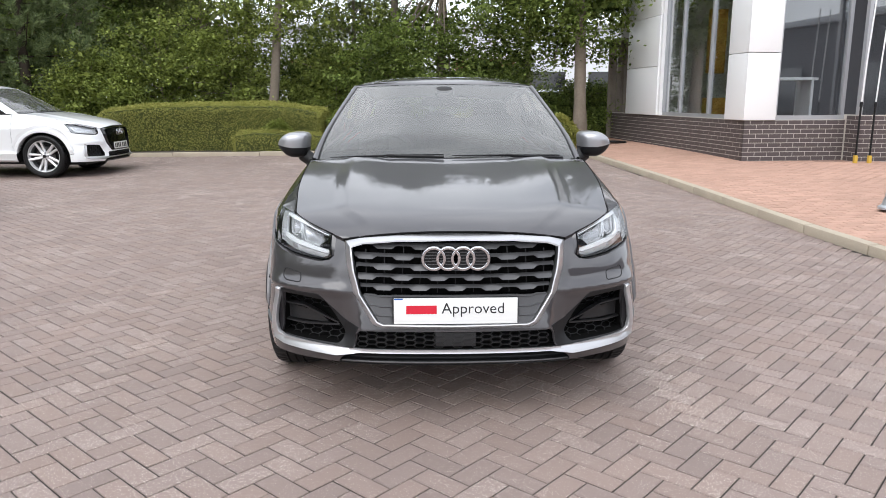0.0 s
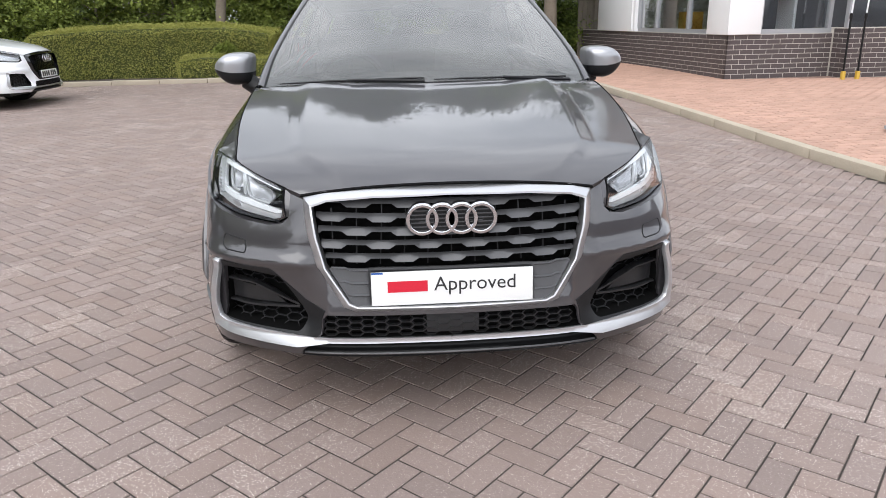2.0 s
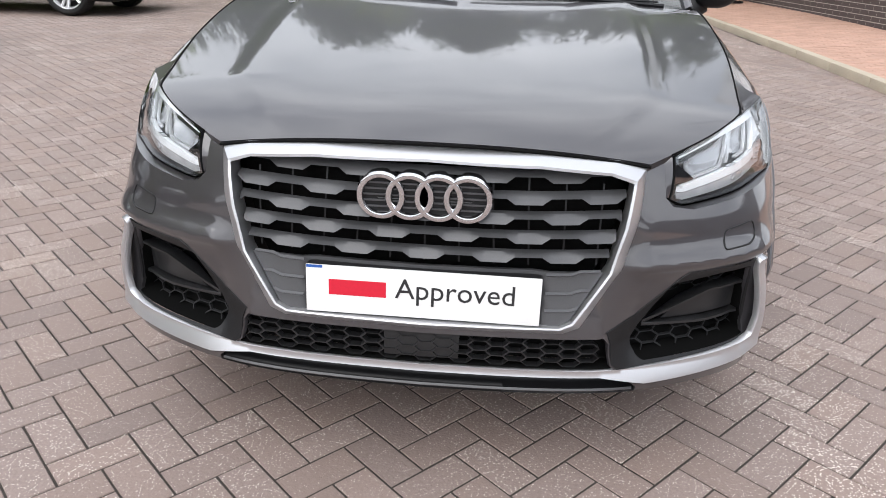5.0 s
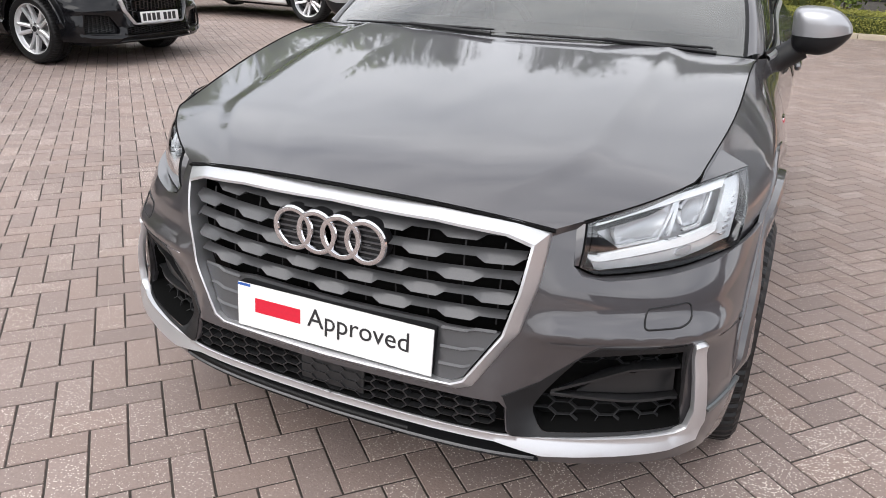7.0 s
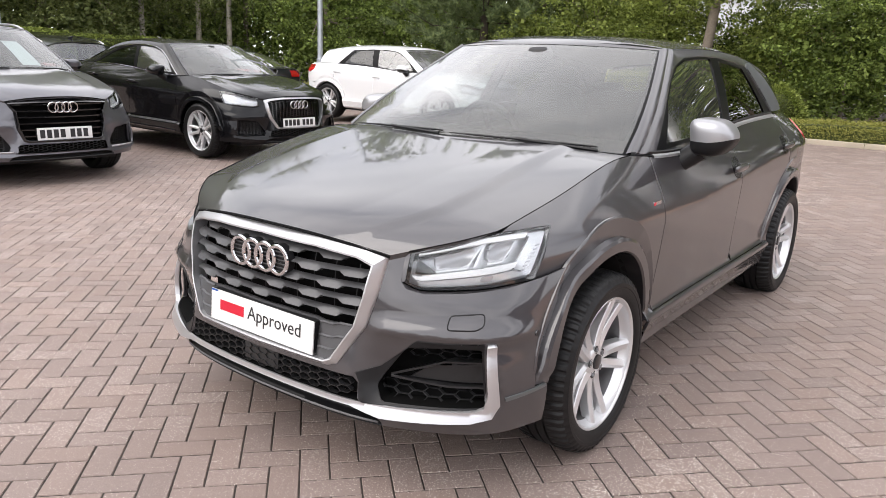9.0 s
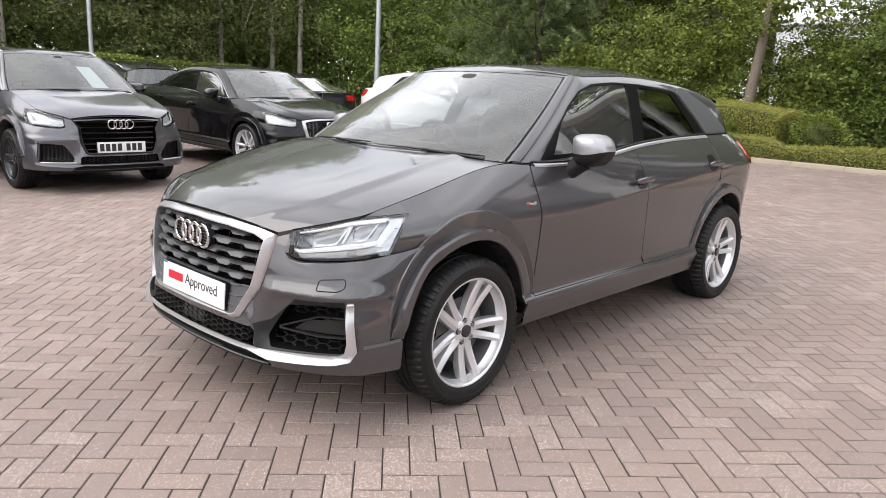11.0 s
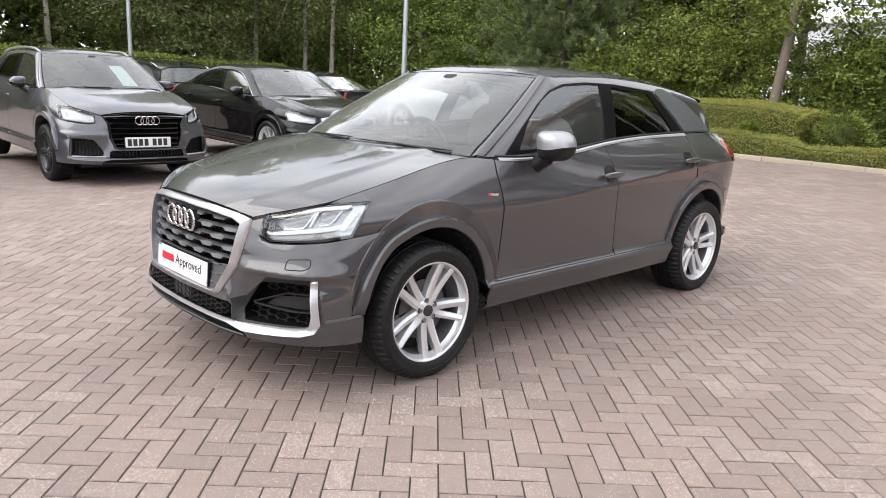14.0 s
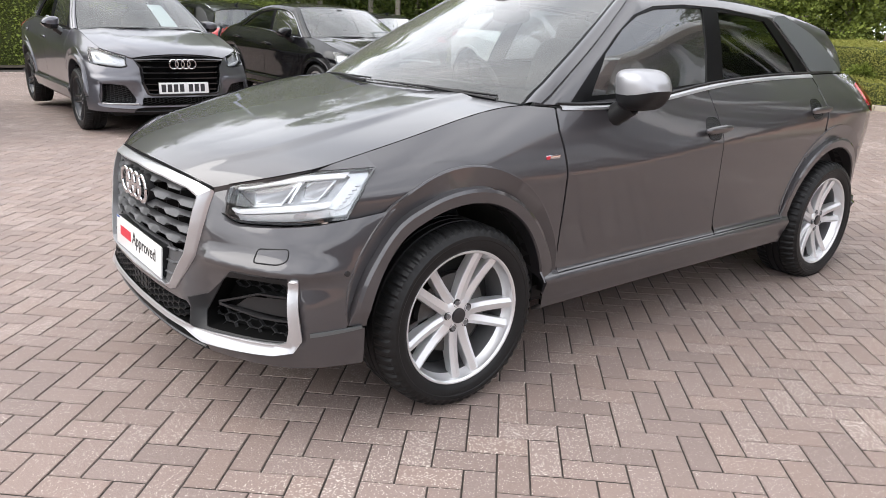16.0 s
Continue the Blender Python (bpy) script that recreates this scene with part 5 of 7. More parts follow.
    both("belt_trim", grid(lambda k, y: (upper(y, ZT(y) + 0.004)[0] + (0.002, 0.008, 0.007, 0.0)[int(k)], y, ZT(y) + (0.012, 0.009, -0.001, -0.003)[int(k)]), [0, 1, 2, 3], steps(0.47, 2.44, 30)), s.get("belt", M_PLASTIC), sharp=30)
    if detail:
        # Silver strip that draws the sky highlight on the body edge.
        both("belt_edge", grid(lambda k, y: (side(y, ZT(y) + (-0.003, -0.004, -0.012, -0.014)[int(k)])[0] + (-0.004, 0.006, 0.005, -0.003)[int(k)], y, ZT(y) + (0.002, -0.003, -0.012, -0.014)[int(k)]), [0, 1, 2, 3], steps(0.48, 2.44, 30)), M_SATIN, label="bright strip drawn as the highlight under the windows", sharp=30)
    if s.get("belt"):
        both("window_trim", tube([tuple(Vector(upper(y, z)) + Vector((0.004, 0, 0))) for y, z in dense(s["dlo"][0:9], 0.08, closed=False)], 0.007, 6), s["belt"])

    y_end = s["roof_end"]

    def roof(u, v):
        a = abs(u)
        y0 = 0.93 + 0.092 * u * u
        y = y0 + (y_end + 0.06 * (1 - a * a) - y0) * v
        ze, zc = ZR(y) + 0.006, ZC(y)
        k = a ** (2.0 + 1.2 * min(1.0, v / 0.15))
        return (math.copysign(XR(y) - 0.003, u) * a ** 0.96 if a > 1e-9 else 0, y, zc + (ze - zc) * k)

    put("roof", grid(roof, steps(-1, 1, 33), steps(0, 0.12, 11) + steps(0.15, 1, 28)), col)
    put("roof_lip", grid(lambda u, k: tuple(Vector(screen(u * 0.962, 0.972, -0.002)).lerp(Vector(roof(u, 0.012)) + Vector((0, 0, 0.0015)), k) + Vector((0, 0, 0.002 * math.sin(math.pi * k)))), steps(-1, 1, 33), steps(0, 1, 5)), col)
    put("headlining", grid(lambda u, v: tuple(Vector(roof(u, v)) + Vector((0, 0, -0.03))), steps(-0.97, 0.97, 13), steps(0.03, 0.97, 9)), M_HEADLN)
    lastx = XT(3.0) - 0.02
    rear_low = s.get("rear_low", (3.02, 1.08))

    def backlight(u, v):
        top_ = Vector(roof(u, 1.0))
        low_ = Vector((lastx * u, rear_low[0] + 0.05 * (1 - u * u), rear_low[1]))
        return tuple(top_.lerp(low_, v))

    glass.append(put("rear_window", grid(backlight, steps(-0.97, 0.97, 13), steps(0.06, 0.97, 7)), P_SIDE))
    if detail:
        put("roof_spoiler", grid(lambda u, k: tuple(Vector(roof(u, 1.0)) + (Vector((0, 0, 0.002)), Vector((0, 0.10, -0.012)), Vector((0, 0.10, -0.03)), Vector((0, 0.02, -0.03)))[int(k)]), steps(-0.98, 0.98, 17), [0, 1, 2, 3]), col)
    put("rear_deck", grid(lambda u, v: tuple(Vector((lastx * u, rear_low[0] + 0.05 * (1 - u * u), rear_low[1])).lerp(Vector(behind(u, 1.06)), v)), steps(-1, 1, 13), steps(0, 1, 4)), col)
    for g in glass:
        g.visible_shadow = False
    both("tail_lamp", panel(rounded([(2.99, 0.955), (3.03, 1.035), (3.27, 1.035), (3.29, 0.90), (3.10, 0.89)], 0.02), side, 0.03, lift=0.006), M_TAIL, label="red tail lamp")
    for a, b in ((0.62, 0.99), (-0.99, -0.62)):
        put("tail_lamp_inner", grid(lambda u, z: tuple(Vector(behind(u, z)) + Vector((0, 0.006, 0))), steps(a, b, 5), steps(0.90, 1.03, 3)), M_TAIL)
    # Mirrors and handles.
    mz = s.get("mirror_z", 0.0)
    def lobes(p):
        x, y, z = p
        out = max(0.0, x)
        k = 1 - 0.18 * out - 0.10 * max(0, -z)
        low = 0.62 * out ** 1.8 if z < 0 else 0.16 * out + 0.40 * out ** 2.6
        return (x - 0.16 * z * (z > 0) + 0.05, y * k * (1 - 0.22 * out**2) - 0.12 * x, z * (1 - low) + 0.10 * out)
    head = super_form(0.908, 0.760, 1.062 + mz, 0.090, 0.108, 0.068, 0.50, 48, 28, lobes)
    cut = lambda up: (head[0], [f for i, f in enumerate(head[1]) if (i // 48 >= 13) == up])  # noqa: E731
    for flip in (False, True):
        fl = mirror if flip else (lambda q: q)
        mir = put("door_mirror", fl(cut(False)), s.get("mirror_low", M_PLASTIC))
        put("mirror_cap", fl(cut(True)), s.get("mirror_cap", col), mir, "satin silver mirror cap" if s.get("mirror_cap") is M_CAP else "")
        put("mirror_foot", fl(tube([(0.775, 0.735, 0.955 + mz), (0.80, 0.74, 0.97 + mz), (0.862, 0.75, 1.012 + mz)], 0.03, 10, taper=[0.050, 0.042, 0.040])), s.get("mirror_low", M_PLASTIC), mir)
        for yh, zh in ((1.335, 0.888), (2.275, 0.938)):
            c = side(yh + 0.09, zh)
            if detail:
                # Flat dark patch on the door, painted as the shade of a hollow.
                cup = put("handle_cup", fl(panel(rounded([(yh - 0.005, zh - 0.048), (yh + 0.105, zh - 0.048), (yh + 0.105, zh + 0.048), (yh - 0.005, zh + 0.048)], 0.045, 6), side, 0.012, lift=0.0018, flange=0.004)), M_CUP)
            handle = super_form(0, 0, 0, 0.014, 0.105, 0.0165, 0.7, 20, 10)
            put("door_handle", fl(placed(handle, Matrix.Translation((c[0] + 0.026, yh + 0.055, zh)) @ Matrix.Rotation(radians(2), 4, "X"))), col)
            put("handle_stub", fl(box(c[0] - 0.01, c[0] + 0.026, yh + 0.12, yh + 0.15, zh - 0.012, zh + 0.012, 0.004)), col)
    if detail:
        for flip in (False, True):
            fl = mirror if flip else (lambda q: q)
            bx = side(0.40, 0.845)
            put("wing_badge", fl(box(bx[0] - 0.004, bx[0] + 0.002, 0.365, 0.425, 0.836, 0.852, 0.0015)), M_CHROME, label="small silver badge")
            put("wing_badge_red", fl(box(bx[0] - 0.002, bx[0] + 0.0035, 0.366, 0.383, 0.838, 0.850, 0.001)), M_RED)
    # Roof aerial and cabin.
    put("roof_aerial", tube([(0, y_end - 0.35, ZC(y_end - 0.35) - 0.005), (0, y_end - 0.22, ZC(y_end - 0.22) + 0.06)], 0.02, 8, taper=[0.03, 0.006]), col)
    if s.get("roof_rails"):
        both("roof_rail", tube([(XR(y) - 0.03, y, ZR(y) + h) for y, h in zip(steps(1.05, 2.7, 14), [0.01, 0.035] + [0.045] * 10 + [0.035, 0.01])], 0.014, 8), s["roof_rails"])
    put("dashboard", joined(grid(lambda u, v: (0.70 * u, 0.30 + 0.62 * v + 0.06 * (1 - u * u) * (v - 1), 1.015 - 0.06 * v - 0.02 * (v > 0.9)), steps(-1, 1, 13), steps(0, 1, 7)), box(-0.70, 0.70, 0.86, 0.94, 0.55, 0.95)), M_CABIN)
    put("instrument_hood", super_form(-0.36, 0.86, 0.955, 0.19, 0.12, 0.05, 0.7), M_CABIN)
    put("cabin_floor", joined(box(-0.70, 0.70, 0.40, 2.9, 0.25, 0.30), box(-0.74, -0.70, 0.5, 2.9, 0.28, 0.98), box(0.70, 0.74, 0.5, 2.9, 0.28, 0.98), box(-0.70, 0.70, 2.88, 2.95, 0.3, 1.0)), M_CABIN)
    wheel_m = Matrix.Translation((-0.36, 1.05, 0.945)) @ Matrix.Rotation(radians(-62), 4, "X")
    rim_pts = [(0.183 * math.cos(a), 0.183 * math.sin(a), 0) for a in [2 * math.pi * i / 32 for i in range(33)]]
    put("steering_wheel", joined(placed(tube(rim_pts, 0.016, 8), wheel_m), placed(super_form(0, 0, -0.01, 0.075, 0.06, 0.03), wheel_m), placed(box(-0.17, 0.17, -0.015, 0.015, -0.02, 0.0), wheel_m), placed(box(-0.012, 0.012, -0.17, 0.0, -0.02, 0.0), wheel_m)), M_CABIN)
    def seat_form(x, y):
        st = put("seat", joined(super_form(x, y - 0.10, 0.56, 0.25, 0.28, 0.09, 0.5), placed(super_form(0, 0, 0.31, 0.24, 0.075, 0.34, 0.55), Matrix.Translation((x, y + 0.10, 0.58)) @ Matrix.Rotation(radians(-14), 4, "X"))), M_SEAT)
        put("headrest", placed(super_form(0, 0, 0, 0.125, 0.05, 0.085, 0.6), Matrix.Translation((x, y + 0.29, 1.235)) @ Matrix.Rotation(radians(-10), 4, "X")), M_SEAT, st)
        for q in (-0.05, 0.05):
            put("headrest_post", tube([(x + q, y + 0.26, 1.1), (x + q, y + 0.285, 1.2)], 0.007, 6), M_CHROME, st)
    if cloth:
        seat_form(-0.36, 1.50)
        seat_form(0.36, 1.50)
        bench = put("rear_bench", joined(super_form(0, 2.20, 0.56, 0.64, 0.26, 0.10, 0.4), placed(super_form(0, 0, 0.28, 0.63, 0.08, 0.31, 0.4), Matrix.Translation((0, 2.42, 0.60)) @ Matrix.Rotation(radians(-20), 4, "X"))), M_SEAT)
        for x in (-0.42, 0.0, 0.42):
            put("headrest", super_form(x, 2.66, 1.155, 0.12, 0.045, 0.06, 0.6), M_SEAT, bench)
    v = Vector(screen(0.0, 0.88))
    put("rear_view_mirror", joined(super_form(-0.02, v.y + 0.09, v.z - 0.07, 0.12, 0.02, 0.035, 0.6), super_form(0, v.y + 0.04, v.z - 0.015, 0.06, 0.05, 0.035, 0.7)), M_CABIN)
    # Wheels.
    for y in (0.0, wb):
        for sd in (1, -1):
            wheel_parts(car, s.get("wheel_x", 0.752 if y == 0 else 0.742) * sx * sd, y * sy, sd, s, spokes, (1.10 if sd > 0 else 1.95) + (0.25 if y else 0))
    return car


def ring_loop(outer, inner, surf):
    """A flat band between two outlines of the same count."""
    n, q = len(outer), 8
    verts, faces = [], []
    for i in range(n):
        for e in range(q):
            t = e / q
            for loop in (outer, inner):
                a, b = loop[i], loop[(i + 1) % n]
                verts.append(surf(a[0] + (b[0] - a[0]) * t, a[1] + (b[1] - a[1]) * t))
    k = n * q
    for j in range(k):
        a, b = 2 * j, 2 * ((j + 1) % k)
        faces.append((a, b, b + 1, a + 1))
    return verts, faces


hero = hero_shape()
hero["mirror_cap"] = M_CAP
ALONG = tab((-2, -2), (0, 0), (0.395, 0.402), (0.455, 0.482), (1.5, 1.535), (2.33, 2.335), (2.601, 2.603), (3.36, 3.36))
BROAD = tab((-2, 1.0), (-0.5, 1.0), (-0.1, 1.012), (0.4, 1.017), (4, 1.017))
TALL = tab((0, 0), (0.3, 0.0), (0.5, 0.006), (0.75, 0.016), (1.0, 0.024), (1.06, 0.036), (1.12, 0.042), (1.4, 0.038), (1.6, 0.040))
REAR = tab((-2, 0.0), (-0.7, 0.0), (-0.3, 0.3), (0.3, 0.85), (0.6, 1.0), (4, 1.0))


def hero_form(x, y, z):
    return x * BROAD(y), ALONG(y) if y > 0 else y, z + TALL(z) * REAR(y)


hero["form"], hero["wheel_x"] = hero_form, 0.782
build_car("crossover_car", hero, Matrix(), "dark grey metallic compact crossover with silver wheels", plate="words")

# ---- ground, paving, kerbs ----
KERB_X = tab((-8.4, 4.85), (2.2, 3.80), (2.67, 3.725), (3.55, 3.64), (4.83, 3.58), (6.65, 3.51), (9.13, 3.37), (12.8, 3.12))
KERB_Y = 12.04
gx = [-300, -60, -24, -15] + steps(-14, -3, 12) + [0, 4, 30, 300]
gy = [-300, -40, -10, 0] + steps(1.0, 14, 27) + [40, 300]
solid("ground", grid(lambda x, y: (x, y, yard_z(x, y) - 0.0036), gx, gy), M_JOINT, "dark sandy ground under the paving blocks", "ground", kind="structure", smooth=False)


def block_mesh(l, w, bevel=0.0018, h=0.0030):
    a, b = l / 2 - 0.0028, w / 2 - 0.0028
    v = [(-a, -b, -h), (a, -b, -h), (a, b, -h), (-a, b, -h), (-a + bevel, -b + bevel, 0), (a - bevel, -b + bevel, 0), (a - bevel, b - bevel, 0), (-a + bevel, b - bevel, 0)]
    f = [(4, 5, 6, 7), (0, 1, 5, 4), (1, 2, 6, 5), (2, 3, 7, 6), (3, 0, 4, 7)]
    return v, f


def many(form, mats):
    """Copies of one form at many poses, in one mesh; mats: list of (x, y, z, turn, tilt x, tilt y)."""
    v, f = np.array(form[0]), form[1]
    p = np.array(mats)
    c, s = np.cos(p[:, 3])[:, None], np.sin(p[:, 3])[:, None]
    x = v[None, :, 0] * c - v[None, :, 1] * s
    y = v[None, :, 0] * s + v[None, :, 1] * c
    z = v[None, :, 2] + x * p[:, 4][:, None] + y * p[:, 5][:, None]
    xyz = np.stack([x + p[:, 0][:, None], y + p[:, 1][:, None], z + p[:, 2][:, None]], -1).reshape(-1, 3)
    n = len(v)
    faces = [tuple(i + k * n for i in q) for k in range(len(p)) for q in f]
    return xyz.tolist(), faces


# Herringbone of 200 x 100 mm blocks at 45 degrees to the car.
rng = np.random.default_rng(4)
A_DIR, B_DIR = (0.731, -0.682), (0.682, 0.731)
A_TURN = math.atan2(A_DIR[1], A_DIR[0])
near, rest = [], []
for i in range(-200, 130):
    for j in range(-195, 170):
        k = (i + j) % 4
        if k not in (0, 2):
            continue
        ca, cb = (i + 1.0, j + 0.5) if k == 0 else (i + 0.5, j + 1.0)
        a, b = 0.10107 * ca + 0.0392, 0.10107 * cb + 0.0366
        x, y = a * A_DIR[0] + b * B_DIR[0], a * A_DIR[1] + b * B_DIR[1]
        if not (-16.4 < x < KERB_X(y) + 0.02 and -8.5 < y < KERB_Y):
            continue
        slope = (RISE(y + 0.1) - RISE(y - 0.1)) / 0.2
        row = (x, y, yard_z(x, y) + rng.normal(0, 0.0004), A_TURN + (math.pi / 2 if k == 2 else 0) + rng.normal(0, 0.004), rng.normal(0, 0.004), slope + rng.normal(0, 0.004))
        d = math.hypot((x - 0.7) / 1.5, y + 1.55)
        (near if d < 1.13 else rest).append(row)
near.sort(key=lambda q: math.hypot((q[0] - 0.7) / 1.5, q[1] + 1.55))
rest += near[298:]
near = near[:298]
paving = tagged(new("paving", None), "grey-pink concrete paving blocks laid in herringbone", "paving", kind="structure")
rest_ob = part("paving_blocks", many(block_mesh(0.2021, 0.10107), rest), M_BLOCK, paving, smooth=False)
tagged(rest_ob, kind="stuff")

# Pavement by the building, with its kerb stones.
def walk_z(x, y):
    return 0.085 + RISE(y) + 0.028 * max(0.0, min(x - KERB_X(y), 2.2))


pink = []
for r in range(-74, 180):
    for q in range(0, 40):
        y = -1.0 + 0.1 * r * 1.02
        x = KERB_X(y) + 0.240 + 0.203 * q + (0.1015 if r % 2 else 0)
        if -8.5 < y < 16.4 and q >= 0 and not (x > 5.5 - 0.087 * (y - 9.0) and y > 9.0 - 0.087 * (x - 5.4)):
            pink.append((x, y, walk_z(x, y) + rng.normal(0, 0.001), rng.normal(0, 0.008), 0.028 + rng.normal(0, 0.003), (RISE(y + 0.1) - RISE(y - 0.1)) / 0.2 + rng.normal(0, 0.003)))
pink_half = []
for r in range(-73, 180, 2):
    y = -1.0 + 0.1 * r * 1.02
    if -8.5 < y < 16.4:
        x = KERB_X(y) + 0.189
        pink_half.append((x, y, walk_z(x, y), rng.normal(0, 0.008), 0.028, (RISE(y + 0.1) - RISE(y - 0.1)) / 0.2))
path = solid("pavement", grid(lambda k, y: (KERB_X(y) + (0.05, 2.2, 40)[int(k)], y, walk_z(KERB_X(y) + (0.05, 2.2, 40)[int(k)], y) - 0.008), [0, 1, 2], steps(-12, 16.5, 40)), M_BED, "pavement bed of brown sand", "pavement", kind="structure", smooth=False)
pv = part("pavers", joined(many(block_mesh(0.2, 0.1), pink), many(block_mesh(0.1, 0.1), pink_half)), M_PINK, path, "pink brick pavers", smooth=False)
tagged(pv, kind="stuff")


def kerb_stone(l):
    return box(-l / 2 + 0.003, l / 2 - 0.003, -0.0625, 0.0625, -0.12, 0.0, 0.012)


kerb = tagged(new("kerb", None), "pale sandy concrete kerb", "kerb", kind="structure")
stone = mesh_of("kerb_stone", kerb_stone(0.915), M_KERB)
y = -8.5
while y < 15.8:
    x0, x1 = KERB_X(y), KERB_X(y + 0.91)
    ob = new("kerb_stone", stone)
    ob.parent = kerb
    ob.matrix_local = pose((x0 + x1) / 2 + 0.07, y + 0.455, 0.093 + RISE(y + 0.455) + rng.normal(0, 0.002), 0, math.degrees(-math.atan2(RISE(y + 0.91) - RISE(y), 0.91)), math.degrees(math.atan2(0.91, x1 - x0)))
    y += 0.913
x = -16.0
while x < 2.9:
    ob = new("kerb_stone", stone)
    ob.parent = kerb
    ob.matrix_local = pose(x, KERB_Y + 0.065, 0.085 + yard_z(x, KERB_Y) + rng.normal(0, 0.002), 0, 0, rng.normal(0, 0.3))
    x += 0.916
solid("planting_bed", grid(lambda x, y: (x, y, 0.07 + yard_z(x, KERB_Y) + 0.03 * noise.noise((x, y, 0))), steps(-60, 6, 100), steps(KERB_Y + 0.12, 45, 60)), M_SOIL, "dark bare soil of the planting bed", "soil", kind="structure")
solid("planting_bed_side", grid(lambda x, y: (x, y, 0.05 + yard_z(x, y) + 0.03 * noise.noise((x, y, 3))), steps(-60, -17.0, 60), steps(-40, KERB_Y + 0.1, 60)), M_SOIL, "dark bare soil behind the parked row", "soil", kind="structure")

# ---- showroom building ----
bld = thing("showroom_building", "white-clad showroom with dark brick plinth and tall windows", "building", pose(5.13, 8.68, 0.17, 0, 0, 5))
plinth = part("plinth_wall", joined(box(0.003, 0.25, 0.003, 7.0, -0.1, 0.72), box(0.25, 1.80, 0.003, 0.25, -0.1, 0.72)), M_MORTAR, bld, "dark brick plinth with pale mortar")
brick_m = mesh_of("brick", box(-0.1075, 0.1075, -0.0, 0.04, 0.0, 0.065, 0.002), M_BRICK, smooth=False)
half_m = mesh_of("brick_half", box(-0.05, 0.05, -0.0, 0.04, 0.0, 0.065, 0.002), M_BRICK, smooth=False)
for c in range(10):
    z = -0.03 + 0.075 * c
    for k in range(8):
        x = 0.1075 + 0.225 * k - (0.1125 if c % 2 else 0)
        short = x < 0.1
        ob = new("brick", half_m if short else brick_m)
        ob.parent = plinth
        ob.matrix_local = Matrix.Translation((x + (0.055 if short else 0), 0.0, z))
    if c % 2:
        ob = new("brick", half_m)
        ob.parent = plinth
        ob.matrix_local = Matrix.Translation((1.738, 0.0, z))
    for k in range(31):
        y = 0.1075 + 0.225 * k - (0 if c % 2 else 0.1125)
        short = y < 0.1
        ob = new("brick", half_m if short else brick_m)
        ob.parent = plinth
        ob.matrix_local = Matrix.Translation((0.0, y + (0.055 if short else 0), z)) @ Matrix.Rotation(-math.pi / 2, 4, "Z")
for z0, z1 in ((0.72, 1.80), (1.81, 2.90), (2.91, 4.4), (4.41, 6.0)):
    part("pillar_panel", box(-0.04, 0.52, -0.04, 0.0, z0, z1, 0.006), M_CLAD, bld)
    part("pillar_panel", box(-0.04, 0.0, 0.003, 0.62, z0, z1, 0.006), M_CLAD, bld)
    part("pillar_side", box(0.0, 0.52, 0.003, 0.60, z0 + 0.004, z1 - 0.004), M_CLAD, bld)
for z0, z1 in ((0.72, 1.73), (1.74, 2.77), (2.78, 4.1), (4.11, 6.0)):
    part("wall_panel", box(-0.05, 0.30, 3.62, 5.45, z0, z1, 0.006), M_CLAD, bld)
wl_ = part("side_window", joined(box(0.06, 0.12, 0.62, 3.55, 0.722, 0.79), *[box(0.05, 0.13, y - 0.03, y + 0.03, 0.79, 6.0) for y in (0.65, 1.48, 2.72, 3.5)]), M_FRAME, bld, "grey aluminium window frame")
for y0, y1 in ((0.68, 1.45), (1.51, 2.69), (2.75, 3.47)):
    q = part("pane", box(0.085, 0.095, y0, y1, 0.79, 6.0), P_SHOP, wl_)
    q.visible_shadow = False
part("reveal", box(-0.02, 0.20, 3.53, 3.62, 0.72, 6.0), M_CLAD, bld)
wr_ = part("front_window", joined(box(0.52, 1.80, 0.05, 0.13, 0.722, 0.79), *[box(x - 0.03, x + 0.03, 0.05, 0.13, 0.79, 6.0) for x in (0.56, 1.76)]), M_FRAME, bld, "grey aluminium window frame")
q = part("pane", box(0.59, 1.73, 0.085, 0.095, 0.79, 6.0), P_SHOP, wr_)
q.visible_shadow = False
back_wall = part("return_wall", joined(box(1.803, 5.0, -0.347, -0.10, -0.1, 0.80), box(1.803, 2.0, -0.10, 0.25, -0.1, 0.80)), M_MORTAR, bld, "dark brick return wall")
for c in range(11):
    if c % 2:
        ob = new("brick", half_m)
        ob.parent = back_wall
        ob.matrix_local = Matrix.Translation((1.852, -0.35, -0.03 + 0.075 * c))
    for me_, y in ((brick_m, -0.2425), (half_m, -0.075)) if c % 2 else ((half_m, -0.295), (brick_m, -0.128)):
        ob = new("brick", me_)
        ob.parent = back_wall
        ob.matrix_local = Matrix.Translation((1.80, y, -0.03 + 0.075 * c)) @ Matrix.Rotation(-math.pi / 2, 4, "Z")
    for k in range(13):
        ob = new("brick", brick_m)
        ob.parent = back_wall
        ob.matrix_local = Matrix.Translation((1.9075 + 0.225 * k + (0.1125 if c % 2 else 0), -0.35, -0.03 + 0.075 * c))
part("return_frame", joined(*[box(x - 0.03, x + 0.03, -0.30, -0.22, 0.80, 6.0) for x in (1.84, 2.6, 3.6, 4.6)]), M_FRAME, bld)
part("return_pane", box(1.86, 5.0, -0.27, -0.26, 0.80, 6.0), P_SHOP, bld).visible_shadow = False
part("room_shell", joined(box(0.3, 6.0, 6.9, 7.0, -0.1, 6.0), box(5.0, 5.1, -0.3, 7.0, -0.1, 6.0), box(0.25, 5.0, 0.25, 6.9, 0.0, 0.02)), M_ROOM, bld, "grey showroom inside")
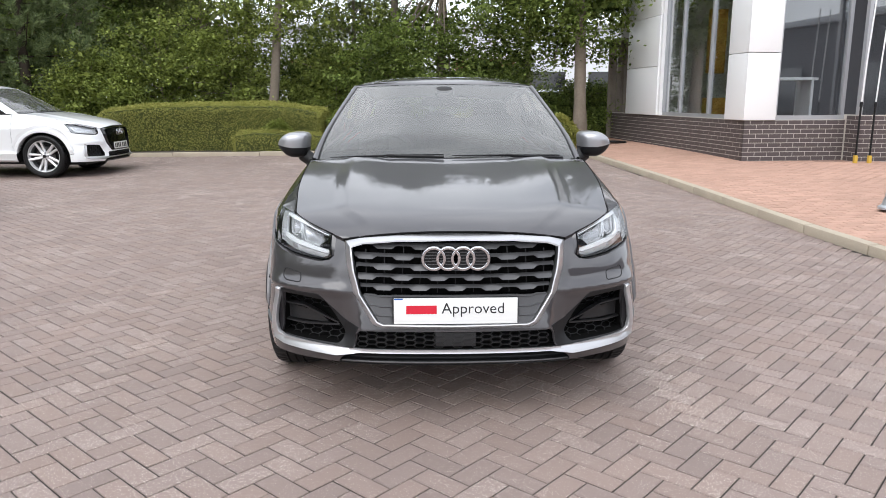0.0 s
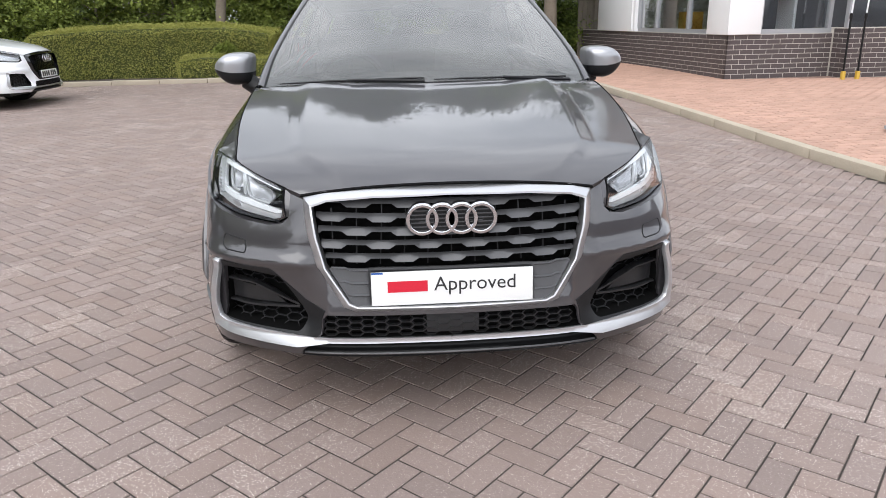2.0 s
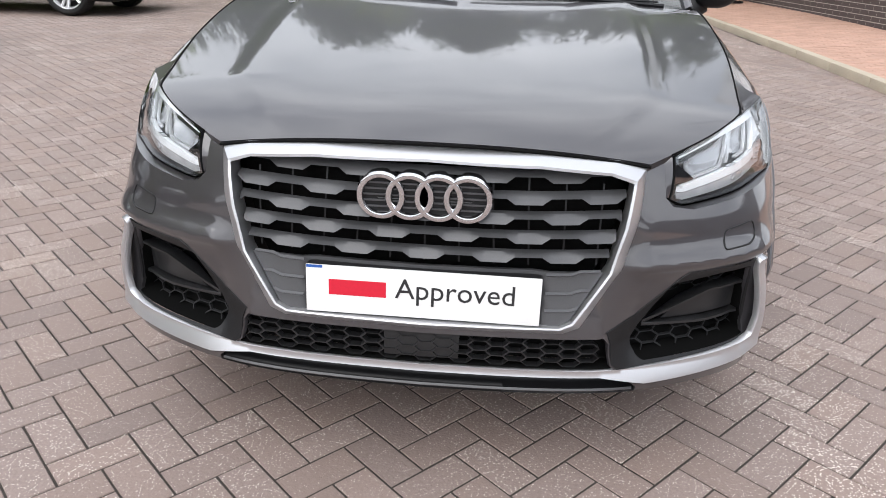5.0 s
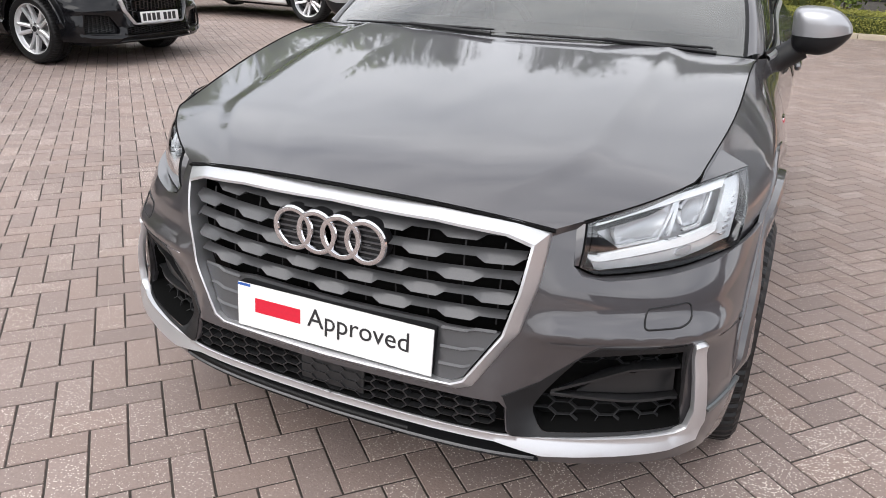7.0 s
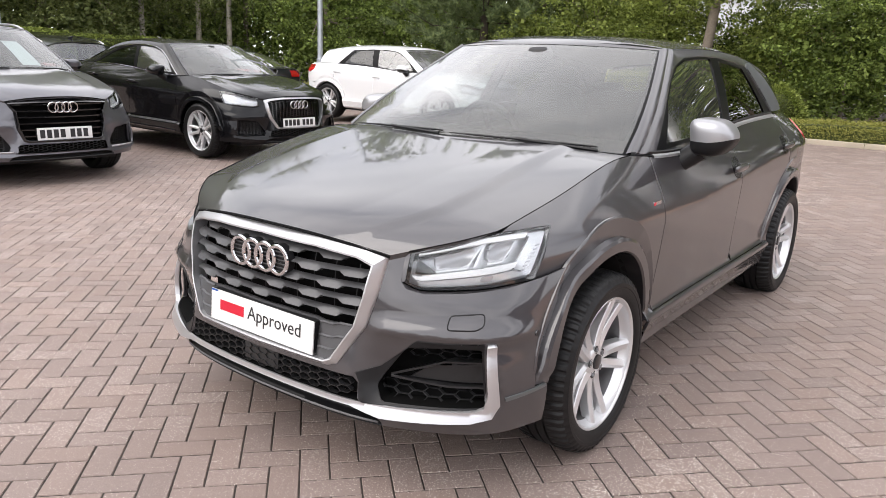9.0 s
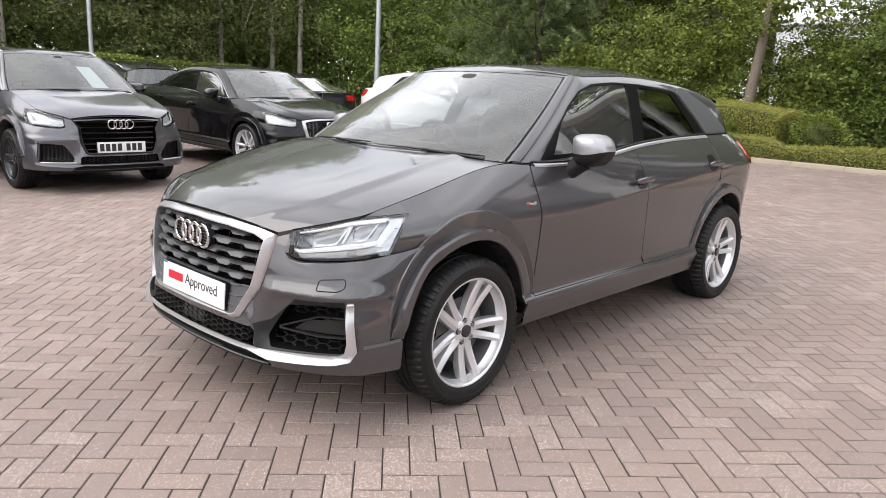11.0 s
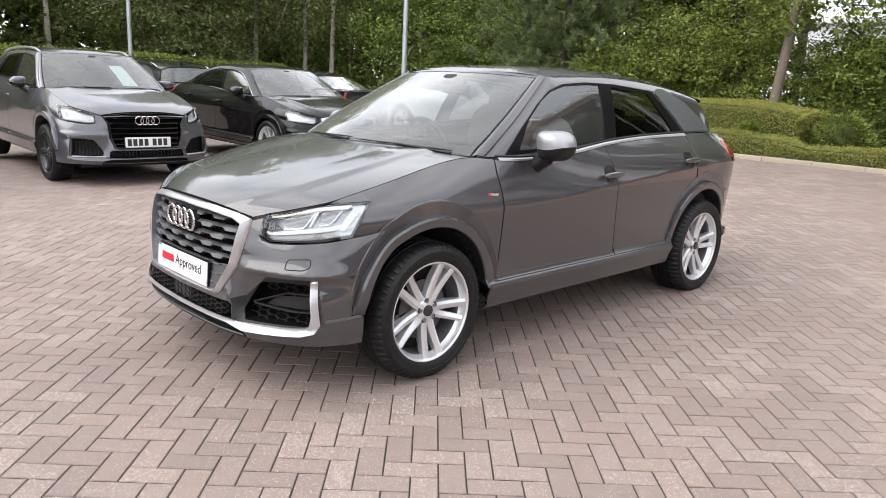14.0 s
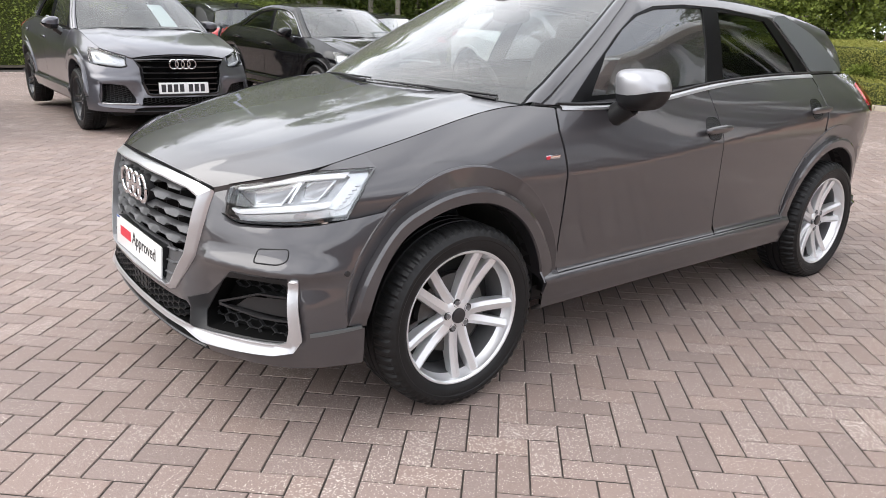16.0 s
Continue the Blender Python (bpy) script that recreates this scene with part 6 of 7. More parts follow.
part("roof_slab", box(-0.3, 6.0, -0.5, 7.2, 6.0, 6.3, 0.02), M_CLAD, bld)
M_ORANGE = material("orange_panel", (0.42, 0.20, 0.03), rough=0.5, vary=0.1)
part("display_panel", box(1.22, 1.62, 4.0, 4.1, 1.6, 2.95, 0.02), M_ORANGE, bld, "orange display panel")
part("display_box", box(1.15, 1.55, 3.7, 4.0, 0.72, 1.08, 0.02), M_ORANGE, bld, "yellow box under the panel")
# Added dark backing, so that reflections show in the front window.
part("partition", box(1.75, 4.95, 2.5, 2.6, 0.02, 6.0), M_SLATE, bld, "dark backing added behind the front window")
part("room_desk", joined(box(0.9, 2.15, 1.4, 2.0, 1.40, 1.45, 0.01), box(0.95, 1.0, 1.45, 1.95, 0.0, 1.40), box(2.05, 2.1, 1.45, 1.95, 0.0, 1.40)), M_CLAD, bld, "white desk")
# Dark shed out of view, added for the window's reflection, which closes the place.
wing = thing("reflected_shed", "long dark grey ribbed shed with a low flat roofline", "building", pose(21.0, -4.0, 0.15, 0, 0, 5))
part("wing_wall", box(0.0, 0.4, -26.0, 11.5, -0.2, 4.45), M_SLATE, wing)
for k in range(19):
    part("wing_rib", box(-0.05, -0.001, -26.0, 11.5, 0.35 + 0.22 * k, 0.41 + 0.22 * k, 0.01), M_SLATE, wing)
for y in (-22.0, -16.5, -10.0, -3.0, 4.5):
    part("wing_door", box(-0.09, -0.052, y, y + 3.2, 0.05, 2.6, 0.01), M_WINGP, wing, "dark glazed opening")
part("wing_fascia", box(-0.3, 0.6, -26.0, 11.5, 4.45, 4.75, 0.03), M_FRAME, wing)
# Timber screen, flag pole, bars by the wall.
for k in range(5):
    x = 4.50 + 0.11 * k
    if k == 0:
        screen_ = thing("timber_screen", "weathered grey timber screen of upright boards beside the wall", "fence", pose(0, 0, 0))
    part("board", box(x, x + 0.103, 15.15 + 0.012 * (k % 2), 15.19 + 0.012 * (k % 2), 0.0, 2.70 + 0.02 * (k % 3), 0.006), M_TIMBER, screen_)
part("post", box(4.86, 4.98, 15.05, 15.14, 0.0, 2.74, 0.008), M_TIMBER, screen_)
fp = thing("flag_pole", "galvanised flag pole with a flared base on the pavement", "flag pole", pose(4.66, 3.72, 0.14))
part("pole", tube([(0, 0, 0.20), (0, 0, 2.0), (0, 0, 7.5)], 0.06, 20, taper=[0.075, 0.072, 0.055]), M_POLE, fp)
part("base_flare", lathe([(0.13, 0.0), (0.13, 0.02), (0.10, 0.04), (0.075, 0.12), (0.064, 0.30)], 24, "z"), M_POLE, fp)
part("cable", tube([(-0.075, 0, 0.15), (-0.08, 0.0, 1.5), (-0.068, 0, 5)], 0.006, 6), M_POLE, fp)
for k, x in enumerate((6.85, 7.07)):
    bar = thing("barrier_post", "thin black and white pole in a yellow foot by the wall", "post", pose(x, 8.15 - 0.02 * k, 0.085), group="posts by the wall")
    part("rod", tube([(0, 0, 0.1), (0, 0, 1.0)], 0.016, 10), M_PLASTIC, bar)
    part("upper_rod", tube([(0, 0, 1.0), (0.02, 0, 1.7), (0.06, 0, 2.6)], 0.012, 10), M_CLAD, bar, "white upper pole")
    part("collar", lathe([(0.012, 0.94), (0.024, 0.95), (0.024, 1.02), (0.012, 1.03)], 14, "z"), M_PLASTIC, bar)
    part("foot", joined(box(-0.025, 0.025, -0.03, 0.03, 0.0, 0.18, 0.006), box(-0.07, 0.07, -0.04, 0.04, 0.0, 0.02, 0.004)), M_YELLOW, bar)
drain = thing("drain_cover", "dark cast iron drain cover set in the pavement", "drain cover", pose(4.22, 13.3, 0.168, 0, 3, 20))
part("frame", lathe([(0.30, -0.03), (0.30, 0.004), (0.265, 0.004), (0.262, -0.01)], 40, "z"), M_PLASTIC, drain)
part("lid", lathe([(0.258, -0.01), (0.258, 0.001), (0.0, 0.001)], 40, "z"), M_IRON, drain)
for k in range(7):
    w_ = math.sqrt(0.23**2 - (0.065 * (k - 3)) ** 2)
    part("rib", box(-w_, w_, 0.065 * (k - 3) - 0.012, 0.065 * (k - 3) + 0.012, 0.0, 0.005, 0.002), M_IRON, drain)

# ---- hedges and trees ----
def leaves(points, size, seed, up=0.35, slim=0.62):
    """Small folded leaves at the given points, in one mesh: four corners each, bent along the middle."""
    g = np.random.default_rng(seed)
    p = np.asarray(points)
    n = len(p)
    d = g.normal(size=(n, 3))
    d[:, 2] *= 0.6
    d /= np.linalg.norm(d, axis=1)[:, None]
    q = g.normal(size=(n, 3))
    q[:, 2] += up * 2
    q -= (q * d).sum(1)[:, None] * d
    q /= np.linalg.norm(q, axis=1)[:, None] + 1e-9
    side_ = np.cross(d, q)
    ln = (size * g.uniform(0.6, 1.25, n))[:, None]
    wd = ln * slim * 0.5
    v = np.stack([p - d * ln * 0.5, p + side_ * wd + q * ln * 0.08, p + d * ln * 0.5, p - side_ * wd + q * ln * 0.08], 1).reshape(-1, 3)
    f = np.arange(n * 4).reshape(-1, 4)
    return v, f


def leaf_part(name, vf, mat, parent, label=""):
    me = bpy.data.meshes.new(name)
    v, f = vf
    n = len(f)
    me.vertices.add(len(v))
    me.vertices.foreach_set("co", np.asarray(v, dtype=np.float32).ravel())
    me.loops.add(n * 4)
    me.loops.foreach_set("vertex_index", np.asarray(f, dtype=np.int32).ravel())
    me.polygons.add(n)
    me.polygons.foreach_set("loop_start", np.arange(0, n * 4, 4, dtype=np.int32))
    me.materials.append(mat)
    me.update(calc_edges=True)
    ob = new(name, me)
    ob.parent = parent
    if label:
        tagged(ob, label)
    return ob


def clumped(centre, radii, clumps, per, spread, seed, shell=0.55, flat=0.6):
    """Leaf places in uneven clumps within an ellipsoid, more of them near its skin."""
    g = np.random.default_rng(seed)
    d = g.normal(size=(clumps, 3))
    d /= np.linalg.norm(d, axis=1)[:, None]
    r = shell + (1.05 - shell) * g.random(clumps) ** 0.7
    c = np.asarray(centre) + d * r[:, None] * np.asarray(radii)
    k = g.integers(int(per * 0.5), int(per * 1.5), clumps)
    base = np.repeat(c, k, 0)
    s = np.repeat(spread * g.uniform(0.5, 1.4, clumps), k)[:, None]
    off = g.normal(size=(len(base), 3)) * s
    off[:, 2] *= flat
    return base + off, c


def hedge(name, x0, x1, y0, y1, top, label, seed, per=2000, size=0.042, mat=None, base=0.05, group=""):
    """A clipped hedge: leaves over a slightly uneven rounded block; top(x) is its height."""
    g = np.random.default_rng(seed)
    h = thing(name, label, "hedge", pose(0, 0, 0), group)
    cx, cy = (x0 + x1) / 2, (y0 + y1) / 2
    pts = []
    zt = top(cx)
    for kind, area in (("top", (x1 - x0) * (y1 - y0)), ("front", (x1 - x0) * zt), ("back", (x1 - x0) * zt * 0.4), ("left", (y1 - y0) * zt), ("right", (y1 - y0) * zt)):
        n = int(area * per)
        u, v = g.random(n), g.random(n)
        x, y = x0 + (x1 - x0) * u, y0 + (y1 - y0) * v
        tz = np.array([top(q) for q in x])
        if kind == "top":
            z = tz
        else:
            z = base + (tz - base) * v
            y = {"front": np.full(n, y0), "back": np.full(n, y1)}.get(kind, y0 + (y1 - y0) * u)
            x = {"left": np.full(n, x0), "right": np.full(n, x1)}.get(kind, x)
        e = np.minimum(np.minimum(x - x0, x1 - x), np.minimum(y - y0, y1 - y))
        z = z - 0.10 * np.exp(-np.maximum(e, 0) / 0.07) * (z / np.maximum(tz, 0.01)) ** 4
        p = np.stack([x, y, z], 1)
        lump = np.array([noise.noise((a * 1.9, b * 1.9, c * 1.9 + seed)) for a, b, c in p]) * 0.05
        p[:, 2] += lump * (kind == "top")
        p[:, 1] += lump * (kind == "front")
        p += g.normal(0, 0.022, p.shape) - np.array([0, 0, 0.01])
        pts.append(p)
    leaf_part("leaves", leaves(np.concatenate(pts), size, seed + 1, up=0.5), mat or M_HEDGE, h)
    nx = max(3, int((x1 - x0) / 0.3))
    # Added dark block under the leaves, seen through them as inner shade.
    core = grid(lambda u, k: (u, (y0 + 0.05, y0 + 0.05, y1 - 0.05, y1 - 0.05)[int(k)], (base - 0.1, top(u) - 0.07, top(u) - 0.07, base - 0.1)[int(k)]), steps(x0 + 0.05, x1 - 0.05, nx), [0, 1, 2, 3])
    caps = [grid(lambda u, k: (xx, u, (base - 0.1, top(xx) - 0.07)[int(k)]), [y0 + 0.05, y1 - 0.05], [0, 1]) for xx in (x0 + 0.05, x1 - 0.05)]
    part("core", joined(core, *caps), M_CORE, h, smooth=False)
    return h


def trunk_form(base, height, r, lean=(0, 0), seed=0, n=9):
    g = random.Random(seed)
    pts, rad = [], []
    for i in range(n):
        t = i / (n - 1)
        pts.append((base[0] + lean[0] * t * height + g.uniform(-1, 1) * 0.03 * height * t * 0.3, base[1] + lean[1] * t * height + g.uniform(-1, 1) * 0.03 * height * t * 0.3, base[2] + height * t))
        rad.append(r * (1.25 if i == 0 else 1 - 0.72 * t))
    return pts, rad


def tree(name, base, height, r, lean, crown_c, crown_r, clumps, per, spread, size, bark, leaf, label, seed, shell=0.5, slim=0.62, flat=0.6, low=None):
    """A tree: tapered trunk, limbs out to the clumps, and a crown of leaf clumps; low: a second, lower mass of foliage (centre, radii, clumps)."""
    t = thing(name, label, "tree", pose(*base))
    pts, rad = trunk_form((0, 0, 0), height, r, lean, seed)
    part("trunk", tube(pts, r, 10, taper=rad), bark, t)
    places, centres = clumped(crown_c, crown_r, clumps, per, spread, seed, shell, flat)
    if low:
        more_, c2 = clumped(low[0], low[1], low[2], per, spread * 0.9, seed + 50, 0.3, flat)
        places, centres = np.concatenate([places, more_]), np.concatenate([centres[: clumps // 2], c2])
    places = places[places[:, 2] > 0.05]
    inner = np.random.default_rng(seed + 9)
    k = len(places) // 5
    pick = places[inner.integers(0, len(places), k)]
    deep = pick * (0.6, 0.6, 0.9) + np.asarray(crown_c) * (0.4, 0.4, 0.1) + inner.normal(0, 0.1, (k, 3))
    deep = deep[deep[:, 2] > 0.15]
    v1, f1 = leaves(places, size, seed + 2, slim=slim)
    v2, f2 = leaves(deep, size * 1.9, seed + 4, slim=max(slim, 0.4))
    leaf_part("crown", (np.concatenate([v1, v2]), np.concatenate([f1, f2 + len(v1)])), leaf, t)
    g = random.Random(seed + 3)
    for c in g.sample(list(centres), min(len(centres), 14)):
        k = min(len(pts) - 2, max(2, int(len(pts) * min(0.9, max(0.45, (c[2] * 0.75) / height)))))
        a, b = Vector(pts[k]), Vector(c)
        mid = a.lerp(b, 0.5) + Vector((0, 0, 0.12 * (b - a).length))
        part("limb", tube([tuple(a), tuple(mid), tuple(b)], 0.03, 6, taper=[rad[k] * 0.45, rad[k] * 0.28, 0.012]), bark, t)
    return t


big_top = tab((-7.0, 0.90), (-6.5, 0.96), (-5.2, 1.03), (-3.6, 1.04), (-2.8, 0.97), (-2.3, 0.88))
hedge("clipped_hedge", -6.95, -2.35, 12.25, 14.0, big_top, "broad clipped green box hedge behind the kerb", 11, per=3600, size=0.031)
low_top = tab((-4.1, 0.42), (-3.6, 0.50), (-3.0, 0.47), (-2.4, 0.45), (-1.95, 0.34), (-0.8, 0.37), (0.6, 0.40), (2.6, 0.36))
hedge("low_hedge", -4.05, 2.6, 11.72, 12.24, low_top, "low clipped green hedge along the kerb", 12, per=3600, size=0.030)
hedge("low_hedge", -15.0, -6.9, 11.8, 12.4, lambda x: 0.55 + fall(x), "low clipped green hedge behind the white car", 13)
for k, (x, y, z, r, sd) in enumerate(((-1.75, 12.95, 0.45, 0.50, 31), (-3.2, 12.28, 0.42, 0.26, 32), (2.75, 12.4, 0.35, 0.45, 33), (0.9, 13.2, 0.40, 0.45, 34))):
    b = thing("round_bush", "rounded yellow-green clipped bush in the bed", "bush", pose(x, y, 0), group="clipped bushes")
    g = np.random.default_rng(sd)
    d = g.normal(size=(6500, 3))
    d /= np.linalg.norm(d, axis=1)[:, None]
    d *= (r * (1 + 0.10 * np.sin(d[:, 0] * 9 + d[:, 2] * 7))[:, None])
    leaf_part("leaves", leaves(d * (1, 1, 0.85) + (0, 0, z) + g.normal(0, 0.03, d.shape), 0.055, sd), M_LEAF2 if k < 2 else M_HEDGE, b)
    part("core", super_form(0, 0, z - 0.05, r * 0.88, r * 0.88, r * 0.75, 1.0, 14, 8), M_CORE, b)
hl_ = hedge("boundary_hedge", -18.2, -17.0, -8.0, 7.4, lambda x: 1.62, "tall clipped boundary hedge behind the parked row", 14, per=700, size=0.075, base=-0.15, mat=M_LEAF2)
hedge("boundary_hedge", -18.6, -17.2, 7.7, 10.6, lambda x: 1.55, "tall clipped boundary hedge behind the parked row", 15, per=700, size=0.075, base=-0.15, mat=M_LEAF2)

tree("leaning_tree", (-3.78, 14.25, 0.05), 7.5, 0.125, (0.10, 0.02), (0.6, 0.4, 4.9), (2.8, 1.8, 2.8), 140, 115, 0.22, 0.082, M_BARK, M_LEAF2, "leaning broadleaf tree with a bare grey-brown trunk", 101)
tree("broadleaf_tree", (3.50, 13.5, 0.05), 8.0, 0.155, (-0.03, 0.02), (-0.3, 0.6, 4.5), (2.9, 2.0, 2.7), 250, 115, 0.24, 0.095, M_BARK, M_LEAF, "broadleaf tree with a straight grey-brown trunk", 102)
tree("broadleaf_tree", (0.3, 15.5, 0.05), 8.0, 0.14, (0.02, 0.0), (0, 0, 4.6), (2.2, 1.6, 3.0), 75, 110, 0.24, 0.085, M_BARK, M_LEAF, "dense broadleaf tree behind the hedge", 103, low=((0, -0.6, 1.5), (2.4, 1.0, 1.3), 50))
pine = thing("pine_tree", "dark green pine with long tufted needles", "tree", pose(-9.4, 14.2, 0.0))
pts, rad = trunk_form((0, 0, 0), 8.5, 0.13, (0.01, 0.0), 104)
part("trunk", tube(pts, 0.13, 10, taper=rad), M_SOIL, pine)
g = np.random.default_rng(105)
tips, aims = [], []
for k in range(46):
    z0 = 0.9 + 6.8 * (k / 46)
    a = k * 2.4 + g.uniform(-0.3, 0.3)
    reach = 2.5 * (1 - 0.55 * k / 46) * g.uniform(0.75, 1.1)
    way = np.array([math.cos(a), math.sin(a), 0.0])
    end = way * reach + (0, 0, z0 + 0.25 * reach)
    part("limb", tube([(0, 0, z0), tuple(way * reach * 0.55 + (0, 0, z0 + 0.02 * reach)), tuple(end)], 0.03, 5, taper=[0.022, 0.014, 0.006]), M_SOIL, pine)
    for q in range(30):
        t = g.uniform(0.12, 1.0)
        off = g.normal(0, 0.24, 3)
        tips.append(way * reach * t + (0, 0, z0 + 0.25 * reach * t * t) + off)
        w = way + off * 1.6 + (0, 0, 0.75)
        aims.append(w / np.linalg.norm(w))
tips, aims = np.array(tips), np.array(aims)
m_ = 100
along = g.uniform(0, 0.26, (len(tips), m_, 1))
d = g.normal(size=(len(tips), m_, 3))
d -= (d * aims[:, None]).sum(2, keepdims=True) * aims[:, None] * 0.8
d = d / np.linalg.norm(d, axis=2, keepdims=True) * 0.85 + aims[:, None] * 0.75
d /= np.linalg.norm(d, axis=2, keepdims=True)
root = (tips[:, None] + aims[:, None] * along).reshape(-1, 3)
d = d.reshape(-1, 3)
w = np.cross(d, g.normal(size=d.shape))
w /= np.linalg.norm(w, axis=1)[:, None]
ln = g.uniform(0.09, 0.15, (len(d), 1))
v = np.stack([root - w * 0.007, root + w * 0.007, root + d * ln + w * 0.004, root + d * ln - w * 0.004], 1).reshape(-1, 3)
leaf_part("needles", (v, np.arange(len(v)).reshape(-1, 4)), M_NEEDLE, pine)
spots = [(-6.4, 14.6, 3.0, 1.7, 4), (-4.9, 15.2, 3.4, 1.8, 5), (-2.3, 15.2, 2.3, 1.5, 6), (-0.9, 14.6, 2.6, 1.4, 7), (1.7, 14.9, 2.9, 1.5, 8), (-7.7, 13.6, 2.2, 1.2, 9), (-11.0, 15.2, 3.4, 1.9, 10), (-13.2, 14.6, 3.0, 1.8, 11), (5.6, 17.0, 1.5, 1.5, 12), (3.9, 15.9, 1.5, 1.1, 13), (-3.2, 16.8, 2.8, 1.4, 14)]
for x, y, h, r, sd in spots:
    tree("shrub", (x, y, 0.03), h * 0.7, 0.05, (0, 0), (0, 0, h * 0.48), (r, r * 0.8, h * 0.55), 140, 100, 0.18, 0.068, M_BARK, M_LEAF2 if sd in (4, 5, 6, 9, 12) else M_LEAF, "bushy yellow-green shrub behind the hedge" if sd in (4, 5, 6, 9, 12) else "bushy dark green shrub behind the hedge", 200 + sd, shell=0.25, flat=0.45)
for k, (x, y) in enumerate(((-18.9, 12.3), (-17.8, 12.6), (-19.8, 10.9), (-21.5, 5.0), (-20.5, 1.5), (-22.0, -3.0))):
    tree("birch_tree", (x, y, -0.12), 9.5, 0.095, (0.01, 0.01 * (k % 3 - 1)), (0, 0, 5.2), (2.1, 2.1, 3.6), 130, 95, 0.30, 0.075, M_BIRCH, M_LEAF3, "silver birch with pale trunk and hanging foliage", 300 + k, shell=0.3, flat=1.5)
back = [(-15.5, 14.5, 4), (-16.5, 16.5, 5), (-20, 15.0, 5), (-23.5, 12.0, 6), (-23.0, 8.5, 6), (-24.0, 2.5, 6), (-24.0, -1.0, 6), (-23.5, -6.5, 6), (-23.0, -10.0, 6), (-25.5, -4.0, 6), (-9.5, 17.5, 7), (-6.7, 19.3, 6), (-13.0, 18.0, 7), (-2.4, 21.5, 4.5), (-20.5, -5.5, 4), (-19.8, 8.0, 4)]
for k, (x, y, h) in enumerate(back):
    h *= 1.4 if x < -18 else 1.0
    tree("woodland_tree", (x, y, -0.1), h * 1.15, 0.12, (0, 0), (0, 0, h * 0.62), (2.7, 2.5, h * 0.62), 240 if x < -18 else 180, 85, 0.28, 0.095, M_BARK, (M_LEAF, M_LEAF3, M_LEAF, M_LEAF3)[k % 4], "dense woodland tree in full leaf", 400 + k, shell=0.3)
# High crowns out of view, for the bonnet's reflections; backlit look put into the colour.
for k, (x, y) in enumerate(((-5.5, 20.0), (-1.0, 19.5), (3.2, 20.5), (7.0, 18.5), (-10.5, 20.5))):
    tree("tall_tree", (x, y, -0.05), 10.5, 0.15, (0.0, 0.0), (0, 0, 8.2), (2.7, 2.4, 3.6), 300, 100, 0.30, 0.18, M_BARK, M_LEAF4, "tall broadleaf tree with a high crown", 600 + k, shell=0.3)
g = np.random.default_rng(77)
far_pts = []
for x, y in [(-46 + 2.4 * i, 24 + 1.5 * math.sin(i)) for i in range(16)] + [(-29 + math.sin(i), -22 + 2.4 * i) for i in range(19)]:
    h = g.uniform(10.0, 14.0)
    q, _ = clumped((x, y, h * 0.48), (2.4, 2.2, h * 0.55), 150, 40, 0.5, int(g.integers(1e6)), 0.2)
    far_pts.append(q)
woods = leaf_part("far_woods", leaves(np.concatenate(far_pts), 0.42, 78), M_LEAF, None)
tagged(woods, "far dark green woods behind the yard", "woods", kind="stuff")
# Lamp posts.
for k, (x, y, r) in enumerate(((-11.0, 9.77, 0.062), (-17.26, 5.61, 0.060))):
    lp = thing("lamp_post", "plain galvanised steel lamp post", "lamp post", pose(x, y, fall(x)), group="lamp posts")
    part("column", tube([(0, 0, 0), (0, 0, 1.2), (0.0, 0, 1.21), (0, 0, 7.0)], r, 16, taper=[r * 1.35, r * 1.35, r, r * 0.7]), M_POLE, lp)
    part("lantern", super_form(0.25, 0, 7.05, 0.35, 0.12, 0.06, 0.6), M_POLE, lp)
# Pale retail shed beyond the trees.
shed = thing("retail_shed", "long white retail shed with a red fascia band", "building", pose(0, 47.0, 0))
part("wall", box(-16, 40, 0, 12, -0.2, 5.6), M_CLAD, shed)
for x0, x1 in ((-9.0, -6.5), (2.0, 6.0), (14.0, 19.0)):
    part("fascia", box(x0, x1, -0.25, 0.0, 2.9, 3.6, 0.02), M_SIGN, shed, "faded red sign band")
part("roof", box(-16.4, 40.4, -0.4, 12.4, 5.6, 5.9, 0.03), M_CLAD, shed)
for k in range(11):
    part("window", box(-14 + 5 * k, -10.6 + 5 * k, -0.06, 0.0, 0.4, 2.8), M_GLOSSB, shed, "dark shop window")

# ---- parked cars ----
def facing_x(x, y, turn=0.0):
    """A place in the row: nose towards +x, front axle at x, y."""
    return Matrix.Translation((x, y, fall(x) - 0.004)) @ Matrix.Rotation(radians(90 + turn), 4, "Z") @ Matrix.Rotation(radians(0.75), 4, "X")


def suv_shape():
    s = hero_shape()
    s["scale"] = (1.02, 1.03, 1.04)
    s["paint"], s["rim"], s["frame"], s["grille"] = M_GREY2, M_DARKALLOY, M_GLOSSB, "bars"
    s["gout"] = [(0.0, 0.800), (0.25, 0.797), (0.35, 0.790), (0.395, 0.770), (0.420, 0.70), (0.415, 0.55), (0.370, 0.437), (0.33, 0.424), (0.0, 0.422)]
    s["gin"] = [(0.0, 0.780), (0.25, 0.777), (0.335, 0.771), (0.372, 0.755), (0.398, 0.695), (0.393, 0.556), (0.352, 0.453), (0.32, 0.443), (0.0, 0.441)]
    s["gout"][3] = (0.471, 0.783)
    s["gin"][3] = (0.448, 0.765)
    s["roof_rails"], s["blade_paint"], s["bright_blade"], s["mirror_low"] = M_SATIN, M_GREY2, False, M_GLOSSB
    s["ring_z"], s["card"] = 0.735, True
    return s


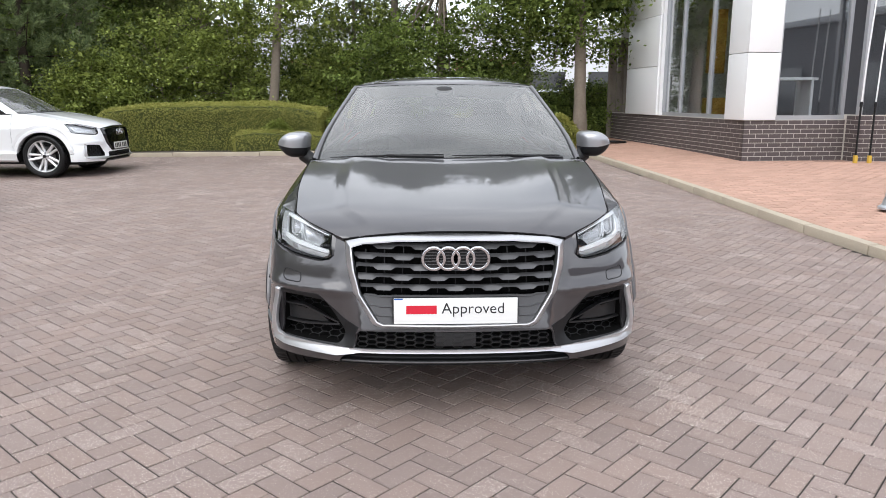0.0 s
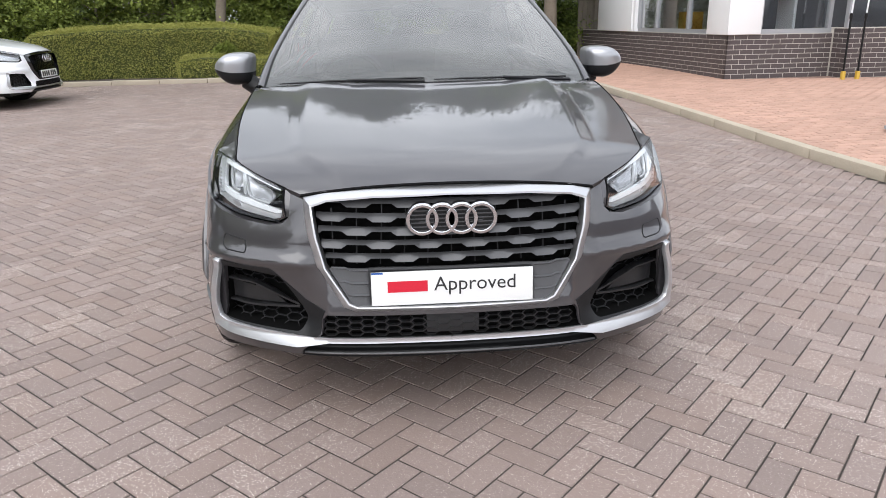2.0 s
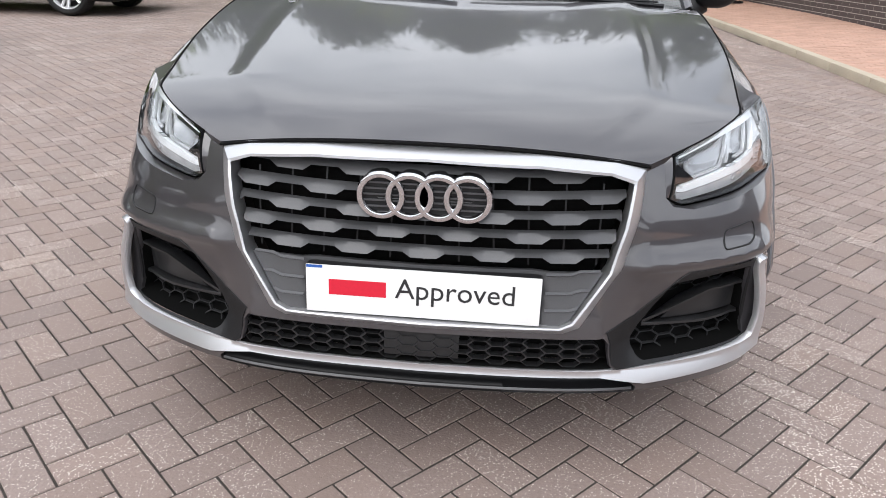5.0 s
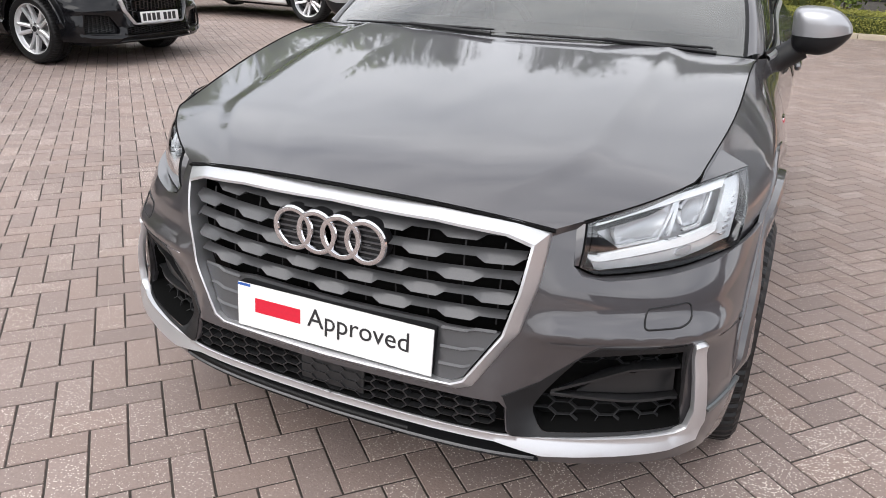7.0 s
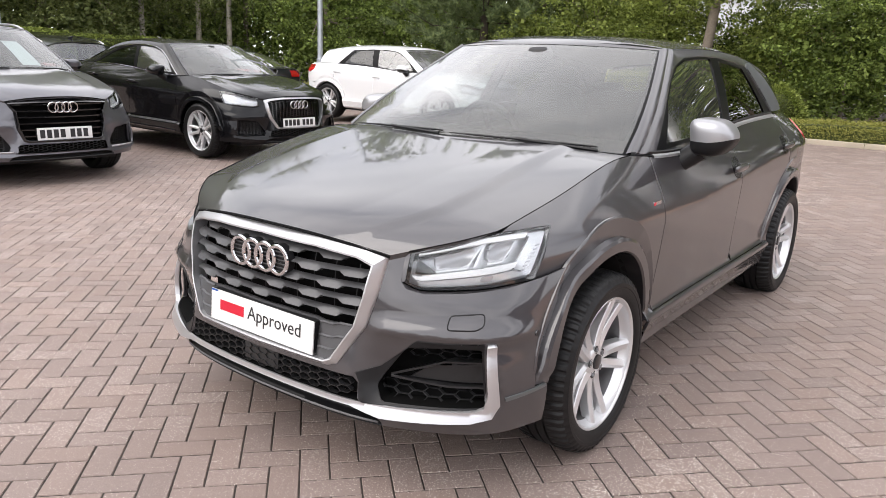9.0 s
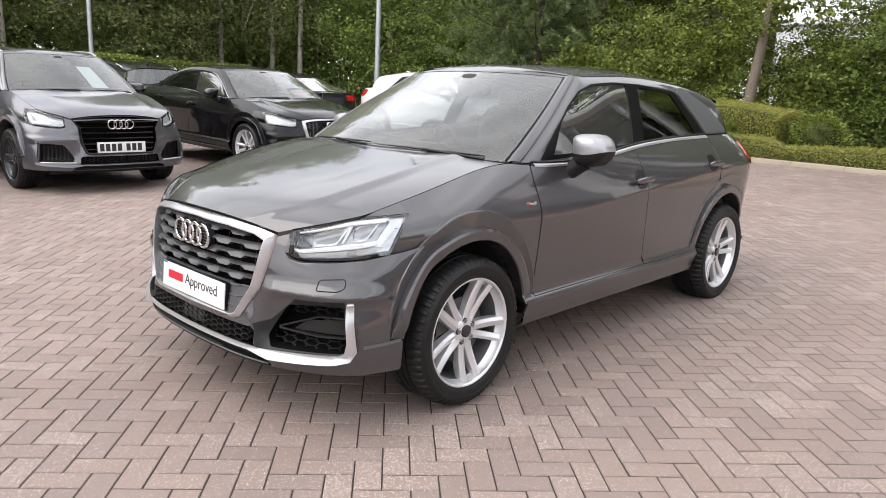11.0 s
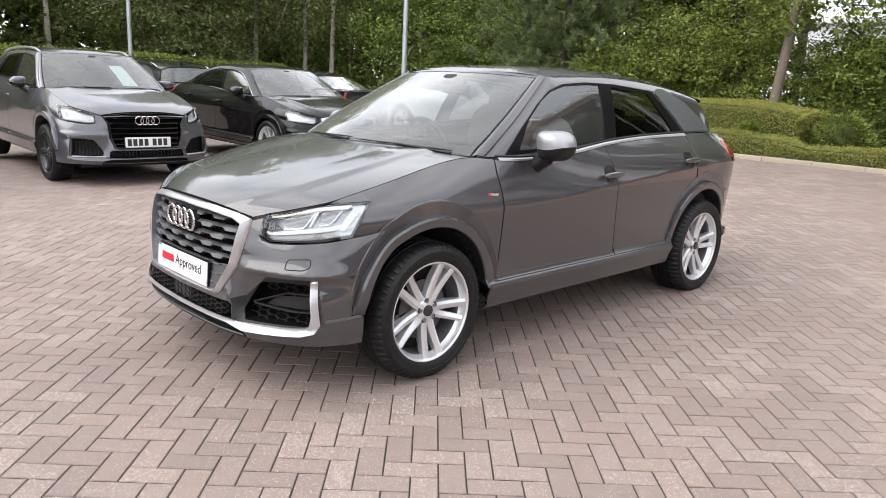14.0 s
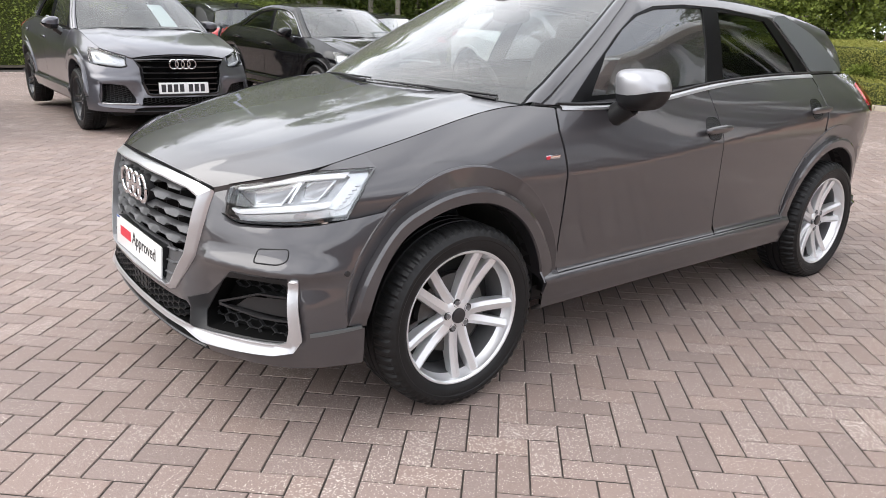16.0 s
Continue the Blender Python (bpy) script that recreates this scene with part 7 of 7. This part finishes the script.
def saloon_shape(col):
    s = hero_shape()
    s["scale"] = (1.0, 1.04, 0.955)
    s["paint"], s["rim"], s["frame"], s["grille"] = col, M_ALLOY, M_SATIN, "mesh"
    s["zr"] = curve((0.39, 1.37), (1.02, 1.395), (1.55, 1.420), (2.0, 1.380), (2.45, 1.26), (2.8, 1.15), (3.1, 1.10))
    s["zc"] = curve((0.93, 1.425), (1.2, 1.458), (1.55, 1.475), (2.0, 1.445), (2.4, 1.375), (2.95, 1.26))
    s["dlo"] = [(0.53, 1.012), (0.70, 1.125), (0.88, 1.235), (1.03, 1.310), (1.18, 1.352), (1.40, 1.376), (1.65, 1.370), (2.0, 1.325), (2.28, 1.225), (2.50, 1.10), (2.0, 1.080), (1.46, 1.060), (0.9, 1.030)]
    s["win1"] = [(0.66, 1.042), (0.80, 1.165), (0.95, 1.255), (1.08, 1.310), (1.22, 1.340), (1.40, 1.357), (1.52, 1.356), (1.455, 1.070), (1.0, 1.050)]
    s["win2"] = [(1.52, 1.074), (1.58, 1.350), (1.75, 1.335), (2.0, 1.290), (2.22, 1.205), (2.40, 1.105), (2.0, 1.095)]
    s["blade"], s["roof_end"] = None, 2.30
    s["back_edge"] = [(2.55, ZR_LOW(2.55)), (2.75, 1.17), (2.9, 1.10), (3.0, 1.085)]
    s["rear_low"] = (2.93, 1.085)
    s["belt"], s["mirror_low"], s["bright_blade"] = M_CHROME, col, False
    return s


ZR_LOW = tab((2.3, 1.295), (2.55, 1.235), (2.9, 1.13))


def hatch_shape(col):
    s = hero_shape()
    s["scale"] = (1.0, 1.035, 0.955)
    s["paint"], s["rim"], s["frame"], s["grille"] = col, M_ALLOY, M_GLOSSB, "mesh"
    s["blade_paint"] = col
    return s


build_car("parked_suv", suv_shape(), facing_x(-6.33, 1.30), "blue-grey metallic SUV with black grille and dark wheels", detail=False, group="parked cars", spokes=0.03)
build_car("parked_saloon", saloon_shape(M_BLACKP), facing_x(-6.12, 4.02), "glossy black saloon with chrome window trim", detail=False, group="parked cars", spokes=0.05)
build_car("parked_hatchback", hatch_shape(M_WHITEP), facing_x(-6.05, 8.68), "white hatchback with twin-spoke silver wheels", detail=False, group="parked cars")
away = Matrix.Rotation(math.pi, 4, "Z")
build_car("parked_estate", dict(suv_shape(), paint=M_DARKP, roof_rails=M_CHROME), facing_x(-14.4, 4.6) @ away, "dark grey SUV parked with its tail to the yard", detail=False, group="parked cars", cloth=False)
build_car("parked_coupe", saloon_shape(M_DARKP), facing_x(-13.8, 8.1) @ away, "dark grey saloon parked behind the black one", detail=False, group="parked cars", cloth=False)
build_car("distant_car", hatch_shape(M_WHITEP), facing_x(6.2, 25.0), "white hatchback parked far behind the trees", detail=False, group="distant cars", cloth=False)
build_car("parked_car", hatch_shape(M_BLACKP), facing_x(-6.5, -1.7), "black hatchback parked beside the grey SUV", detail=False, group="parked cars", cloth=False)

# ---- the surroundings, set out at full size ----
for ob in [q for q in scene.objects if q.parent is None and q.type in ("EMPTY", "MESH")]:
    kind_ = ob.name.split(".")[0]
    if kind_ in ("clipped_hedge", "low_hedge"):
        settle(ob, z=RISE(KERB_Y))
    elif kind_ == "boundary_hedge":
        settle(ob, z=0.05)
    elif kind_ == "showroom_building":
        settle(ob, 0.066, -0.06, 0.048)
    elif kind_ == "lamp_post":
        settle(ob, 0.12, 0.09)
    elif kind_ in ("flag_pole", "timber_screen", "drain_cover", "barrier_post", "round_bush", "leaning_tree", "broadleaf_tree", "pine_tree", "shrub", "birch_tree", "woodland_tree", "tall_tree", "far_woods", "retail_shed"):
        settle(ob)
    elif kind_.startswith("parked_") or kind_ == "distant_car":
        m = Matrix.Scale(SURROUND, 4) @ ob.matrix_basis
        p = m.translation
        dx, dy = {"parked_saloon": (0.08, 0.06), "parked_hatchback": (0.07, 0.10), "parked_suv": (0.02, 0.02)}.get(kind_, (0.0, 0.0))
        m.translation = (p.x + dx, p.y + dy, yard_z(p.x, p.y) - 0.004)
        ob.matrix_basis = m

# ---- the paving blocks nearest to the car, one by one ----
one = mesh_of("paving_block", block_mesh(0.2021, 0.10107), M_BLOCK1, smooth=False)
for x, y, z, turn, ax, ay in near:
    ob = new("paving_block", one)
    ob.parent = paving
    ob.matrix_local = Matrix.Translation((x, y, z)) @ Matrix.Rotation(turn, 4, "Z")
